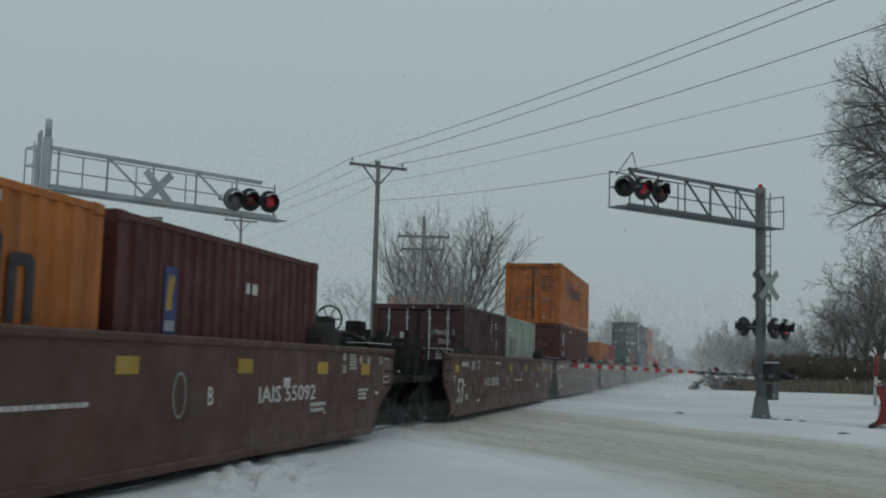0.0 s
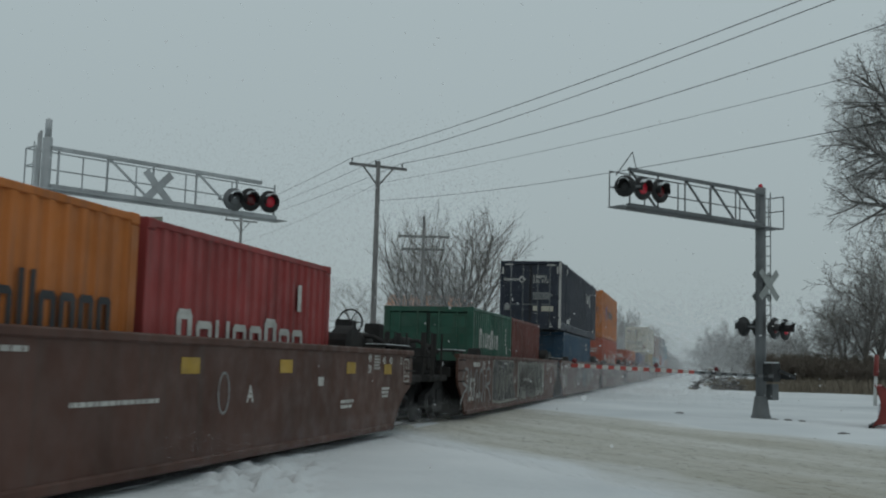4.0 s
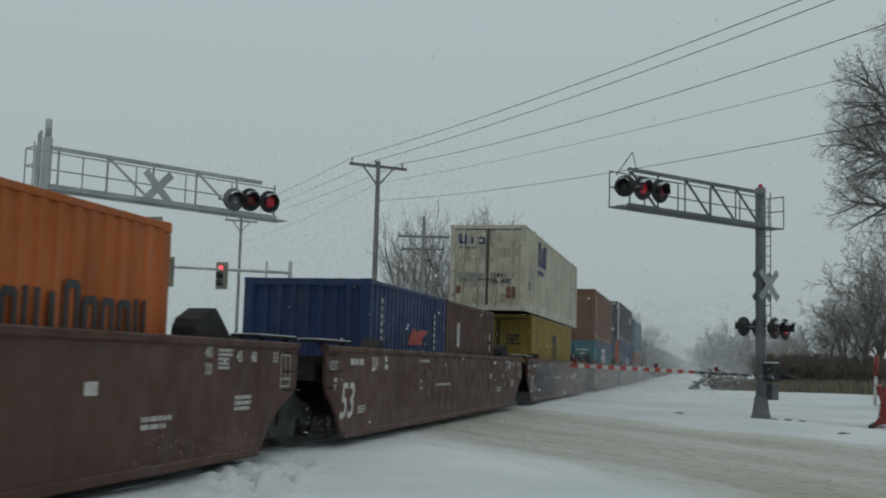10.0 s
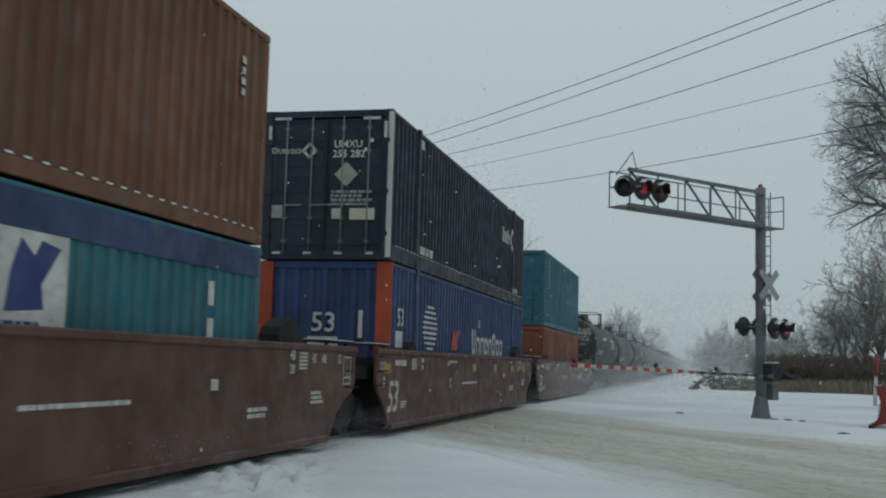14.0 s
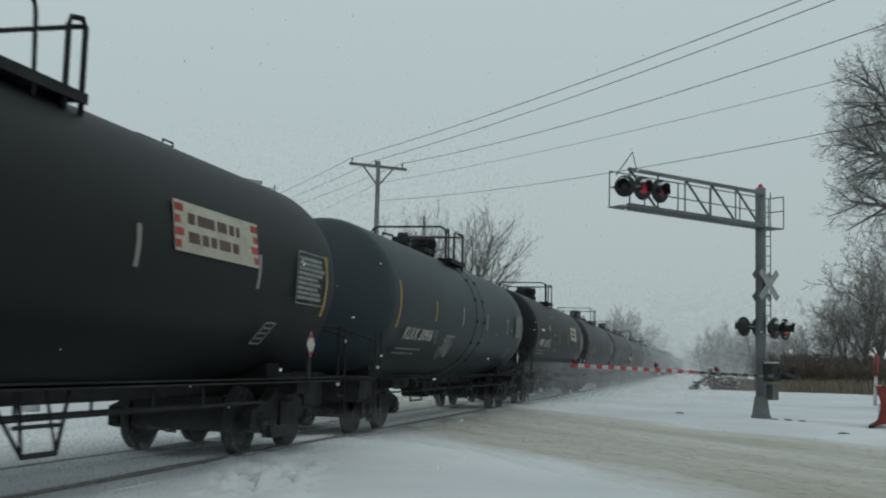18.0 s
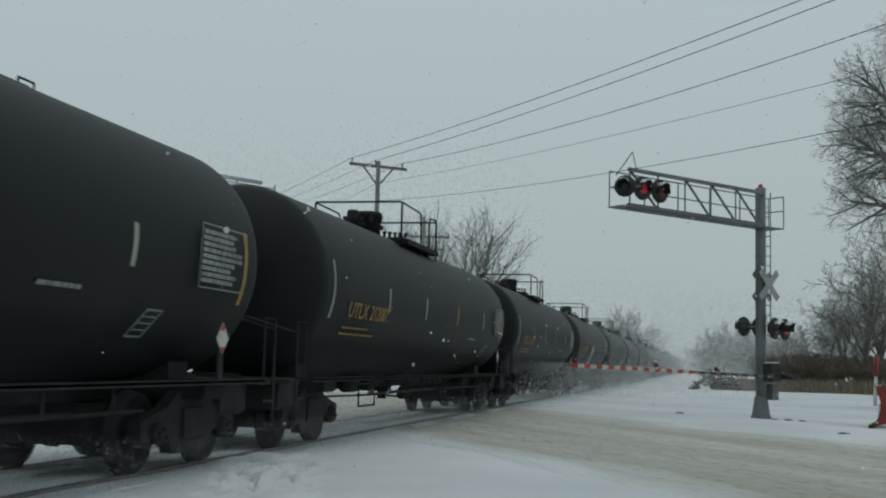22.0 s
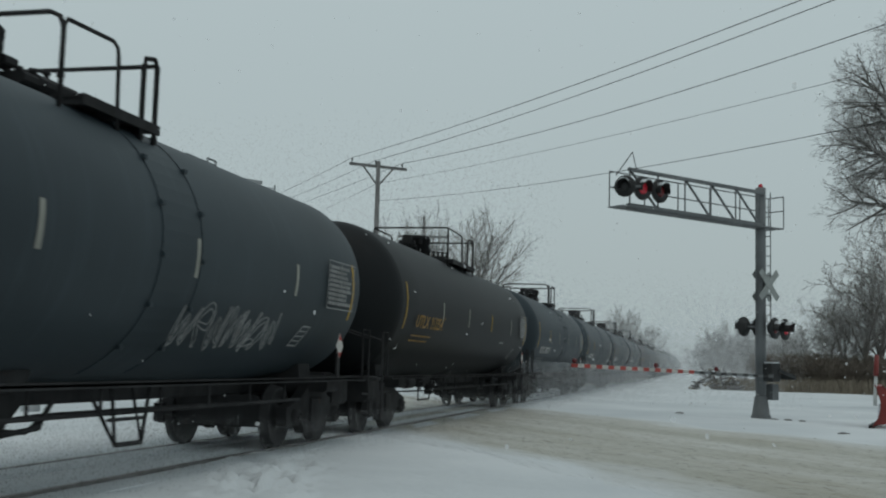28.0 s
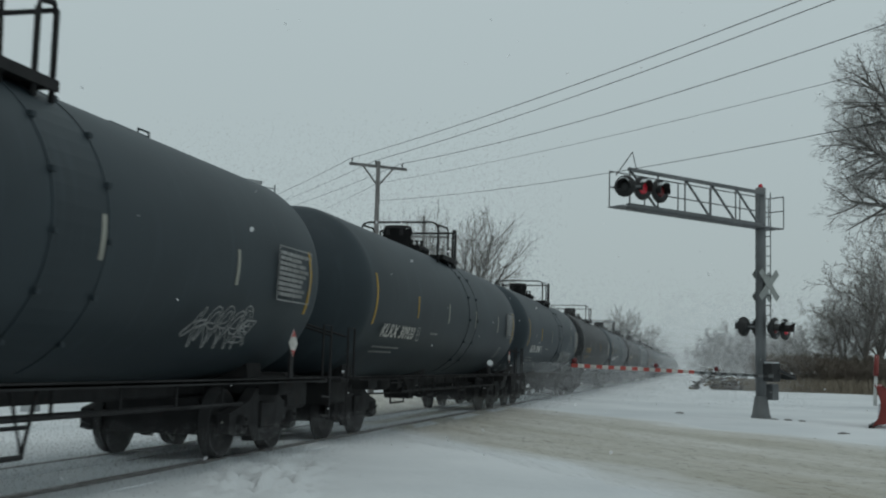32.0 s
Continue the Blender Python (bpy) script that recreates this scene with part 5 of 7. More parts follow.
for k in range(42):
    s.box((0.14 + 0.278 * k, 0.0, 0.002), (0.10, 0.02, 0.008))
tagged(part("snow_dusting", s, "snow", o, "snow caught along the bottom rail", at=on_side(W / 2 + 0.004, 0.3 - L / 2, 0.19)), kind="stuff")

o, L, W, H = container("53", "navy", 236.17, LOW + 0.1, "blue fifty-three-foot container with orange corner posts", False, frame_mat="navy")
for sx in (-1, 1):
    part("corner_cover", Shape().box((sx * (W / 2 - 0.10), -L / 2 - 0.006, H / 2), (0.30, 0.04, H - 0.02)), "red", o, "orange-red corner cover")
end_work(o, W, L, [("text", 1.05, 1.55, "53", 0.52, "letter_white"), ("panel", 1.0, 1.15, 0.6, 0.3, "letter_white"), ("text", 1.06, 1.18, "110", 0.28, "letter_dark"), ("bars", 2.0, 1.3, 1, 0.1, 0.8, "letter_white")])
side_work(o, W, L, [("text", 0.6, 1.7, "53", 0.5, "letter_white"), ("panel", 0.5, 1.28, 0.5, 0.32, "letter_white"), ("text", 0.55, 1.32, "10", 0.28, "letter_dark"), ("text", 8.6, 1.95, "53", 0.3, "letter_white"), ("name", 7.8, 1.25, 8, 4.6, 0.6, "letter_white"), ("blob", 5.4, 1.3, 1.0, 0.5, "letter_red")])
for k in range(9):
    a = (k - 4) / 4.5
    part("emblem", Shape().box((0, 0, 0.002), (1.3 * math.sqrt(1 - a * a), 0.05, 0.004)), "letter_white", o, at=on_side(W / 2 + 0.004, 3.3 - L / 2, 1.75 + 0.5 * a))
long_slate(236.07, LOW + 0.1 + 2.913, "255 282", True, 0.5)
for yy in (-6.0, 6.0):
    part("bearing_block", Shape().box((0, yy + 1.0, 0.30), (2.5, 0.5, 0.12), cut=0.01), "well_dark", CARS[11])

o, L, W, H = container("40s", "rusty_orange", 258.09, LOW, "faded orange-red forty-foot container in a well car", True)
side_work(o, W, L, [("bars", 8.2, 0.95, 2, 1.2, 0.2, "letter_white"), ("panel", 6.0, 1.5, 0.7, 0.5, "oxide"), ("panel", 7.2, 1.5, 0.7, 0.5, "oxide")])
o, L, W, H = container("40", "peacock", 258.09, LOW + 2.622, "blue-green forty-foot container stacked over an orange one", True)
side_work(o, W, L, [("column", 1.2, 2.6, 7, 0.14, 0.16, "letter_white")])


# ---------------------------------------------------------------- train: tank cars
TANK_R, TANK_Z, TANK_HALF = 1.515, 2.55, 8.50      # barrel radius, axis height, half length with heads


def tank_side(y, z):
    """Where height z meets the barrel on the road side: x and the lean of the surface."""
    d = z - TANK_Z
    x = math.sqrt(TANK_R ** 2 - d * d)
    return x, -math.asin(d / TANK_R)


def tank_shape(half):
    s = Shape()
    prof = []
    head = 0.78
    for k in range(13):
        a = math.pi / 2 * k / 12
        prof.append((max(0.02, TANK_R * math.sin(a)), -half + head * (1 - math.cos(a))))
    for y in np.linspace(-half + head, half - head, 13)[1:-1]:
        prof.append((TANK_R, y))
    for r, h in list(reversed(prof[:13])):
        prof.append((r, -h))
    s.turned(prof, (0, 0, TANK_Z), "y", 64)
    return s


def band_arc(y, w, r, a0, a1, s, n=14):
    """A strap round the barrel between two angles (from the +x side, upwards)."""
    v = []
    for k in range(n + 1):
        a = a0 + (a1 - a0) * k / n
        for yy, rr in ((y - w / 2, TANK_R), (y - w / 2, r), (y + w / 2, r), (y + w / 2, TANK_R)):
            v.append((rr * math.cos(a), yy, TANK_Z + rr * math.sin(a)))
    f = [(4 * k + i, 4 * k + i + 1, 4 * k + 5 + i, 4 * k + 4 + i) for k in range(n) for i in range(3)]
    s.add(v, f)


def tank_base(shell, style, rail, cut=0.0):
    """A tank car with all its fittings. style: the make of its top fittings (0, 1 or 2); rail: the railing's trailing post from the middle."""
    car = thing("tank_car", Matrix.Identity(4), "", "tank car", "tank cars of the train")
    part("barrel", tank_shape(TANK_HALF - cut), shell, car)
    top = TANK_Z + TANK_R
    y1 = rail
    variant = style != 0
    w, z0, z1 = 0.95, 3.74, 4.69
    hoop = y1 - (3.1, 1.9, 1.95)[style]
    leg = y1 - (1.45, 0.85, 1.66)[style]
    r = 0.027 if variant else 0.023
    # platform planks along both edges of the crown, on cross beams
    for sx in (-1, 1):
        s = Shape().box((sx * 0.82, (hoop + 0.35 + y1) / 2, 3.93), (0.36, y1 - hoop - 0.3, 0.035), cut=0.006)
        s.box((sx * 1.0, (hoop + 0.35 + y1) / 2, 3.90), (0.025, y1 - hoop - 0.3, 0.11))
        part("platform", s, "undergear", car)
        part("snow_dusting", Shape().box((sx * 0.80, (hoop + 0.4 + y1) / 2, 3.953), (0.26, y1 - hoop - 0.5, 0.012), cut=0.003), "snow", car, "thin snow on the platform")
    for k in range(3):
        part("platform_beam", Shape().box((0, y1 - 0.12 - k * (y1 - hoop - 0.5) / 2, 3.88), (1.96, 0.07, 0.07)), "undergear", car)
    # the leading hoop across the car, with rails that bend down behind it
    c = 0.16 if variant else 0.03
    part("railing", Shape().tube([(-w, hoop, z0), (-w, hoop, z1 - c), (-w + c * 0.3, hoop, z1 - c * 0.3), (-w + c, hoop, z1), (w - c, hoop, z1), (w - c * 0.3, hoop, z1 - c * 0.3), (w, hoop, z1 - c), (w, hoop, z0)], r, 6), "undergear", car)
    for sx in (-1, 1):
        x = sx * w
        part("railing", Shape().tube([(x, hoop, z1 - c), (x, hoop + 0.06, z1 - c * 0.4), (x, leg - 0.12, z1 - 0.03), (x, leg - 0.03, z1 - 0.08), (x, leg, z1 - 0.18), (x, leg + 0.04, z0)], r * 0.85, 6), "undergear", car)
        if style == 1:
            part("railing", Shape().tube([(x, y1 - 0.3, z0), (x, y1 - 0.3, z1 - 0.1), (x, y1 - 0.26, z1 - 0.02), (x, y1 - 0.06, z1 + 0.02), (x, y1, z1 - 0.05), (x, y1, z0)], r * 1.15, 6), "undergear", car)
        else:
            b = 0.72 if style == 0 else 1.05
            part("railing", Shape().tube([(x, y1 - b, z0 + 0.06), (x, y1 - b + 0.02, z1 - 0.16), (x, y1 - b + 0.07, z1 - 0.05), (x, y1 - b + 0.16, z1 - 0.03), (x, y1 - 0.05, z1), (x, y1, z1 - 0.05), (x, y1, z0)], r, 6), "undergear", car)
    part("railing", Shape().tube([(-w, y1, z1 - 0.04), (w, y1, z1 - 0.04)], r, 6), "undergear", car)
    # manway, valve housing, vent
    yc = y1 - (2.4, 2.05, 0.45)[style]
    rm = (0.28, 0.31, 0.30)[style]
    s = Shape().turned([(rm, -0.14), (rm, 0.40), (rm + 0.03, 0.40), (rm + 0.03, 0.46), (rm - 0.01, 0.50), (0.08, 0.525)], (0, yc, top), "z", 24)
    for k in range(6):
        a = k * math.pi / 3
        s.box((rm * math.cos(a), yc + rm * math.sin(a), top + 0.34), (0.07, 0.07, 0.15))
    s.box((0.1, yc + rm + 0.1, top + 0.22), (0.24, 0.22, 0.10), cut=0.02)
    part("manway", s, "undergear", car)
    yv = y1 - (3.45, 1.2, 2.5)[style]
    k = 0.5 if style == 1 else 1.0
    s = Shape().turned([(0.10, -0.1), (0.10, 0.12 * k), (0.14, 0.14 * k), (0.16, 0.20 * k), (0.13, 0.27 * k), (0.13, 0.36 * k), (0.10, 0.40 * k), (0.05, 0.41 * k)], (0.0, yv, top), "z", 16)
    s.box((0, yv, top + 0.22 * k), (0.40, 0.12, 0.10), cut=0.02)
    s.tube([(0.1, yv, top + 0.1), (0.15, yv + 0.3, top + 0.16), (0.12, yv + 0.5, top + 0.02)], 0.03, 6)
    part("valve", s, "undergear", car)
    yf = y1 - (0.55, 1.1, 1.45)[style]
    s = Shape().box((0.1, yf, top + 0.05), (0.7, 0.75, 0.16), cut=0.05).box((0.2, yf - 0.5, top + 0.03), (0.5, 0.3, 0.12), cut=0.03)
    for k in range(5):
        s.turned([(0.03, 0), (0.03, 0.12), (0.05, 0.13), (0.05, 0.17)], (0.1 * k - 0.1, yf - 0.2 + 0.1 * k, top + 0.12), "z", 6)
    part("fittings_plate", s, "undergear", car)
    s = Shape().box((0, 4.3, top + 0.03), (0.35, 0.9, 0.08), cut=0.02)
    s.tube([(0.05, 4.72, top), (0.05, 4.72, top + 0.16), (0.05, 5.0, top + 0.16), (0.05, 5.0, top)], 0.016, 5)
    part("gauge_cover", s, shell, car)
    if shell == "tank_grey":
        s = Shape()
        band_arc(y1 - 0.25, 0.9, TANK_R + 0.004, -1.2, 1.4, s, 24)
        part("reinforcing_band", s, shell, car)
        for yy in (y1 - 0.72, y1 + 0.22):
            s = Shape()
            band_arc(yy, 0.035, TANK_R + 0.012, -1.15, 1.2, s, 24)
            strap = part("strap", s, shell, car)
            for k in range(6):
                a = -0.8 + 0.36 * k
                part("lug", Shape().box(((TANK_R + 0.02) * math.cos(a), yy, TANK_Z + (TANK_R + 0.02) * math.sin(a)), (0.06, 0.07, 0.05)), shell, strap)
    # stirrup step below the ladder: two braced hangers and the treads between them
    ys = y1 - 1.2
    step = part("step", Shape().tube([(1.50, ys - 0.26, 0.50), (1.50, ys + 0.26, 0.50)], 0.026, 5), "undergear", car)
    part("tread", Shape().tube([(1.46, ys - 0.34, 0.74), (1.46, ys + 0.34, 0.74)], 0.02, 5), "undergear", step)
    for e in (-1, 1):
        part("hanger", Shape().tube([(1.38, ys + e * 0.62, 1.06), (1.50, ys + e * 0.26, 0.50), (1.40, ys + e * 0.20, 1.06)], 0.022, 5), "undergear", step)
    # running board, sill, cradles
    for sx in (-1, 1):
        s = Shape().box((sx * 1.40, 0, 1.08), (0.20, 2 * (8.3 - cut), 0.05), cut=0.012)
        s.box((sx * 1.49, 0, 1.075), (0.02, 2 * (8.3 - cut), 0.06))
        part("running_board", s, "undergear", car)
        rail_bar = part("guard_rail", Shape().tube([(sx * 1.42, -5.2, 0.80), (sx * 1.42, 5.2, 0.80)], 0.022, 5), "undergear", car)
        for k in range(9):
            y = -5.0 + k * 1.2
            part("guard_post", Shape().tube([(sx * 1.42, y, 0.78), (sx * 1.42, y, 1.06)], 0.018, 5), "undergear", rail_bar)
    s = Shape().box((0, 0, 0.98), (0.5, 17.0 - 2 * cut, 0.32), cut=0.03)
    part("sill", s, "undergear", car)
    for sy in (-1, 1):
        y = sy * (7.06 - cut)
        s = Shape()
        out = [(-0.9, 0.95), (0.9, 0.95)] + [(1.46 * math.cos(a), TANK_Z - 1.46 * math.sin(a)) for a in np.linspace(0.95, math.pi - 0.95, 12)]
        s.plate(out, 0.5, lambda a, b, c, y=y: (a, y - 0.25 + c, b))
        s.box((0, y, 0.98), (2.72, 0.55, 0.22), cut=0.04)
        part("saddle", s, "undergear", car)
        add_truck(car, y)
        part("coupler", COUPLER, None, car, at=Matrix.Translation((0, sy * (9.2 - cut), 0)) @ pose(0, 0, 0, 0, 0, 0 if sy > 0 else 180))
        s = Shape().box((0, sy * (8.62 - cut), 1.05), (2.7, 0.42, 0.06), cut=0.01)
        s.box((0, sy * (8.2 - cut), 0.86), (2.2, 0.8, 0.46), cut=0.06)
        for sx in (-1, 1):
            s.tube([(sx * 1.42, sy * (8.75 - cut), 0.45), (sx * 1.42, sy * (8.75 - cut), 1.9), (sx * 1.42, sy * (8.4 - cut), 1.9), (sx * 1.42, sy * (8.4 - cut), 1.1)], 0.02, 5)
            for z in (0.5, 0.8):
                s.tube([(sx * 1.42, sy * (8.75 - cut), z), (sx * 1.42, sy * (8.4 - cut), z + 0.02)], 0.018, 5)
        s.tube([(-1.4, sy * (8.8 - cut), 1.75), (-0.7, sy * (8.84 - cut), 1.95), (0.7, sy * (8.84 - cut), 1.95), (1.4, sy * (8.8 - cut), 1.75)], 0.02, 5)
        part("end_platform", s, "undergear", car)
        if sy < 0:
            continue
        holder = part("placard", Shape().plate([(0, 0.19), (0.17, 0), (0.34, 0.19), (0.17, 0.38)], 0.006, lambda a, b, c: (a, b, c)), "letter_white", car, "white diamond placard", at=on_side(1.50, 6.72 - cut, 1.40))
        for tri in ([(0.09, 0.28), (0.25, 0.28), (0.17, 0.37)], [(0.10, 0.09), (0.24, 0.09), (0.17, 0.01)]):
            part("placard_mark", Shape().plate(tri, 0.004, lambda a, b, c: (a, b, c + 0.008)), "letter_red", holder)
        part("bracket", Shape().box((0.17, -0.10, -0.02), (0.12, 0.5, 0.03)), "undergear", holder)
    # outlet valve and brake gear below
    yo = -0.45 if style else 0.2
    s = Shape().turned([(0.62, 0.25), (0.55, 0.1), (0.38, 0.0), (0.2, -0.04), (0.16, -0.22), (0.10, -0.26), (0.10, -0.38), (0.14, -0.40)], (0.1, yo, 0.95), "z", 20)
    s.tube([(0.1, yo, 0.62), (0.7, yo + 0.15, 0.60), (0.9, yo + 0.15, 0.78)], 0.025, 5)
    part("outlet_valve", s, "undergear", car)
    if style:
        h = 1.3 if shell == "tank_black" else 0.65
        s = Shape().plate([(-h, 1.02), (-h, 0.96), (-0.28, 0.66), (-0.18, 0.52), (0.18, 0.52), (0.28, 0.66), (h, 0.96), (h, 1.02)], 0.6, lambda a, b, c: (c - 0.2, yo + a, b))
        part("sump", s, "undergear", car)
    s = Shape().turned([(0.12, -0.35), (0.14, -0.3), (0.14, 0.3), (0.12, 0.35)], (0.4, -3.1, 0.90), "y", 16)
    s.box((0.5, -2.3, 0.88), (0.22, 0.3, 0.2), cut=0.04)
    s.tube([(0.4, -5.6, 0.72), (0.45, -1.2, 0.68), (0.3, 0.6, 0.72), (0.35, 5.6, 0.72)], 0.02, 5)
    s.tube([(1.0, -4.4, 0.55), (1.0, -4.4, 0.95), (1.0, -3.4, 0.95), (1.0, -3.4, 0.55), (1.0, -4.4, 0.55)], 0.02, 5)
    s.tube([(0.9, -1.0, 0.62), (0.9, -0.4, 0.66), (0.9, -0.2, 0.9)], 0.03, 5)
    part("brake_gear", s, "undergear", car)
    return car


def tank_marks(car, owner, number, mat, rnd, mid_sign=False, tag=0, half=TANK_HALF):
    """Lettering, reflectors, data panels and spray paint on the road side."""
    e = half - 1.05
    for k, yy in enumerate((-e, -4.3, -1.5, 1.55, 4.7, e)):
        s = Shape()
        band_arc(yy, 0.085, TANK_R + 0.006, -0.20 if k % 5 else -0.36, 0.09 if k % 5 else 0.24, s, 8)
        pale = (owner == "UTLX" and k not in (3, 5) and (k or number == "212087") and number != "204248") or k == 4 or (owner == "KLRX" and k in (2, 3)) or (owner == "MWTX" and k == 3)
        part("reflector", s, "reflector_pale" if pale else "letter_yellow", car)
    base = 1.82 if owner == "KLRX" else 2.07
    x, lean = tank_side(0, base + 0.13)
    ahead = 0.45 if number == "112716" else 0.0
    for yy, words in ((-6.72 - ahead, owner), (-5.5 - ahead, number)):
        tagged(part("lettering", text_mesh(words, 0.36, mat, 1.06), None, car, at=on_side(x + 0.014, yy, base, lean)), kind="stuff")
    xs, ls = tank_side(0, base - 0.2)
    tagged(part("data_stencil", bars(2, 1.9, 0.22, rnd, 0.7), "graffiti_grey" if owner != "UTLX" else mat, car, at=on_side(xs + 0.014, -6.85 - ahead, base - 0.32, ls)), kind="stuff")
    xs, ls = tank_side(0, 2.5)
    tagged(part("data_panel", bars(9, 1.1, 0.62, rnd, 0.3), "graffiti_grey", car, at=on_side(xs + 0.03, e - 1.3, 2.2, ls)), kind="stuff")
    xs, ls = tank_side(0, 2.2)
    fr = Shape()
    stroke(fr, [(0, 0), (0.28, 0.0), (0.28, 0.36), (0, 0.36), (0, 0)], 0.025)
    stroke(fr, [(0.07, 0.08), (0.07, 0.28), (0.2, 0.28)], 0.03)
    stroke(fr, [(0.07, 0.18), (0.2, 0.18)], 0.03)
    k, yy, zz, ink = {"MWTX": (0.8, -4.3 - ahead * 0.6, 2.05, "letter_white"), "KLRX": (0.72, -4.28, 1.80, "graffiti_grey"), "UTLX": (0.72, -4.3, 2.1, "letter_amber")}[owner]
    part("stencil_panel", fr, ink, car, at=on_side(xs + (0.008 if owner == "MWTX" else -0.03), yy, zz, ls) @ Matrix.Scale(k, 4))
    # slanting framed table low on the trailing flank
    xs, ls = tank_side(0, 1.72)
    fr = Shape()
    stroke(fr, [(0, 0), (0.32, 0.0), (0.44, 0.33), (0.12, 0.33), (0, 0)], 0.022)
    for k in (0.25, 0.5, 0.75):
        stroke(fr, [(0.12 * k + 0.04, 0.33 * k), (0.12 * k + 0.28, 0.33 * k)], 0.016)
    tagged(part("stencil_panel", fr, "graffiti_grey", car, at=on_side(xs + 0.02, 4.98, 1.56, ls)), kind="stuff")
    xs, ls = tank_side(0, 2.5)
    fr = Shape()
    stroke(fr, [(-0.05, -0.05), (1.17, -0.05), (1.17, 0.67), (-0.05, 0.67), (-0.05, -0.05)], 0.016)
    stroke(fr, [(0.55, -0.05), (0.55, 0.67)], 0.012)
    tagged(part("stencil_panel", fr, "graffiti_grey", car, at=on_side(xs + 0.03, e - 1.3, 2.2, ls)), kind="stuff")
    if owner == "UTLX":
        part("lettering", on_head(text_mesh(number, 0.16, mat, 0.46), -0.02, 0.66), None, car, at=Matrix.Translation((0, -half + 0.78, 0)))
    xs, ls = tank_side(0, 1.95)
    tagged(part("data_stencil", bars(1, 0.9, 0.07, rnd), "graffiti_grey", car, at=on_side(xs + 0.014, 3.2 if owner == "UTLX" else -2.9, 1.95, ls)), kind="stuff")
    if mid_sign:
        xs, ls = tank_side(0, 2.72)
        sg = part("sign", Shape().box((1.15, 0.28, 0.004), (2.3, 0.56, 0.008)), "cream", car, "cream sign with red hatched ends", at=on_side(xs + 0.03, 2.3, 2.5, ls))
        for k in (0, 1):
            for j in range(4):
                w = 0.13 + 0.08 * (j % 2)
                part("sign_stripe", Shape().box((w / 2 + 0.01 if k == 0 else 2.29 - w / 2, 0.08 + 0.135 * j, 0.010), (w, 0.085, 0.004)), "letter_red", sg)
        tagged(part("sign_writing", bars(2, 1.6, 0.42, rnd, 0.42), "umber", sg, at=Matrix.Translation((0.33, 0.07, 0.009))), kind="stuff")
    if tag == 1:
        at_y, wide, loops = {"30986": (-4.0, 0.95, 4), "30938": (3.4, 1.6, 5), "31047": (1.0, 2.9, 7)}.get(number, (0.6, 3.5, 9))
        xs, ls = tank_side(0, 1.95)
        tagged(part("spray_paint", scrawl(wide, 0.52, loops, rnd, 0.016, 0.2, 0.035), "graffiti_grey", car, at=on_side(xs + 0.014, at_y, 1.48, ls)), kind="stuff")
        if number == "31047":
            # a cloud outline on a short stalk
            s = Shape()
            ring = []
            for k in range(6):
                c = Vector((0.62 + 0.36 * math.cos(k * 1.0472), 0.36 + 0.19 * math.sin(k * 1.0472)))
                ring += [(c.x + 0.24 * math.cos(k * 1.0472 + q), c.y + 0.15 * math.sin(k * 1.0472 + q)) for q in (-1.2, -0.8, -0.4, 0.0, 0.4, 0.8, 1.2)]
            stroke(s, ring + ring[:1], 0.03)
            stroke(s, [(0.26, 0.2), (-0.08, 0.06), (-0.1, 0.12), (0.24, 0.3)], 0.025)
            stroke(s, curve([(0.45, 0.42), (0.6, 0.5), (0.62, 0.3), (0.8, 0.34), (0.78, 0.5)]), 0.025)
            tagged(part("spray_paint", s, "letter_white", car, "white outline of a cloud", at=on_side(xs - 0.01, -4.05, 1.45, ls)), kind="stuff")
    elif tag == 2:
        s = Shape()
        for k in range(8):
            b = 0.13 * k
            stroke(s, [(b - 0.45, 0.0), (b - 0.1, 0.35), (b, 0.75), (b + 0.02, 1.02 - 0.1 * (k % 2) - 0.035 * k)], 0.075)
            stroke(s, [(b - 0.45, 0.0), (b - 0.1, 0.35), (b - 0.02, 0.62)], 0.19)
        xs, ls = tank_side(0, 2.05)
        tagged(part("spray_paint", s, "letter_white", car, "white spray-painted drips", at=on_side(xs + 0.03, -3.8, 1.52, ls)), kind="stuff")
    elif tag == 3:
        s = Shape()
        for k in range(8):
            b = 0.04 + 0.13 * k
            g = [rnd.uniform(-0.06, 0.06) for _ in range(8)]
            stroke(s, [(b + g[0], 0.78 + g[1]), (b + 0.06, 0.6 + g[2]), (b + 0.02 + g[3], 0.42), (b - 0.04, 0.25 + g[4]), (b + 0.05 + g[5], 0.08 + g[6])], 0.026)
            if k % 2:
                stroke(s, [(b - 0.06, 0.55 + g[1]), (b + 0.05, 0.48 + g[2]), (b + 0.15, 0.56 + g[3])], 0.026)
        stroke(s, [(0.3, -0.06), (0.5, -0.12), (0.62, -0.08), (0.8, -0.12)], 0.026)
        for name, me, x, z in (("spray_paint", s.mesh("spray_paint", "letter_white"), 0.12, 0.12), ("lettering", text_mesh(owner + " " + number, 0.17, "letter_white"), -1.0, 0.50),
                               ("data_stencil", bars(3, 0.85, 0.36, rnd, 0.55).mesh("data_stencil", "letter_white"), -0.85, 0.05)):
            ob = part(name, on_head(me, x, z), None, car, at=Matrix.Translation((0, -half + 0.78, 0)))
            if name != "lettering":
                tagged(ob, kind="stuff")


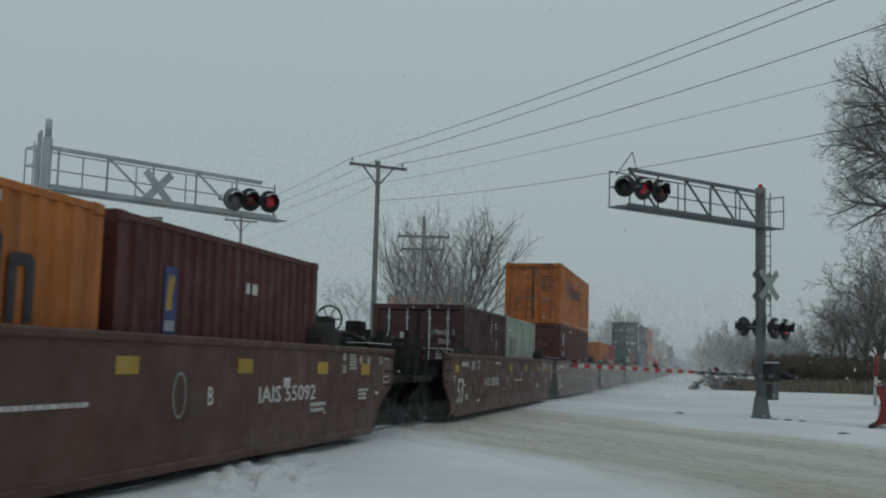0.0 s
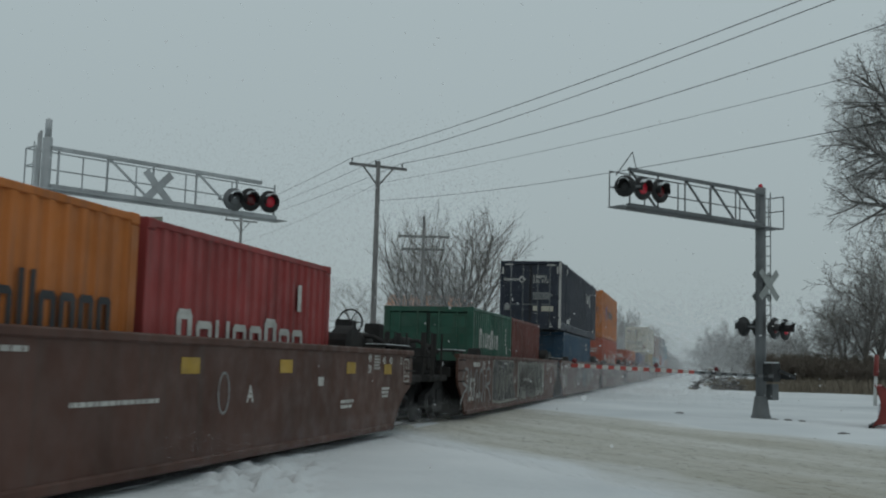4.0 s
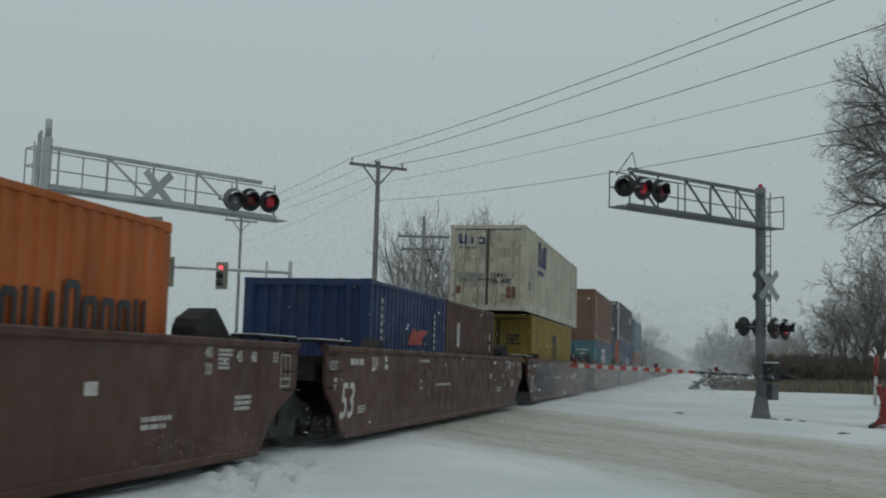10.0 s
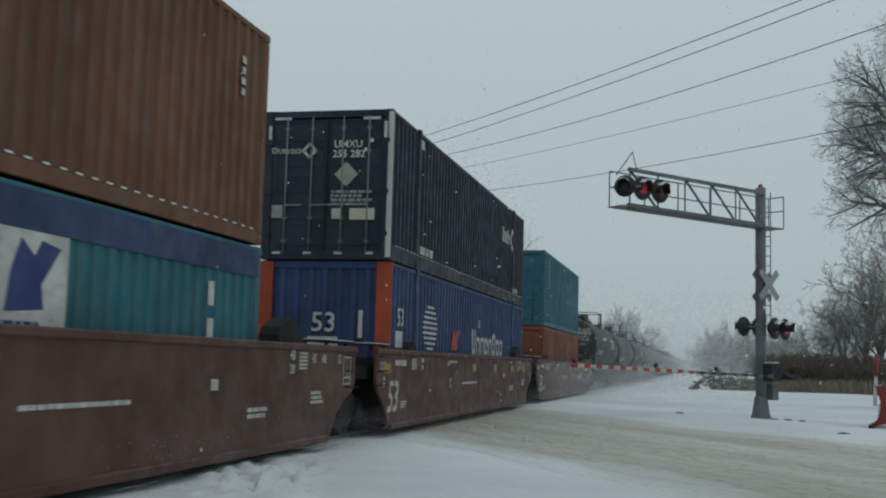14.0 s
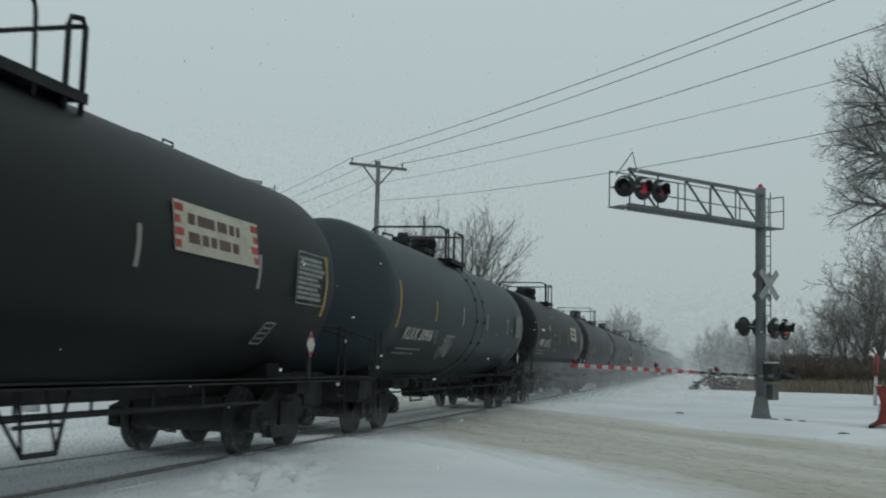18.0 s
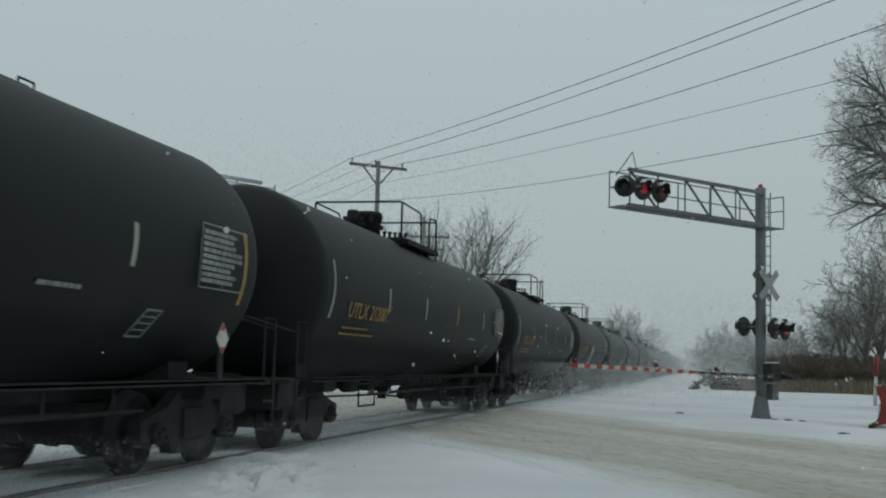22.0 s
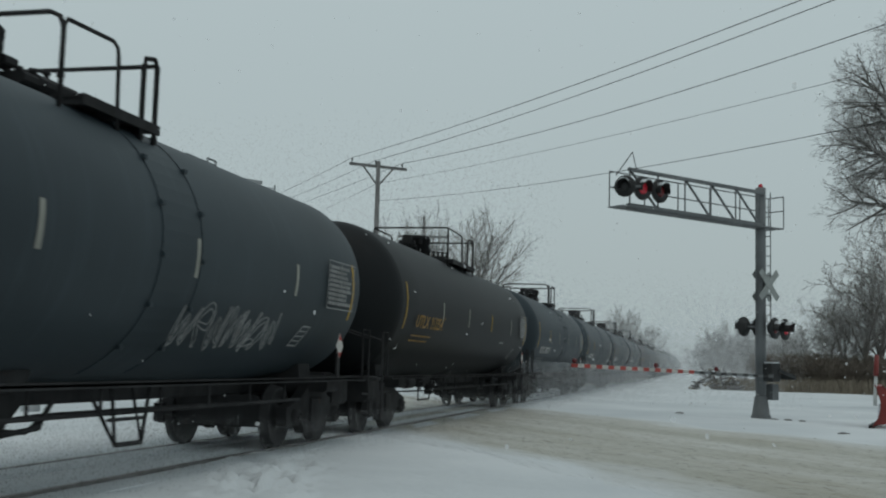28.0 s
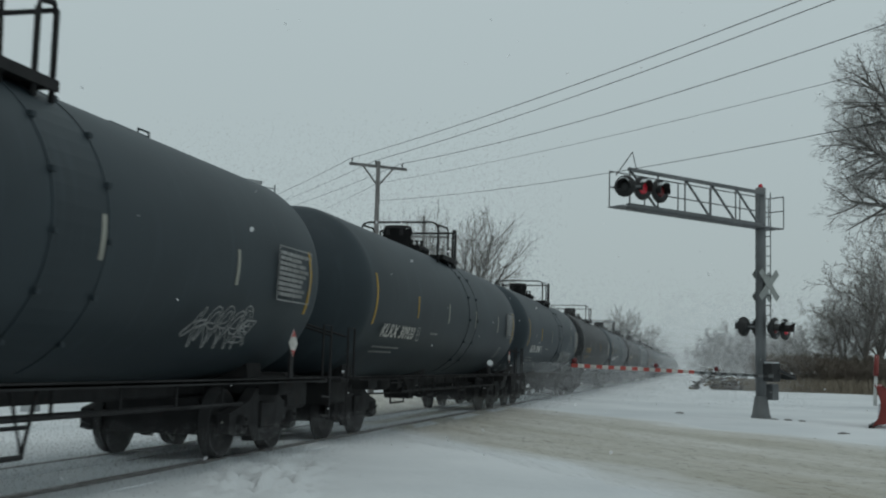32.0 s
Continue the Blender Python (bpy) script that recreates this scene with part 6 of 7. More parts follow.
# colour, make of the top fittings, marks, number, middle along the train, railing's post, sign, spray paint, how much shorter
TANKS = (("black", 1, "MWTX", "112682", 285.15, 1.27, 1, 3, 0.15), ("grey", 2, "KLRX", "30986", 304.0, 0.75, 0, 1, 0.2), ("black", 2, "MWTX", "112716", 322.7, 0.05, 1, 0, 0.05),
         ("black", 0, "UTLX", "212181", 341.51, 1.45, 0, 0, 0), ("black", 0, "UTLX", "212087", 359.87, 1.45, 0, 0, 0), ("black", 0, "UTLX", "212087", 378.1, 1.45, 0, 0, 0),
         ("black", 0, "UTLX", "204248", 396.59, 1.45, 0, 2, 0), ("black", 0, "UTLX", "212178", 415.2, 1.45, 0, 1, 0), ("grey", 1, "KLRX", "31047", 433.2, 1.42, 0, 1, 0.2),
         ("black", 0, "UTLX", "212254", 451.35, 1.45, 0, 0, 0), ("grey", 2, "KLRX", "30973", 469.45, 0.85, 0, 0, 0.2), ("grey", 1, "KLRX", "30938", 487.45, 1.42, 0, 1, 0.2),
         ("grey", 1, "KLRX", "30920", 505.4, 1.42, 0, 0, 0.2), ("grey", 1, "KLRX", "30941", 523.4, 1.42, 0, 1, 0.2))
rt = random.Random(8)
BASES = {}
mid = 0.0
for i in range(28):
    if i < len(TANKS):
        tone, style, owner, number, mid, post, sign, tag, cut = TANKS[i]
    else:
        tone, style, owner, number, cut = ("grey", 1, "KLRX", "30973", 0.2) if rt.random() < 0.65 else ("black", 0, "UTLX", "212087", 0)
        mid, post, sign, tag = mid + (18.0 if style else 18.4), 1.42, 0, 0
    key = (tone, style, post, cut)
    m = Matrix.Translation((TRACK, mid, 0))
    fresh = key not in BASES
    if fresh:
        BASES[key] = tank_base("tank_" + tone, style, post, cut)
    src = BASES[key]
    if fresh:
        car = src
        car.matrix_basis = m
        PLAIN = [o for o in src.children]
        COPY_SRC[id(src)] = PLAIN
    else:
        car = thing("tank_car", m, "", "tank car", "tank cars of the train")
        for c in COPY_SRC[id(src)]:
            k1 = c.copy()
            scene.collection.objects.link(k1)
            k1.parent = car
            for g in c.children:
                k2 = g.copy()
                scene.collection.objects.link(k2)
                k2.parent = k1
    tagged(car, ("black" if tone == "black" else "grey") + " steel tank car with "
           + ("yellow" if owner == "UTLX" else "white") + " lettering" + (", cream sign" if sign else "") + (", spray paint" if tag else "") + (" and top railing" if not tag else ""))
    tank_marks(car, owner, number, "letter_amber" if owner == "UTLX" else "letter_white", rt, sign, tag, TANK_HALF - cut)
    MOVERS.append((car, mid))


# ---------------------------------------------------------------- crossing signals
def lamp_pair(parent, base, face, lit, shares=(-1, 1), back="signal_black", size=1.0, plain=False):
    """Round flashers side by side; base is the middle, face the direction they look."""
    f = Vector(face).normalized()
    r = f.cross(Vector((0, 0, 1))).normalized()
    turn = Matrix((r, f, Vector((0, 0, 1)))).transposed().to_4x4()
    for k, sx in enumerate(shares):
        at = Matrix.Translation(Vector(base) + r * sx * 0.36) @ turn @ Matrix.Scale(size, 4)
        bk = part("lamp_background", Shape().turned([(0.02, 0.05), (0.30, 0.05), (0.305, 0.03), (0.30, 0.0), (0.18, -0.03), (0.16, -0.12), (0.10, -0.16)], (0, 0, 0), "y", 28), back, parent, at=at)
        part("lens", Shape().turned([(0.155, 0.055), (0.14, 0.075), (0.08, 0.095), (0.01, 0.10)], (0, 0, 0), "y", 24), "signal_black" if plain else "red_lamp" if lit == k else ("red_lens" if back == "signal_black" else back), bk)
        s = Shape()
        v = []
        n = 14
        for j in range(n + 1):
            a = math.pi * (-0.12 + 1.24 * j / n)
            v += [(0.175 * math.cos(a), 0.05, 0.175 * math.sin(a)), (0.185 * math.cos(a), 0.34 - 0.12 * abs(math.cos(a)), 0.185 * math.sin(a) - 0.02)]
        s.add(v, [(2 * j, 2 * j + 1, 2 * j + 3, 2 * j + 2) for j in range(n)])
        part("hood", s, "signal_black", bk)
        cap = Shape()
        v = []
        for j in range(9):
            a = math.pi * (0.22 + 0.56 * j / 8)
            e = 0.028 * math.sin(math.pi * j / 8)
            v += [((0.19 + q * e) * math.cos(a), d, (0.19 + q * e) * math.sin(a) - 0.006 * k) for k, d in enumerate((0.07, 0.27)) for q in (0.2, 1.0)]
        quads = []
        for j in range(8):
            o = 4 * j
            quads += [(o + 1, o + 3, o + 7, o + 5), (o, o + 1, o + 5, o + 4), (o + 2, o + 6, o + 7, o + 3), (o, o + 4, o + 6, o + 2)]
        cap.add(v, quads, True)
        part("snow_cap", cap, "snow", bk, "thin snow lying on the hood")
    part("lamp_arm", Shape().tube([Vector(base) - r * 0.40 - f * 0.14, Vector(base) + r * 0.40 - f * 0.14], 0.035, 8), "galvanised_dark", parent)


def crossbuck(parent, c, face, size=1.2, mat="white_paint", spin=0):
    f = Vector(face).normalized()
    r = f.cross(Vector((0, 0, 1))).normalized()
    turn = Matrix((r, f, Vector((0, 0, 1)))).transposed().to_4x4()
    for k, a in enumerate((45, -45)):
        s = Shape().box((0, 0.02 + 0.008 * k, 0), (size, 0.006, 0.22), cut=0.0)
        b = part("crossbuck_board", s, mat, parent, at=Matrix.Translation(c) @ turn @ Matrix.Rotation(radians(a + spin), 4, "Y"))
        for e in (-1, 1) if mat == "white_paint" else ():
            part("sign_writing", bars(1, 0.42, 0.13, random.Random(k + e)), "letter_dark", b, at=Matrix(((1, 0, 0, e * 0.33 - 0.21), (0, 0, 1, 0.026 + 0.008 * k), (0, 1, 0, -0.065), (0, 0, 0, 1))))


def bar_box(s, a, b, w, h):
    """A straight square bar from a to b."""
    a, b = Vector(a), Vector(b)
    d = b - a
    x = d.normalized()
    up = Vector((0, 0, 1)) if abs(x.z) < 0.95 else Vector((1, 0, 0))
    y = up.cross(x).normalized()
    z = x.cross(y)
    m = Matrix((x, y, z)).transposed()
    s.box((a + b) / 2, (d.length, w, h), m.to_4x4())


def cantilever(base, tip, low, high, mast_top, label, face, steel, lit, gate_to=None, mast_r=0.16):
    """A signal bridge arm over the road: mast, truss with walkway, flashers, crossbucks, gate."""
    base, tip = Vector(base), Vector(tip)
    arm = (tip - base)
    arm.z = 0
    L = arm.length
    u = arm.normalized()
    n = Vector((-u.y, u.x, 0))
    if n.dot(Vector(face)) < 0:
        n = -n
    t = thing("crossing_signal", Matrix.Translation(base), label, "crossing signal", "cantilever crossing signals")
    H = mast_top
    part("mast", Shape().turned([(mast_r, 0.3), (mast_r, H), (mast_r * 0.9, H + 0.03), (0.02, H + 0.05)], (0, 0, 0), "z", 20), steel, t)
    s = Shape().turned([(mast_r * 1.9, -0.25), (mast_r * 1.9, 0.0), (mast_r * 1.7, 0.04), (mast_r * 1.18, 0.6), (mast_r, 0.62)], (0, 0, 0), "z", 8)
    part("base", s, steel, t)
    w = 0.30
    # chords
    for k, (sg, z, r) in enumerate(((1, high, 0.055), (-1, high, 0.05), (1, low, 0.085 if gate_to else 0.105), (-1, low, 0.06))):
        if k == 1:
            continue
        s = Shape()
        bar_box(s, u * 0.05 + n * sg * w / 2 + Vector((0, 0, z)), u * (L - (0.0 if gate_to or z < high else 0.55)) + n * sg * w / 2 + Vector((0, 0, z)), r * 1.8, r * 1.8)
        part("chord", s, steel, t)
    # floor grating, posts, diagonals, handrail
    s = Shape()
    bar_box(s, -u * 0.75 + Vector((0, 0, low - 0.03)), u * (L + 0.35) + Vector((0, 0, low - 0.03)), 0.62, 0.03)
    part("walkway", s, steel, t)
    k = 5
    for i in range(k + 1):
        a = 0.25 + (L - 0.3) * i / k
        s = Shape()
        bar_box(s, u * a + n * w / 2 + Vector((0, 0, low)), u * a + n * w / 2 + Vector((0, 0, high)), 0.045, 0.045)
        part("post", s, steel, t)
        if i < k and i % 2 == (0 if gate_to else 1) or i == 1:
            b = 0.25 + (L - 0.3) * (i + 1) / k
            s = Shape()
            bar_box(s, u * a + n * w / 2 + Vector((0, 0, high if not gate_to else low)), u * b + n * w / 2 + Vector((0, 0, low if not gate_to else high)), 0.05, 0.05)
            part("diagonal", s, steel, t)
    s = Shape()
    back = 0.8 if gate_to else 0.42
    for z in (low + 0.55, low + 1.0):
        s.tube([n * -w + u * (L + 0.3) + Vector((0, 0, z)), n * -w - u * back + Vector((0, 0, z)), n * w * 0.9 - u * back + Vector((0, 0, z))], 0.02, 5)
    for i in range(6):
        a = -back + (L + back + 0.3) * i / 5
        s.tube([n * -w + u * a + Vector((0, 0, low)), n * -w + u * a + Vector((0, 0, low + 1.0))], 0.02, 5)
    s.tube([n * w * 0.9 - u * back + Vector((0, 0, low)), n * w * 0.9 - u * back + Vector((0, 0, low + 1.0))], 0.02, 5)
    part("handrail", s, steel, t)
    # climbing ladder
    s = Shape()
    lx = -u * (mast_r + 0.16)
    for e in (-0.13, 0.13):
        s.tube([lx + n * e + Vector((0, 0, 2.4)), lx + n * e + Vector((0, 0, H - 0.1))], 0.018, 5)
    for i in range(int((H - 2.6) / 0.31)):
        s.tube([lx - n * 0.13 + Vector((0, 0, 2.5 + 0.31 * i)), lx + n * 0.13 + Vector((0, 0, 2.5 + 0.31 * i))], 0.014, 5)
    part("ladder", s, steel, t)
    # flashers at the tip, both ways, and on the mast
    zl = (low + high) / 2
    if gate_to is not None:
        lamp_pair(t, u * (L - 0.72) + n * 0.30 + Vector((0, 0, zl)), n, lit, (-1, 1), "signal_black", 1.12)
        lamp_pair(t, u * (L + 0.22) + n * 0.24 + Vector((0, 0, zl)), n + u * 1.8, -1, (0.0,), "signal_black", 1.0, True)
        crossbuck(t, n * (mast_r + 0.06) - u * 0.1 + Vector((0, 0, 4.05)), n, 1.2, "board_grey")
        crossbuck(t, -n * (mast_r + 0.08) - u * 0.42 + Vector((0, 0, 4.05)), -n, 1.2, "board_grey")
        part("antenna", Shape().tube([u * (L - 0.5) + Vector((0, 0, high)), u * (L - 0.3) + Vector((0, 0, high + 0.55)), u * (L + 0.35) + Vector((0, 0, high - 0.2))], 0.018, 5), steel, t)
    else:
        lamp_pair(t, u * (L - 1.55) + n * 0.2 + Vector((0, 0, zl - 0.12)), n - u * 0.15, -1, (0.0,), "galvanised_dark", 1.1)
        lamp_pair(t, u * (L - 1.04) + n * 0.28 + Vector((0, 0, zl - 0.07)), n - u * 0.15, -1, (0.0,), "signal_black", 1.12)
        lamp_pair(t, u * (L - 0.28) + n * 0.2 + Vector((0, 0, zl - 0.03)), n - u * 0.15, 0, (0.0,), "signal_black", 1.1)
        crossbuck(t, u * (L * 0.435) + n * (w / 2 + 0.05) + Vector((0, 0, zl - 0.10)), n, 1.15, "galvanised")
        crossbuck(t, -n * (mast_r + 0.06) - u * 0.05 + Vector((0, 0, 4.45)), -n, 1.2, "galvanised")
        for e, top in ((0.40, H + 0.20), (0.29, H + 0.24)):
            part("conduit", Shape().tube([-u * 0.05 - n * e + Vector((0, 0, 0.2)), -u * 0.05 - n * e + Vector((0, 0, top))], 0.035, 8), steel, t)
        part("mast_extension", Shape().turned([(0.085, H), (0.085, H + 0.5), (0.02, H + 0.53)], (0, 0, 0), "z", 14), steel, t)
    lamp_pair(t, n * 0.34 - u * (0.46 if gate_to else 0.1) + Vector((0, 0, 2.70)), n - u * 0.2, 1 - lit, size=1.1)
    lamp_pair(t, -n * 0.34 + Vector((0, 0, 2.75)), -n, -1)
    part("top_lamp", Shape().turned([(0.07, 0), (0.07, 0.07), (0.04, 0.11), (0.01, 0.12)], (0, 0, H + 0.04), "z", 14), "red_lamp" if gate_to else steel, t)
    if gate_to is not None:
        spin = Matrix.Rotation(math.atan2(u.y, u.x), 4, "Z")
        part("gate_machine", Shape().box(n * 0.30 - u * 0.12 + Vector((0, 0, 1.35)), (0.40, 0.36, 0.56), spin, cut=0.05), "signal_black", t)
        part("snow_cap", Shape().box(n * 0.30 - u * 0.12 + Vector((0, 0, 1.645)), (0.34, 0.32, 0.04), spin, cut=0.016), "snow", t, "thin snow on the gate machine")
        s = Shape()
        for k in (-1, 1):
            bar_box(s, n * (0.30 + 0.22 * k) - u * 0.2 + Vector((0, 0, 1.42)), n * (0.30 + 0.22 * k) - u * 0.95 + Vector((0, 0, 1.22)), 0.03, 0.10)
        bar_box(s, n * 0.06 - u * 0.95 + Vector((0, 0, 1.22)), n * 0.54 - u * 0.95 + Vector((0, 0, 1.22)), 0.10, 0.16)
        part("counterweight", s, "signal_black", t)
        s = Shape().box(n * 0.1 - u * 0.42 + Vector((0, 0, 0.75)), (0.3, 0.26, 0.5), Matrix.Rotation(math.atan2(u.y, u.x), 4, "Z"), cut=0.02)
        part("junction_box", s, "galvanised_dark", t)
        g = Vector(gate_to) - base
        p = n * 0.72 + Vector((0, 0, 1.22))
        gd = (g - p)
        GL = gd.length
        gd = gd.normalized()
        s = Shape()
        bar_box(s, n * 0.52 + u * 0.1 + Vector((0, 0, 1.25)), p + gd * 0.5, 0.06, 0.11)
        part("gate_hinge", s, "signal_black", t)
        # the first 15 pieces are thinner and dark, the rest white and red
        pieces = 36
        for i in range(pieces):
            a, b = 0.3 + (GL - 0.3) * i / pieces, 0.3 + (GL - 0.3) * (i + 1) / pieces
            s = Shape()
            bar_box(s, p + gd * a, p + gd * b, 0.04, 0.10 if i > 14 else 0.075)
            part("gate_stripe", s, ("letter_red" if i % 2 else "letter_white") if i > 14 else ("signal_black" if i % 2 else "galvanised_dark"), t, "stripe of the gate arm, dark near the hinge, white and red beyond")
        for a in (GL * 0.33, GL * 0.62, GL - 0.1):
            part("gate_lamp", Shape().turned([(0.05, -0.08), (0.07, -0.06), (0.07, 0.06), (0.05, 0.08)], p + gd * a + Vector((0, 0, 0.13)), "y", 12), "red_lens", t)
    return t


cantilever((1.87, 35.6, 0), (-2.05, 31.0, 0), 5.88, 6.92, 7.08, "grey steel cantilever crossing signal with red flashers and lowered striped gate", (0.77, -0.64, 0), "galvanised_dark", 1, gate_to=(-3.4, 30.4, 1.40))
cantilever((-16.25, 24.75, 0), (-12.55, 30.9, 0), 5.52, 6.55, 6.8, "light grey steel cantilever crossing signal with red flashers beyond the track", (0.77, -0.64, 0), "galvanised", 0, mast_r=0.125)


# ---------------------------------------------------------------- poles and wires
ARM_DIR = Vector((0.768, 0.64, 0))


def utility_pole(x, y, h, arms, label, arm_dir=ARM_DIR, brace=True, r=0.14):
    t = thing("utility_pole", Matrix.Translation((x, y, 0)), label, "utility pole", "utility poles")
    part("pole", Shape().turned([(r, -0.4), (r * 0.95, 1.0), (r * 0.66, h), (0.03, h + 0.01)], (0, 0, 0), "z", 14), "pole_wood", t)
    for z, half in arms:
        s = Shape()
        bar_box(s, -arm_dir * half + Vector((0, 0, z)), arm_dir * half + Vector((0, 0, z)), 0.10, 0.12)
        part("crossarm", s, "pole_wood", t)
        if brace:
            for e in (-1, 1):
                s = Shape()
                bar_box(s, arm_dir * half * 0.52 * e + Vector((0, 0, z - 0.05)), Vector((0, 0, z - 0.85)), 0.06, 0.06)
                part("brace", s, "pole_wood", t)
        k = (-0.92, -0.1, 0.85) if brace else (-0.95, -0.6, -0.3, 0.3, 0.6, 0.95)
        for e in k:
            p = arm_dir * half * e + Vector((0, 0, z + 0.06))
            part("insulator", Shape().turned([(0.02, 0), (0.02, 0.08), (0.05, 0.09), (0.035, 0.13), (0.05, 0.15), (0.02, 0.19)], p, "z", 8), "galvanised_dark", t)
    return t


PA, PB, PC = Vector((-13.35, 44.55, 0)), Vector((-32.4, 74.0, 0)), Vector((12.6, 13.4, 0))
utility_pole(PA.x, PA.y, 9.85, [(9.62, 1.32)], "grey weathered wooden utility pole with a braced crossarm")
utility_pole(PB.x, PB.y, 11.45, [(11.2, 1.2)], "grey wooden utility pole with a braced crossarm, far across the street")
utility_pole(PC.x, PC.y, 9.85, [(9.62, 1.32)], "grey weathered wooden utility pole beside the road")
utility_pole(-14.6, 57.7, 9.25, [(8.15, 1.42), (7.45, 1.2)], "old wooden railway line pole with two crossarms", Vector((0.97, 0.22, 0)), False, 0.12)


def wire(a, b, sag, r=0.0115):
    pts = []
    for k in range(25):
        q = k / 24
        p = Vector(a).lerp(Vector(b), q)
        p.z -= sag * 4 * q * (1 - q)
        pts.append(p)
    ob = new("overhead_wire", Shape().tube(pts, r, 5, caps=False).mesh("overhead_wire", "wire"))
    return tagged(ob, "thin dark overhead wire strung between utility poles", "wire", "overhead wires")


for e, ec in ((-0.92, -0.62), (-0.1, -0.38), (0.85, 0.85)):
    q, qc = ARM_DIR * 1.32 * e, ARM_DIR * 1.32 * ec
    low = 0.12 if e > 0 else 0.0
    wire(PA + q + Vector((0, 0, 9.87)), PC + qc + Vector((0, 0, 9.87 - low)), 0.45 + 2.2 * low)
    wire(PB + q * 0.9 + Vector((0, 0, 11.45)), PA + q + Vector((0, 0, 9.87)), 0.12, 0.010)
wire(PA + Vector((0, 0, 8.9)), PC + Vector((0, 0, 7.7)), 0.4, 0.0065)
wire(PA + Vector((0.1, 0, 8.15)), PC + Vector((0, 0, 6.7)), 0.62, 0.0085)
wire(PB + Vector((0, 0, 9.6)), PA + Vector((0, 0, 8.9)), 0.2, 0.006)


# ---------------------------------------------------------------- street signals beyond the track
def traffic_head(parent, c, lit, h=1.07, away=False):
    s = Shape().box(c, (0.36, 0.22, h), cut=0.03)
    hd = part("signal_head", s, "signal_tan", parent)
    part("backplate", Shape().box(Vector(c) + Vector((0, 0.06, 0)), (0.62, 0.02, h + 0.24), cut=0.006), "signal_tan", hd)
    sy = -1 if not away else 1
    for k in range(3):
        p = Vector(c) + Vector((0, sy * 0.12, h / 3 * (1 - k)))
        part("lens", Shape().turned([(0.105, 0.0), (0.10, sy * 0.03), (0.02, sy * 0.05)], p, "y", 16), "red_signal" if (lit and k == 0) else "signal_black", hd)
        s = Shape().turned([(0.15, 0.0), (0.15, sy * 0.18)], p, "y", 14)
        part("visor", s, "signal_black", hd) if not (lit and k == 0) else None


def signal_arm(a, b, pole_at, heads, label):
    """A street signal arm from a to b on a pole; heads as (share of the arm, drop, lit)."""
    a, b = Vector(a), Vector(b)
    px = Vector((pole_at[0], pole_at[1], 0))
    t = thing("traffic_signal", Matrix.Translation(px), label, "traffic signal", "street traffic signals")
    part("pole", Shape().turned([(0.15, -0.2), (0.11, a.z + 0.6), (0.02, a.z + 0.65)], (0, 0, 0), "z", 12), "galvanised", t)
    part("arm", Shape().tube([a - px, b - px], [0.09, 0.05], 8), "galvanised", t)
    for q, drop, lit in heads:
        c = a.lerp(b, q) - px + Vector((0, -0.12, -drop))
        traffic_head(t, c, lit, away=not lit)
    return t


signal_arm((-27.0, 32.5, 5.95), (-18.1, 34.7, 5.68), (-27.0, 32.5), ((0.63, 0.30, False), (0.97, 0.22, False)), "grey street signal arm with two traffic lights seen from behind")
t2 = signal_arm((-21.7, 56.4, 6.0), (-22.95, 40.4, 4.98), (-21.7, 56.4), ((0.465, 0.30, True), (0.765, 0.22, False), (0.972, 0.24, True)), "grey street signal arm with red lights beyond the track")
part("street_sign", Shape().box(Vector((-22.75, 42.2, 5.02)) - Vector((-21.7, 56.4, 0)), (0.55, 0.03, 0.6), cut=0.006), "graffiti_grey", t2)
for x, y, h in ((-27.9, 47.5, 5.9), (-23.0, 56.2, 6.6)):
    p = new("lamp_post", Shape().turned([(0.09, -0.3), (0.06, h), (0.02, h + 0.02)], (0, 0, 0), "z", 10).mesh("lamp_post", "galvanised"))
    p.matrix_basis = Matrix.Translation((x, y, 0))
    tagged(p, "slim grey steel street post", "post")


# ---------------------------------------------------------------- building, plow
def small_building():
    t = thing("building", Matrix.Translation((-22.1, 91.0, 0)), "low pale building with a shallow orange roof", "building")
    part("wall", Shape().box((0, 0, 2.8), (5.2, 8, 6.2)), "wall_paint", t)
    s = Shape().plate([(-2.9, 5.9), (2.9, 5.9), (2.55, 6.75), (-2.5, 6.75)], 8.6, lambda a, b, c: (a, c - 4.3, b))
    part("roof", s, "roof_orange", t)
    for x in (-1.4, 1.2):
        w = part("window", Shape().box((x, -4.02, 2.6), (1.2, 0.06, 1.2)), "signal_black", t)
        part("window_frame", Shape().box((x, -4.05, 1.96), (1.36, 0.08, 0.08)).box((x, -4.05, 3.24), (1.36, 0.08, 0.08)), "white_paint", w)


small_building()


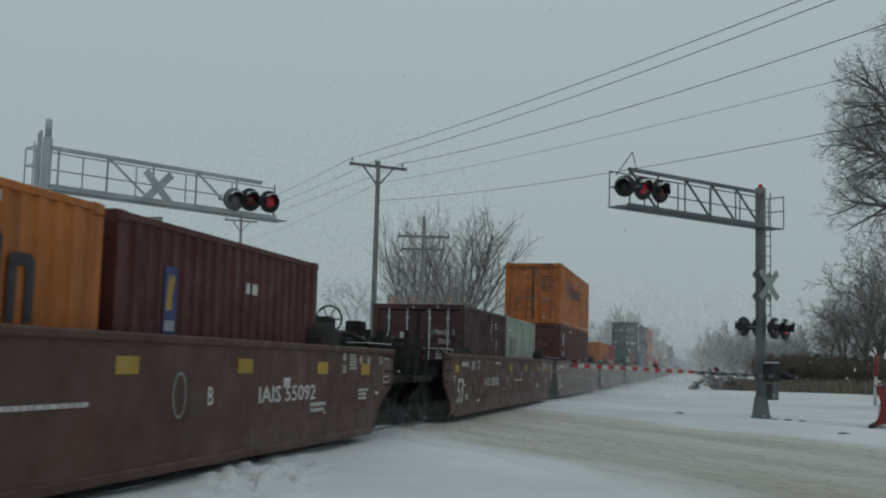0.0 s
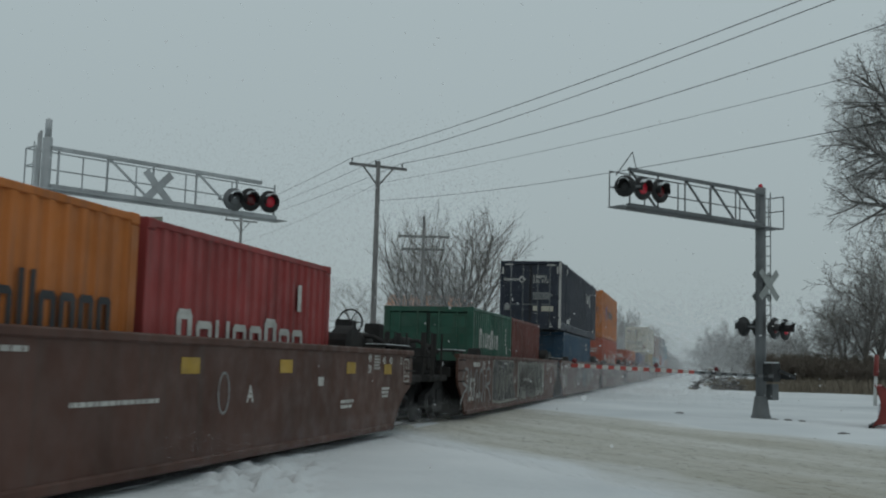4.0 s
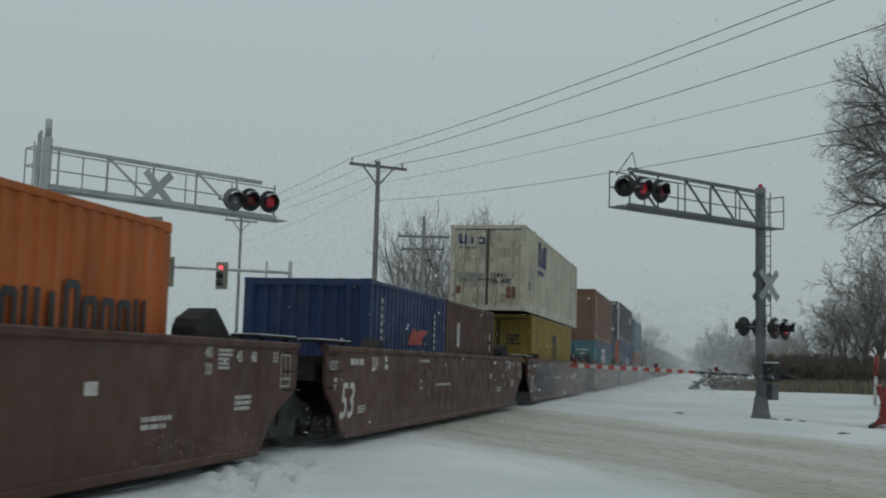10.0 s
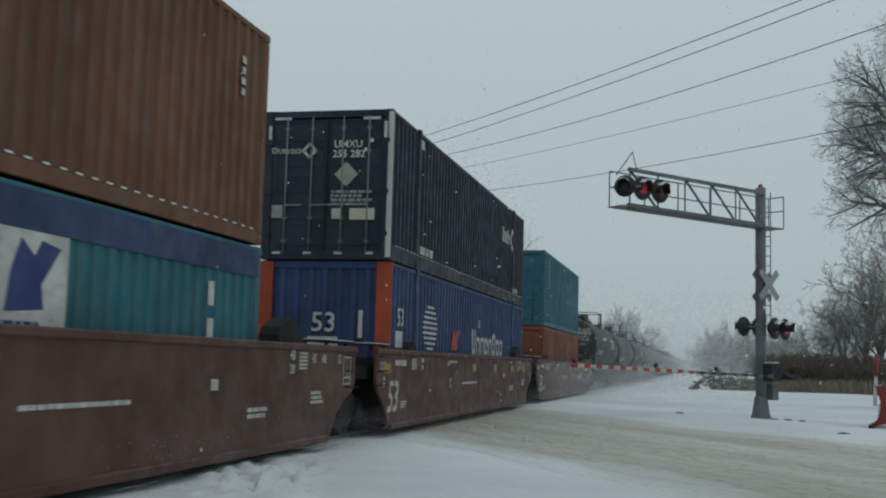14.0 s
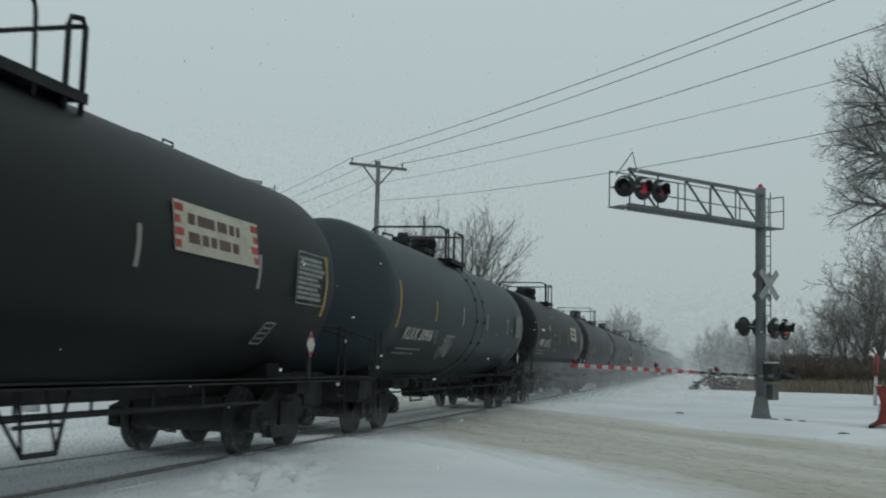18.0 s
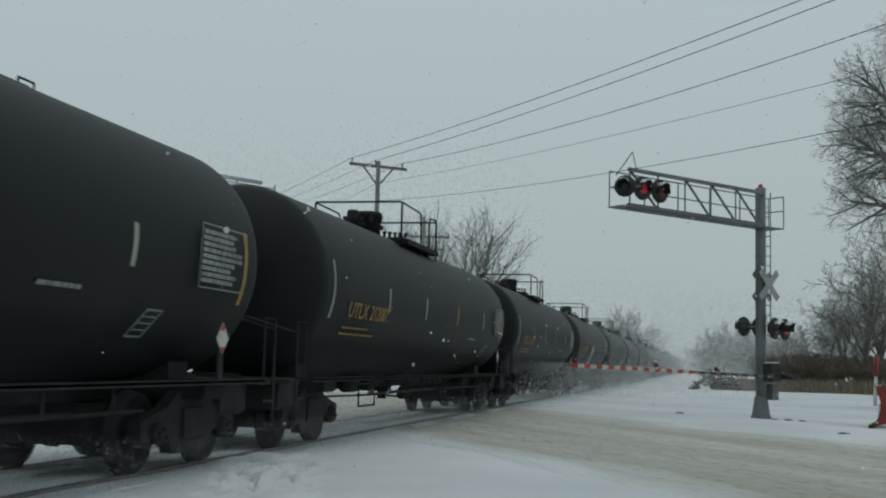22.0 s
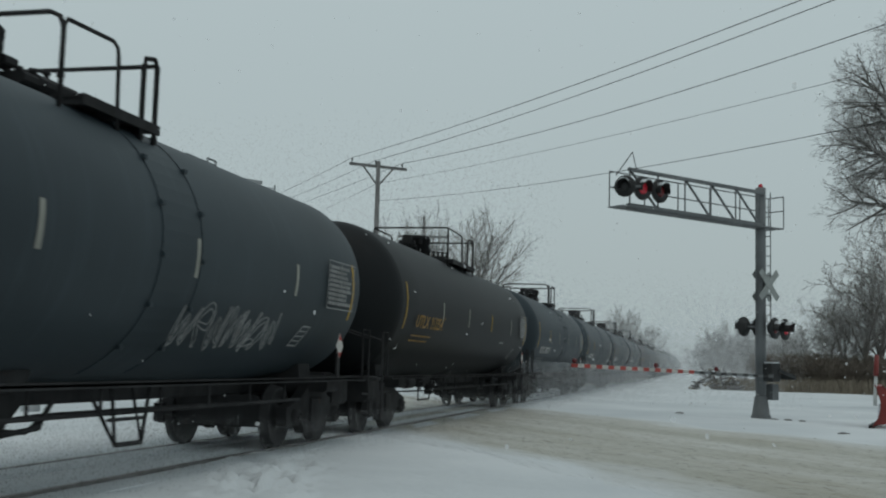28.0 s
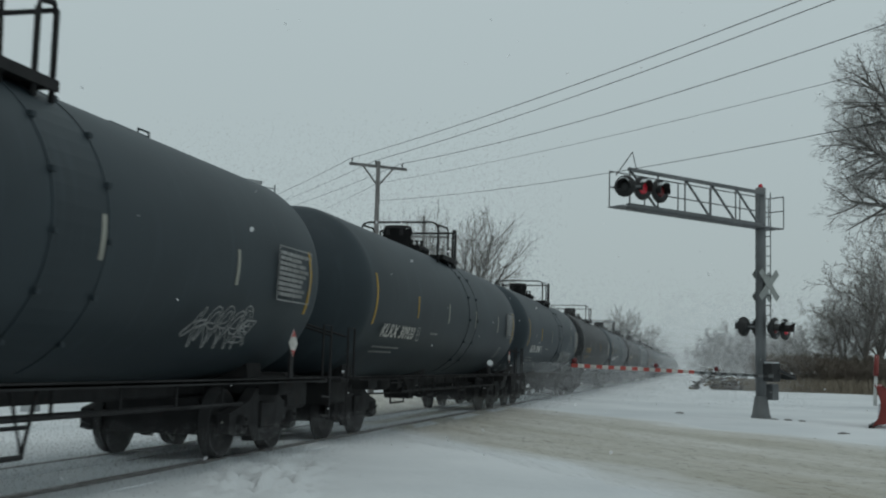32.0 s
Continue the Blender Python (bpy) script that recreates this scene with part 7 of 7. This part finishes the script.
def snow_plow():
    t = thing("snow_plow", Matrix.Translation((4.75, 32.79, -0.08)) @ pose(0, 0, 0, 0, 0, -102), "red steel snow plow blade with snow on its face", "snow plow")
    s = Shape()
    prof = [(0.24 * math.sin(a) ** 0.8, 0.05 + 1.13 * k / 10) for k, a in enumerate(np.linspace(0.02, math.pi - 0.3, 11))]
    v = [(x, d + off, z) for x in (-1.25, 1.25) for d, z in prof for off in (0, 0.03)]
    m = len(prof) * 2
    f = []
    for i in range(len(prof) - 1):
        f += [(2 * i, 2 * i + 2, 2 * i + 2 + m, 2 * i + m), (2 * i + 1, 2 * i + 1 + m, 2 * i + 3 + m, 2 * i + 3)]
        for b in (0, m):
            f.append((b + 2 * i, b + 2 * i + 1, b + 2 * i + 3, b + 2 * i + 2))
    s.add(v, f, True)
    part("moldboard", s, "plow_red", t)
    part("cutting_edge", Shape().box((0, -0.01, 0.06), (2.5, 0.12, 0.10), cut=0.01), "signal_black", t)
    for x in (-1.2, -0.4, 0.4, 1.2):
        part("rib", Shape().plate([(0.10, 0.1), (0.42, 0.15), (0.46, 0.95), (0.12, 1.16), (0.27, 0.6)], 0.03, lambda a, b, c, x=x: (x + c, a, b)), "plow_red", t)
    part("marker", Shape().tube([(1.2, 0.13, 1.42), (1.2, 0.16, 1.98)], [0.07, 0.055], 8), "plow_red", t)
    part("marker_tip", Shape().tube([(1.2, 0.10, 0.62), (1.2, 0.11, 1.0), (1.2, 0.13, 1.45)], 0.045, 8), "white_paint", t)
    part("snow_dusting", Shape().box((1.1, 0.20, 0.5), (0.25, 0.05, 0.36), cut=0.01), "snow", t)
    part("push_frame", Shape().box((0, 1.2, 0.35), (0.9, 1.4, 0.12), cut=0.03).box((0, 0.8, 0.6), (0.3, 0.3, 0.5), cut=0.04), "signal_black", t)


snow_plow()


# ---------------------------------------------------------------- trees
def bare_tree(seed, height, trunk_r, levels, stems=1, open_by=0.5, first=0.25, wiggle=0.12, up=0.3, kids=(7, 6, 6, 5), twig_mat="twig", shrink=0.6, lean=0.0, droop=0.0, thin=0.5, wood_mat="bark", fan=None, limbs=(), rmin=0.0075):
    """Trunk and limbs in one Shape, fine twigs in another. open_by: how wide branches leave their stem."""
    rnd = random.Random(seed)
    wood, twigs = Shape(), Shape()

    def grow(p, d, length, r, lev):
        n = 5 if lev < 2 else 3 if lev < 3 else 2
        pts, rs, dirs = [p], [r], [d]
        q, dd = p.copy(), d.copy()
        for k in range(n):
            pull = up * 0.10 - (droop * 0.12 if lev >= 2 else 0)
            dd = (dd + Vector((rnd.uniform(-1, 1), rnd.uniform(-1, 1), rnd.uniform(-0.7, 0.7))) * wiggle + Vector((0, 0, pull))).normalized()
            q = q + dd * length / n
            pts.append(q)
            rs.append(r * (1 - 0.62 * (k + 1) / n))
            dirs.append(dd)
        (wood if lev < 3 else twigs).tube(pts, rs, 8 if lev == 0 else 5 if lev < 2 else 4 if lev < 3 else 3, caps=False)
        if lev >= levels or (lev == 0 and limbs):
            return
        c = max(2, kids[min(lev, len(kids) - 1)] + rnd.randint(-1, 1))
        a0 = rnd.uniform(0, 6.28)
        for k in range(c):
            f = first + (1 - first) * (k + rnd.uniform(0.1, 0.9)) / c if lev == 0 else 0.2 + 0.8 * (k + rnd.uniform(0.1, 0.9)) / c
            i = min(n - 1, int(f * n))
            b = pts[i].lerp(pts[i + 1], f * n - i)
            e = dirs[i + 1]
            a = a0 + k * 2.4 + rnd.uniform(-0.5, 0.5)
            s1 = e.orthogonal().normalized()
            side = s1 * math.cos(a) + e.cross(s1) * math.sin(a)
            nd = (e + side * open_by * rnd.uniform(0.75, 1.25) + Vector((0, 0, up * 0.35))).normalized()
            grow(b, nd, length * shrink * rnd.uniform(0.8, 1.15) * (1.15 - 0.45 * f), max(rs[i] * thin * rnd.uniform(0.85, 1.2), rmin), lev + 1)

    for k in range(stems):
        a = 6.28 * k / stems + rnd.uniform(-0.3, 0.3)
        out = Vector((math.cos(a), math.sin(a), 0)) * ((fan or open_by) * rnd.uniform(0.35 if fan is None else 0.1, 0.9) if stems > 1 else 0)
        grow(Vector((out.x * 0.4, out.y * 0.4, -0.3)), (Vector((lean, 0, 1)) + out).normalized(), height * (0.72 if stems > 1 else 0.62) * rnd.uniform(0.85, 1.1), trunk_r, 0)
    for z, d, length in limbs:
        grow(Vector((0, 0, z)), Vector(d).normalized(), length, trunk_r * 0.36, 1)
    return wood.mesh("trunk", wood_mat), twigs.mesh("crown", twig_mat)


def plant(meshes, x, y, label, rz=0.0, k=1.0, z=0.0, group="bare trees"):
    t = thing("tree", pose(x, y, z, 0, 0, rz) @ Matrix.Scale(k, 4), label, "tree", group)
    part("trunk", meshes[0], None, t)
    part("crown", meshes[1], None, t)
    return t


T_FAN = bare_tree(5, 6.4, 0.40, 4, open_by=0.60, wiggle=0.07, up=0.12, kids=(0, 13, 7, 4), shrink=0.46, thin=0.50, wood_mat="bark", rmin=0.011, limbs=[
    (1.2 + 0.3 * k, (0.75 * math.sin(k * 2.4) * (0.35 + 0.65 * ((k * 0.37) % 1)), 0.6 * math.cos(k * 2.4), 1.0), 7.6 + (k * 0.61) % 1 * 1.6) for k in range(9)])
T_UPRIGHT = bare_tree(15, 6.4, 0.30, 4, open_by=0.42, wiggle=0.06, up=0.3, kids=(0, 11, 6, 4), shrink=0.46, thin=0.50, wood_mat="bark", rmin=0.011, limbs=[
    (1.4 + 0.3 * k, (0.34 * math.sin(k * 2.4), 0.3 * math.cos(k * 2.4), 1.0), 8.2 + (k * 0.61) % 1 * 1.8) for k in range(6)])
T_BIG = bare_tree(9, 20, 0.40, 5, open_by=0.95, wiggle=0.16, up=0.04, kids=(0, 13, 7, 5, 3), shrink=0.55, droop=0.14, thin=0.48, rmin=0.006, twig_mat="frost_haze_twig", limbs=(
    (9.0, (-3.7, -1.4, 2.5), 4.4), (11.3, (-3.2, -1.4, 2.6), 4.3), (8.2, (-3.2, -1.2, 0.4), 3.7), (11.9, (-1.8, -1.0, 3.4), 4.0), (12.2, (0.6, -1.0, 3.0), 4.0), (10.4, (-2.2, 1.0, 2.0), 4.2),
    (10.0, (3.0, 0.5, 2.0), 4.6), (9.2, (2.0, -2.2, 1.6), 4.6), (10.2, (-3.4, -0.2, 1.2), 4.0), (11.0, (0.5, 2.4, 2.4), 4.4), (8.8, (-1.6, -2.8, 1.0), 3.8)))
T_MID = bare_tree(17, 10, 0.10, 4, stems=4, open_by=0.85, first=0.12, wiggle=0.15, up=0.12, kids=(8, 7, 5, 5), shrink=0.5, twig_mat="frost_haze_twig", thin=0.45, wood_mat="frost_haze_bark")
T_TALL = bare_tree(31, 13, 0.16, 4, open_by=0.9, first=0.2, wiggle=0.15, up=0.12, kids=(11, 7, 5, 4), shrink=0.5, thin=0.45, twig_mat="frost_haze_twig", wood_mat="twig", rmin=0.012)
T_BUSH = bare_tree(23, 4.5, 0.05, 3, stems=7, open_by=0.8, first=0.1, wiggle=0.14, up=0.25, kids=(9, 8, 5), shrink=0.5, twig_mat="bush_twig", wood_mat="bush_twig", rmin=0.02)
T_FAR = bare_tree(41, 11, 0.16, 3, stems=2, open_by=0.85, first=0.15, wiggle=0.14, up=0.14, kids=(9, 8, 6), shrink=0.5, twig_mat="frost_haze_twig", thin=0.5, wood_mat="frost_haze_bark", rmin=0.024)
plant(T_FAN, -15.6, 72.5, "bare spreading tree with fanned limbs beyond the track", 20, 0.88)
plant(T_UPRIGHT, -19.0, 73.5, "upright bare tree with thin steep limbs beyond the track", 70, 0.84)
plant(T_MID, -21.5, 76.0, "smaller bare tree with fine twigs beyond the track", 40, 1.05)
plant(T_MID, -12.5, 86.0, "low bare tree with fine twigs beyond the track", 140, 0.7)
plant(T_BIG, 9.55, 48.0, "tall bare tree with wide drooping limbs, snow on its twigs", 0, 0.96)
for x, y, rz, k in ((9.4, 90, 10, 0.72), (11.0, 92, 70, 0.85), (12.4, 91, 150, 1.15), (13.8, 93, 220, 1.4), (15.4, 91, 300, 1.6), (12.2, 99, 80, 0.95), (16.5, 99, 260, 1.5), (11.7, 95, 30, 0.95), (13.2, 97, 120, 1.15), (14.6, 96, 350, 1.35), (10.2, 96, 205, 0.82)):
    plant(T_TALL if k > 0.8 else T_MID, x, y, "bare thicket tree with frosted, haze-pale twigs", rz, k, group="thicket trees")
rb = random.Random(77)
for i in range(54):
    y = 85 + rb.uniform(0, 16)
    plant(T_BUSH, 4.6 + (y - 80) * 0.1 + 10.5 * (i + rb.random()) / 54, y, "bare bush with brown twigs at the thicket's edge", rb.uniform(0, 360), rb.uniform(0.5, 0.8), group="bushes")
for i in range(36):
    y = 112 + i * 7.0
    plant(T_FAR, 3.2 + 0.02 * y + rb.uniform(0, 9), y, "bare tree in the line along the railway", rb.uniform(0, 360), rb.uniform(0.6, 0.95) * (0.75 if y < 150 else 1.0), group="far tree line")
for i in range(15):
    plant(T_FAR, -15 - rb.uniform(0, 9) - i * 0.5, 98 + i * 12, "bare tree far beyond the track", rb.uniform(0, 360), rb.uniform(0.55, 0.85), group="far tree line")


for x, y, rz, k in ((-13.4, 255, 30, 1.3), (-16.5, 258, 110, 1.5), (-19.5, 252, 200, 1.4), (-22.5, 262, 280, 1.2), (-14.8, 268, 330, 1.4)):
    plant(T_FAR, x, y, "bare tree far beyond the track", rz, k, group="far tree line")


for x, y, k in ((0.6, 128, 0.52), (1.8, 140, 0.66), (2.6, 122, 0.58), (3.4, 133, 0.7), (4.6, 126, 0.62), (5.4, 141, 0.75), (1.2, 150, 0.6), (4.0, 148, 0.72)):
    plant(T_FAR, x, y, "bare tree in the line along the railway", 47 * y, k, group="far tree line")
for x, y, k in ((-18.0, 215, 0.95), (-15.5, 224, 1.05), (-13.0, 218, 1.0), (-11.5, 230, 0.9), (-16.8, 232, 1.0)):
    plant(T_FAR, x, y, "bare tree far beyond the track", 31 * y, k, group="far tree line")


def dry_grass():
    s = Shape()
    rnd = random.Random(12)
    for i in range(15000):
        x, y = rnd.uniform(0.9, 18), 83 + 15 * rnd.random() ** 1.6
        h = rnd.uniform(0.3, 0.85) + (0.4 * rnd.random() if x > 6 else 0)
        dx, dy = rnd.uniform(-0.35, 0.35), rnd.uniform(-0.2, 0.2)
        w = 0.022
        s.add([(x - w, y, -0.2), (x + w, y, -0.2), (x + dx * 0.5 + w * 0.7, y + dy * 0.5, h * 0.6), (x + dx, y + dy, h)], [(0, 1, 2), (0, 2, 3)])
    ob = new("dry_grass", s.mesh("dry_grass", "dry_grass"))
    tagged(ob, "tall tan winter grass in front of bushes", "grass", kind="stuff")


dry_grass()


def snow_clods():
    rnd = random.Random(31)
    for x, y, r in ((2.54, 33.84, 0.08), (2.9, 33.5, 0.07), (3.27, 27.3, 0.09), (-0.6, 36.5, 0.10), (2.2, 34.6, 0.08)):
        s = Shape()
        v = []
        for a in range(5):
            for b in range(8):
                q = r * (0.8 + 0.4 * rnd.random())
                th, ph = math.pi * (a + 0.5) / 5, b * math.pi / 4
                v.append((q * 1.6 * math.sin(th) * math.cos(ph), q * math.sin(th) * math.sin(ph), q * 0.35 * math.cos(th)))
        s.add(v, [(a * 8 + b, a * 8 + (b + 1) % 8, (a + 1) * 8 + (b + 1) % 8, (a + 1) * 8 + b) for a in range(4) for b in range(8)] + [tuple(range(8)), tuple(range(39, 31, -1))], True)
        ob = new("clod", s.mesh("clod", "bark"))
        ob.matrix_basis = Matrix.Translation((x, y, ground_z(x, y) + r * 0.1))
        tagged(ob, "dark frozen clod lying on the snow", "clod", "clods on the snow")


snow_clods()


def brush_pile():
    """Cut branches and old timber heaped up far beyond the signal, snow lying on them."""
    rnd = random.Random(6)
    t = thing("brush_pile", Matrix.Translation((1.3, 82.5, -0.1)), "heap of cut branches and old timber dusted with snow", "brush pile")
    for k in range(84):
        u = rnd.uniform(-1, 1)
        top = 1.45 * (1 - abs(u) ** 2.2) * rnd.uniform(0.15, 1.0) + 0.08
        c = Vector((1.75 * u, rnd.uniform(-0.7, 0.7), top))
        d = Vector((rnd.uniform(-1, 1), rnd.uniform(-0.6, 0.6), rnd.uniform(-0.28, 0.28))).normalized() * rnd.uniform(0.2, 0.62)
        p, q = c - d, c + d
        p.z, q.z = max(0.05, p.z), max(0.05, q.z)
        r = rnd.uniform(0.025, 0.085)
        part("branch", Shape().tube([p, c + Vector((0, 0, rnd.uniform(-0.05, 0.05))), q], [r, r * 0.9, r * 0.6], 6), "bark" if k % 3 else "dry_grass", t)
        if k % 3 == 0 and top > 0.5:
            part("snow_patch", Shape().tube([p.lerp(q, 0.15) + Vector((0, -0.02, r)), c + Vector((0, -0.02, r * 1.3)), p.lerp(q, 0.85) + Vector((0, -0.02, r * 0.8))], [r * 0.5, r * 1.1, r * 0.5], 6), "snow", t, "snow lying on a branch")


brush_pile()


# ---------------------------------------------------------------- falling snow and added haze
def flakes(name, n, lo, hi, size, seed, label, grow=0.0, sides=3, mat="flake"):
    """Loose flakes as single small facets, each turned its own way."""
    g = np.random.default_rng(seed)
    lo, hi = np.array(lo), np.array(hi)
    c = lo + g.random((n, 3)) * (hi - lo)
    s = size * (0.6 + 0.8 * g.random((n, 1))) + grow * np.maximum(0, c[:, 1:2])
    u = g.normal(size=(n, 3))
    u /= np.linalg.norm(u, axis=1, keepdims=True)
    w = np.cross(u, g.normal(size=(n, 3)))
    w /= np.linalg.norm(w, axis=1, keepdims=True)
    ring = [2 * math.pi * k / sides for k in range(sides)]
    v = np.stack([c + s * (math.cos(a) * u + math.sin(a) * w) for a in ring], 1).reshape(-1, 3)
    me = bpy.data.meshes.new(name)
    me.vertices.add(sides * n)
    me.loops.add(sides * n)
    me.polygons.add(n)
    me.vertices.foreach_set("co", v.astype(np.float32).ravel())
    me.loops.foreach_set("vertex_index", np.arange(sides * n, dtype=np.int32))
    me.polygons.foreach_set("loop_start", np.arange(0, sides * n, sides, dtype=np.int32))
    me.update(calc_edges=True)
    me.materials.append(MAT[mat])
    return tagged(new(name, me), label, "snow", kind="stuff")


SNOW = []
for k in range(3):
    SNOW.append(flakes("falling_snow", 8500, (-45, 11, -1), (32, 44, 46), (0.013, 0.016, 0.023)[k], 40 + k, "loose snowflakes drifting down", sides=7))
DUST = [flakes("snow_dust", 230000, (-9.2, 36, 0.0), (-4.4, 115, 1.5), 0.024, 9, "powder snow whirled up along the rails", mat="powder"),
        flakes("snow_dust", 70000, (-9.4, 9, 0.0), (-5.0, 36, 0.55), 0.012, 10, "fine powder snow swirling round the wheels", mat="powder")]
# distance haze, added as many small see-through facets hanging in the air
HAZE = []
for y0, y1, s, n, mat in ((42, 85, 0.028, 230000, "powder"), (85, 140, 0.04, 100000, "powder"), (140, 230, 0.065, 110000, "far_haze"), (230, 420, 0.11, 120000, "far_haze")):
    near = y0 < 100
    HAZE.append(flakes("blowing_snow", n, (-22, y0, 0.0), (3 if near else 20, y1, 5.2 if near else 7), s, int(y0), "see-through snow facets added as haze along the railway", mat=mat))
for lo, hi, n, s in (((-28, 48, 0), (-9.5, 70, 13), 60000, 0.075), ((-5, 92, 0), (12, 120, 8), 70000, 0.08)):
    HAZE.append(flakes("snowfall_veil", n, lo, hi, s, int(hi[1]), "see-through facets added as haze before the far trees", mat="veil"))


# ---------------------------------------------------------------- motion of the train and the snow
def motions():
    for ob, y in MOVERS:
        walk(ob, [(t, pose(TRACK, y - run(t), ob.location.z)) for t in (0, 2, 4, 6, 8, 10, 12, 14, 16, 18, 20, 22, 24, 26, 28, 30, CLIP)])
    step = 1 / FPS
    for ob, y in MOVERS:
        for tr in ob.children:
            if not tr.name.startswith("truck"):
                continue
            at = y + tr.location.y
            t0, t1 = max(0.0, when(at - 40)), min(CLIP, when(max(0.0, at - 5)))
            if t1 <= t0:
                continue
            f0, f1 = math.floor(t0 * FPS), math.ceil(t1 * FPS)
            for ws in tr.children:
                if not ws.name.startswith("wheelset"):
                    continue
                p = ws.location.copy()
                turn = [math.degrees((run(f * step) - run(f0 * step)) / WHEEL_R) for f in range(f0, f1 + 1)]
                rows = [(f * step, pose(p.x, p.y, p.z, turn[f - f0])) for f in range(f0, f1 + 1)]
                if f0 > 0:
                    rows.insert(0, (0, pose(p.x, p.y, p.z)))
                if f1 * step < CLIP:
                    rows.append((CLIP, pose(p.x, p.y, p.z, turn[-1])))
                walk(ws, rows)
    for k, ob in enumerate(SNOW):
        v = (0.55 + 0.15 * k, -0.25, -1.15 - 0.12 * k)
        walk(ob, [(0, pose(-8, 2, 0)), (CLIP, pose(-8 + v[0] * CLIP, 2 + v[1] * CLIP, v[2] * CLIP))])
    for ob in DUST:
        walk(ob, [(0, pose(0, 2, 0)), (CLIP, pose(0, -2, 0))])
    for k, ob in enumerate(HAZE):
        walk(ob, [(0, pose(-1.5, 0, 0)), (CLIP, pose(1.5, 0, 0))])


motions()
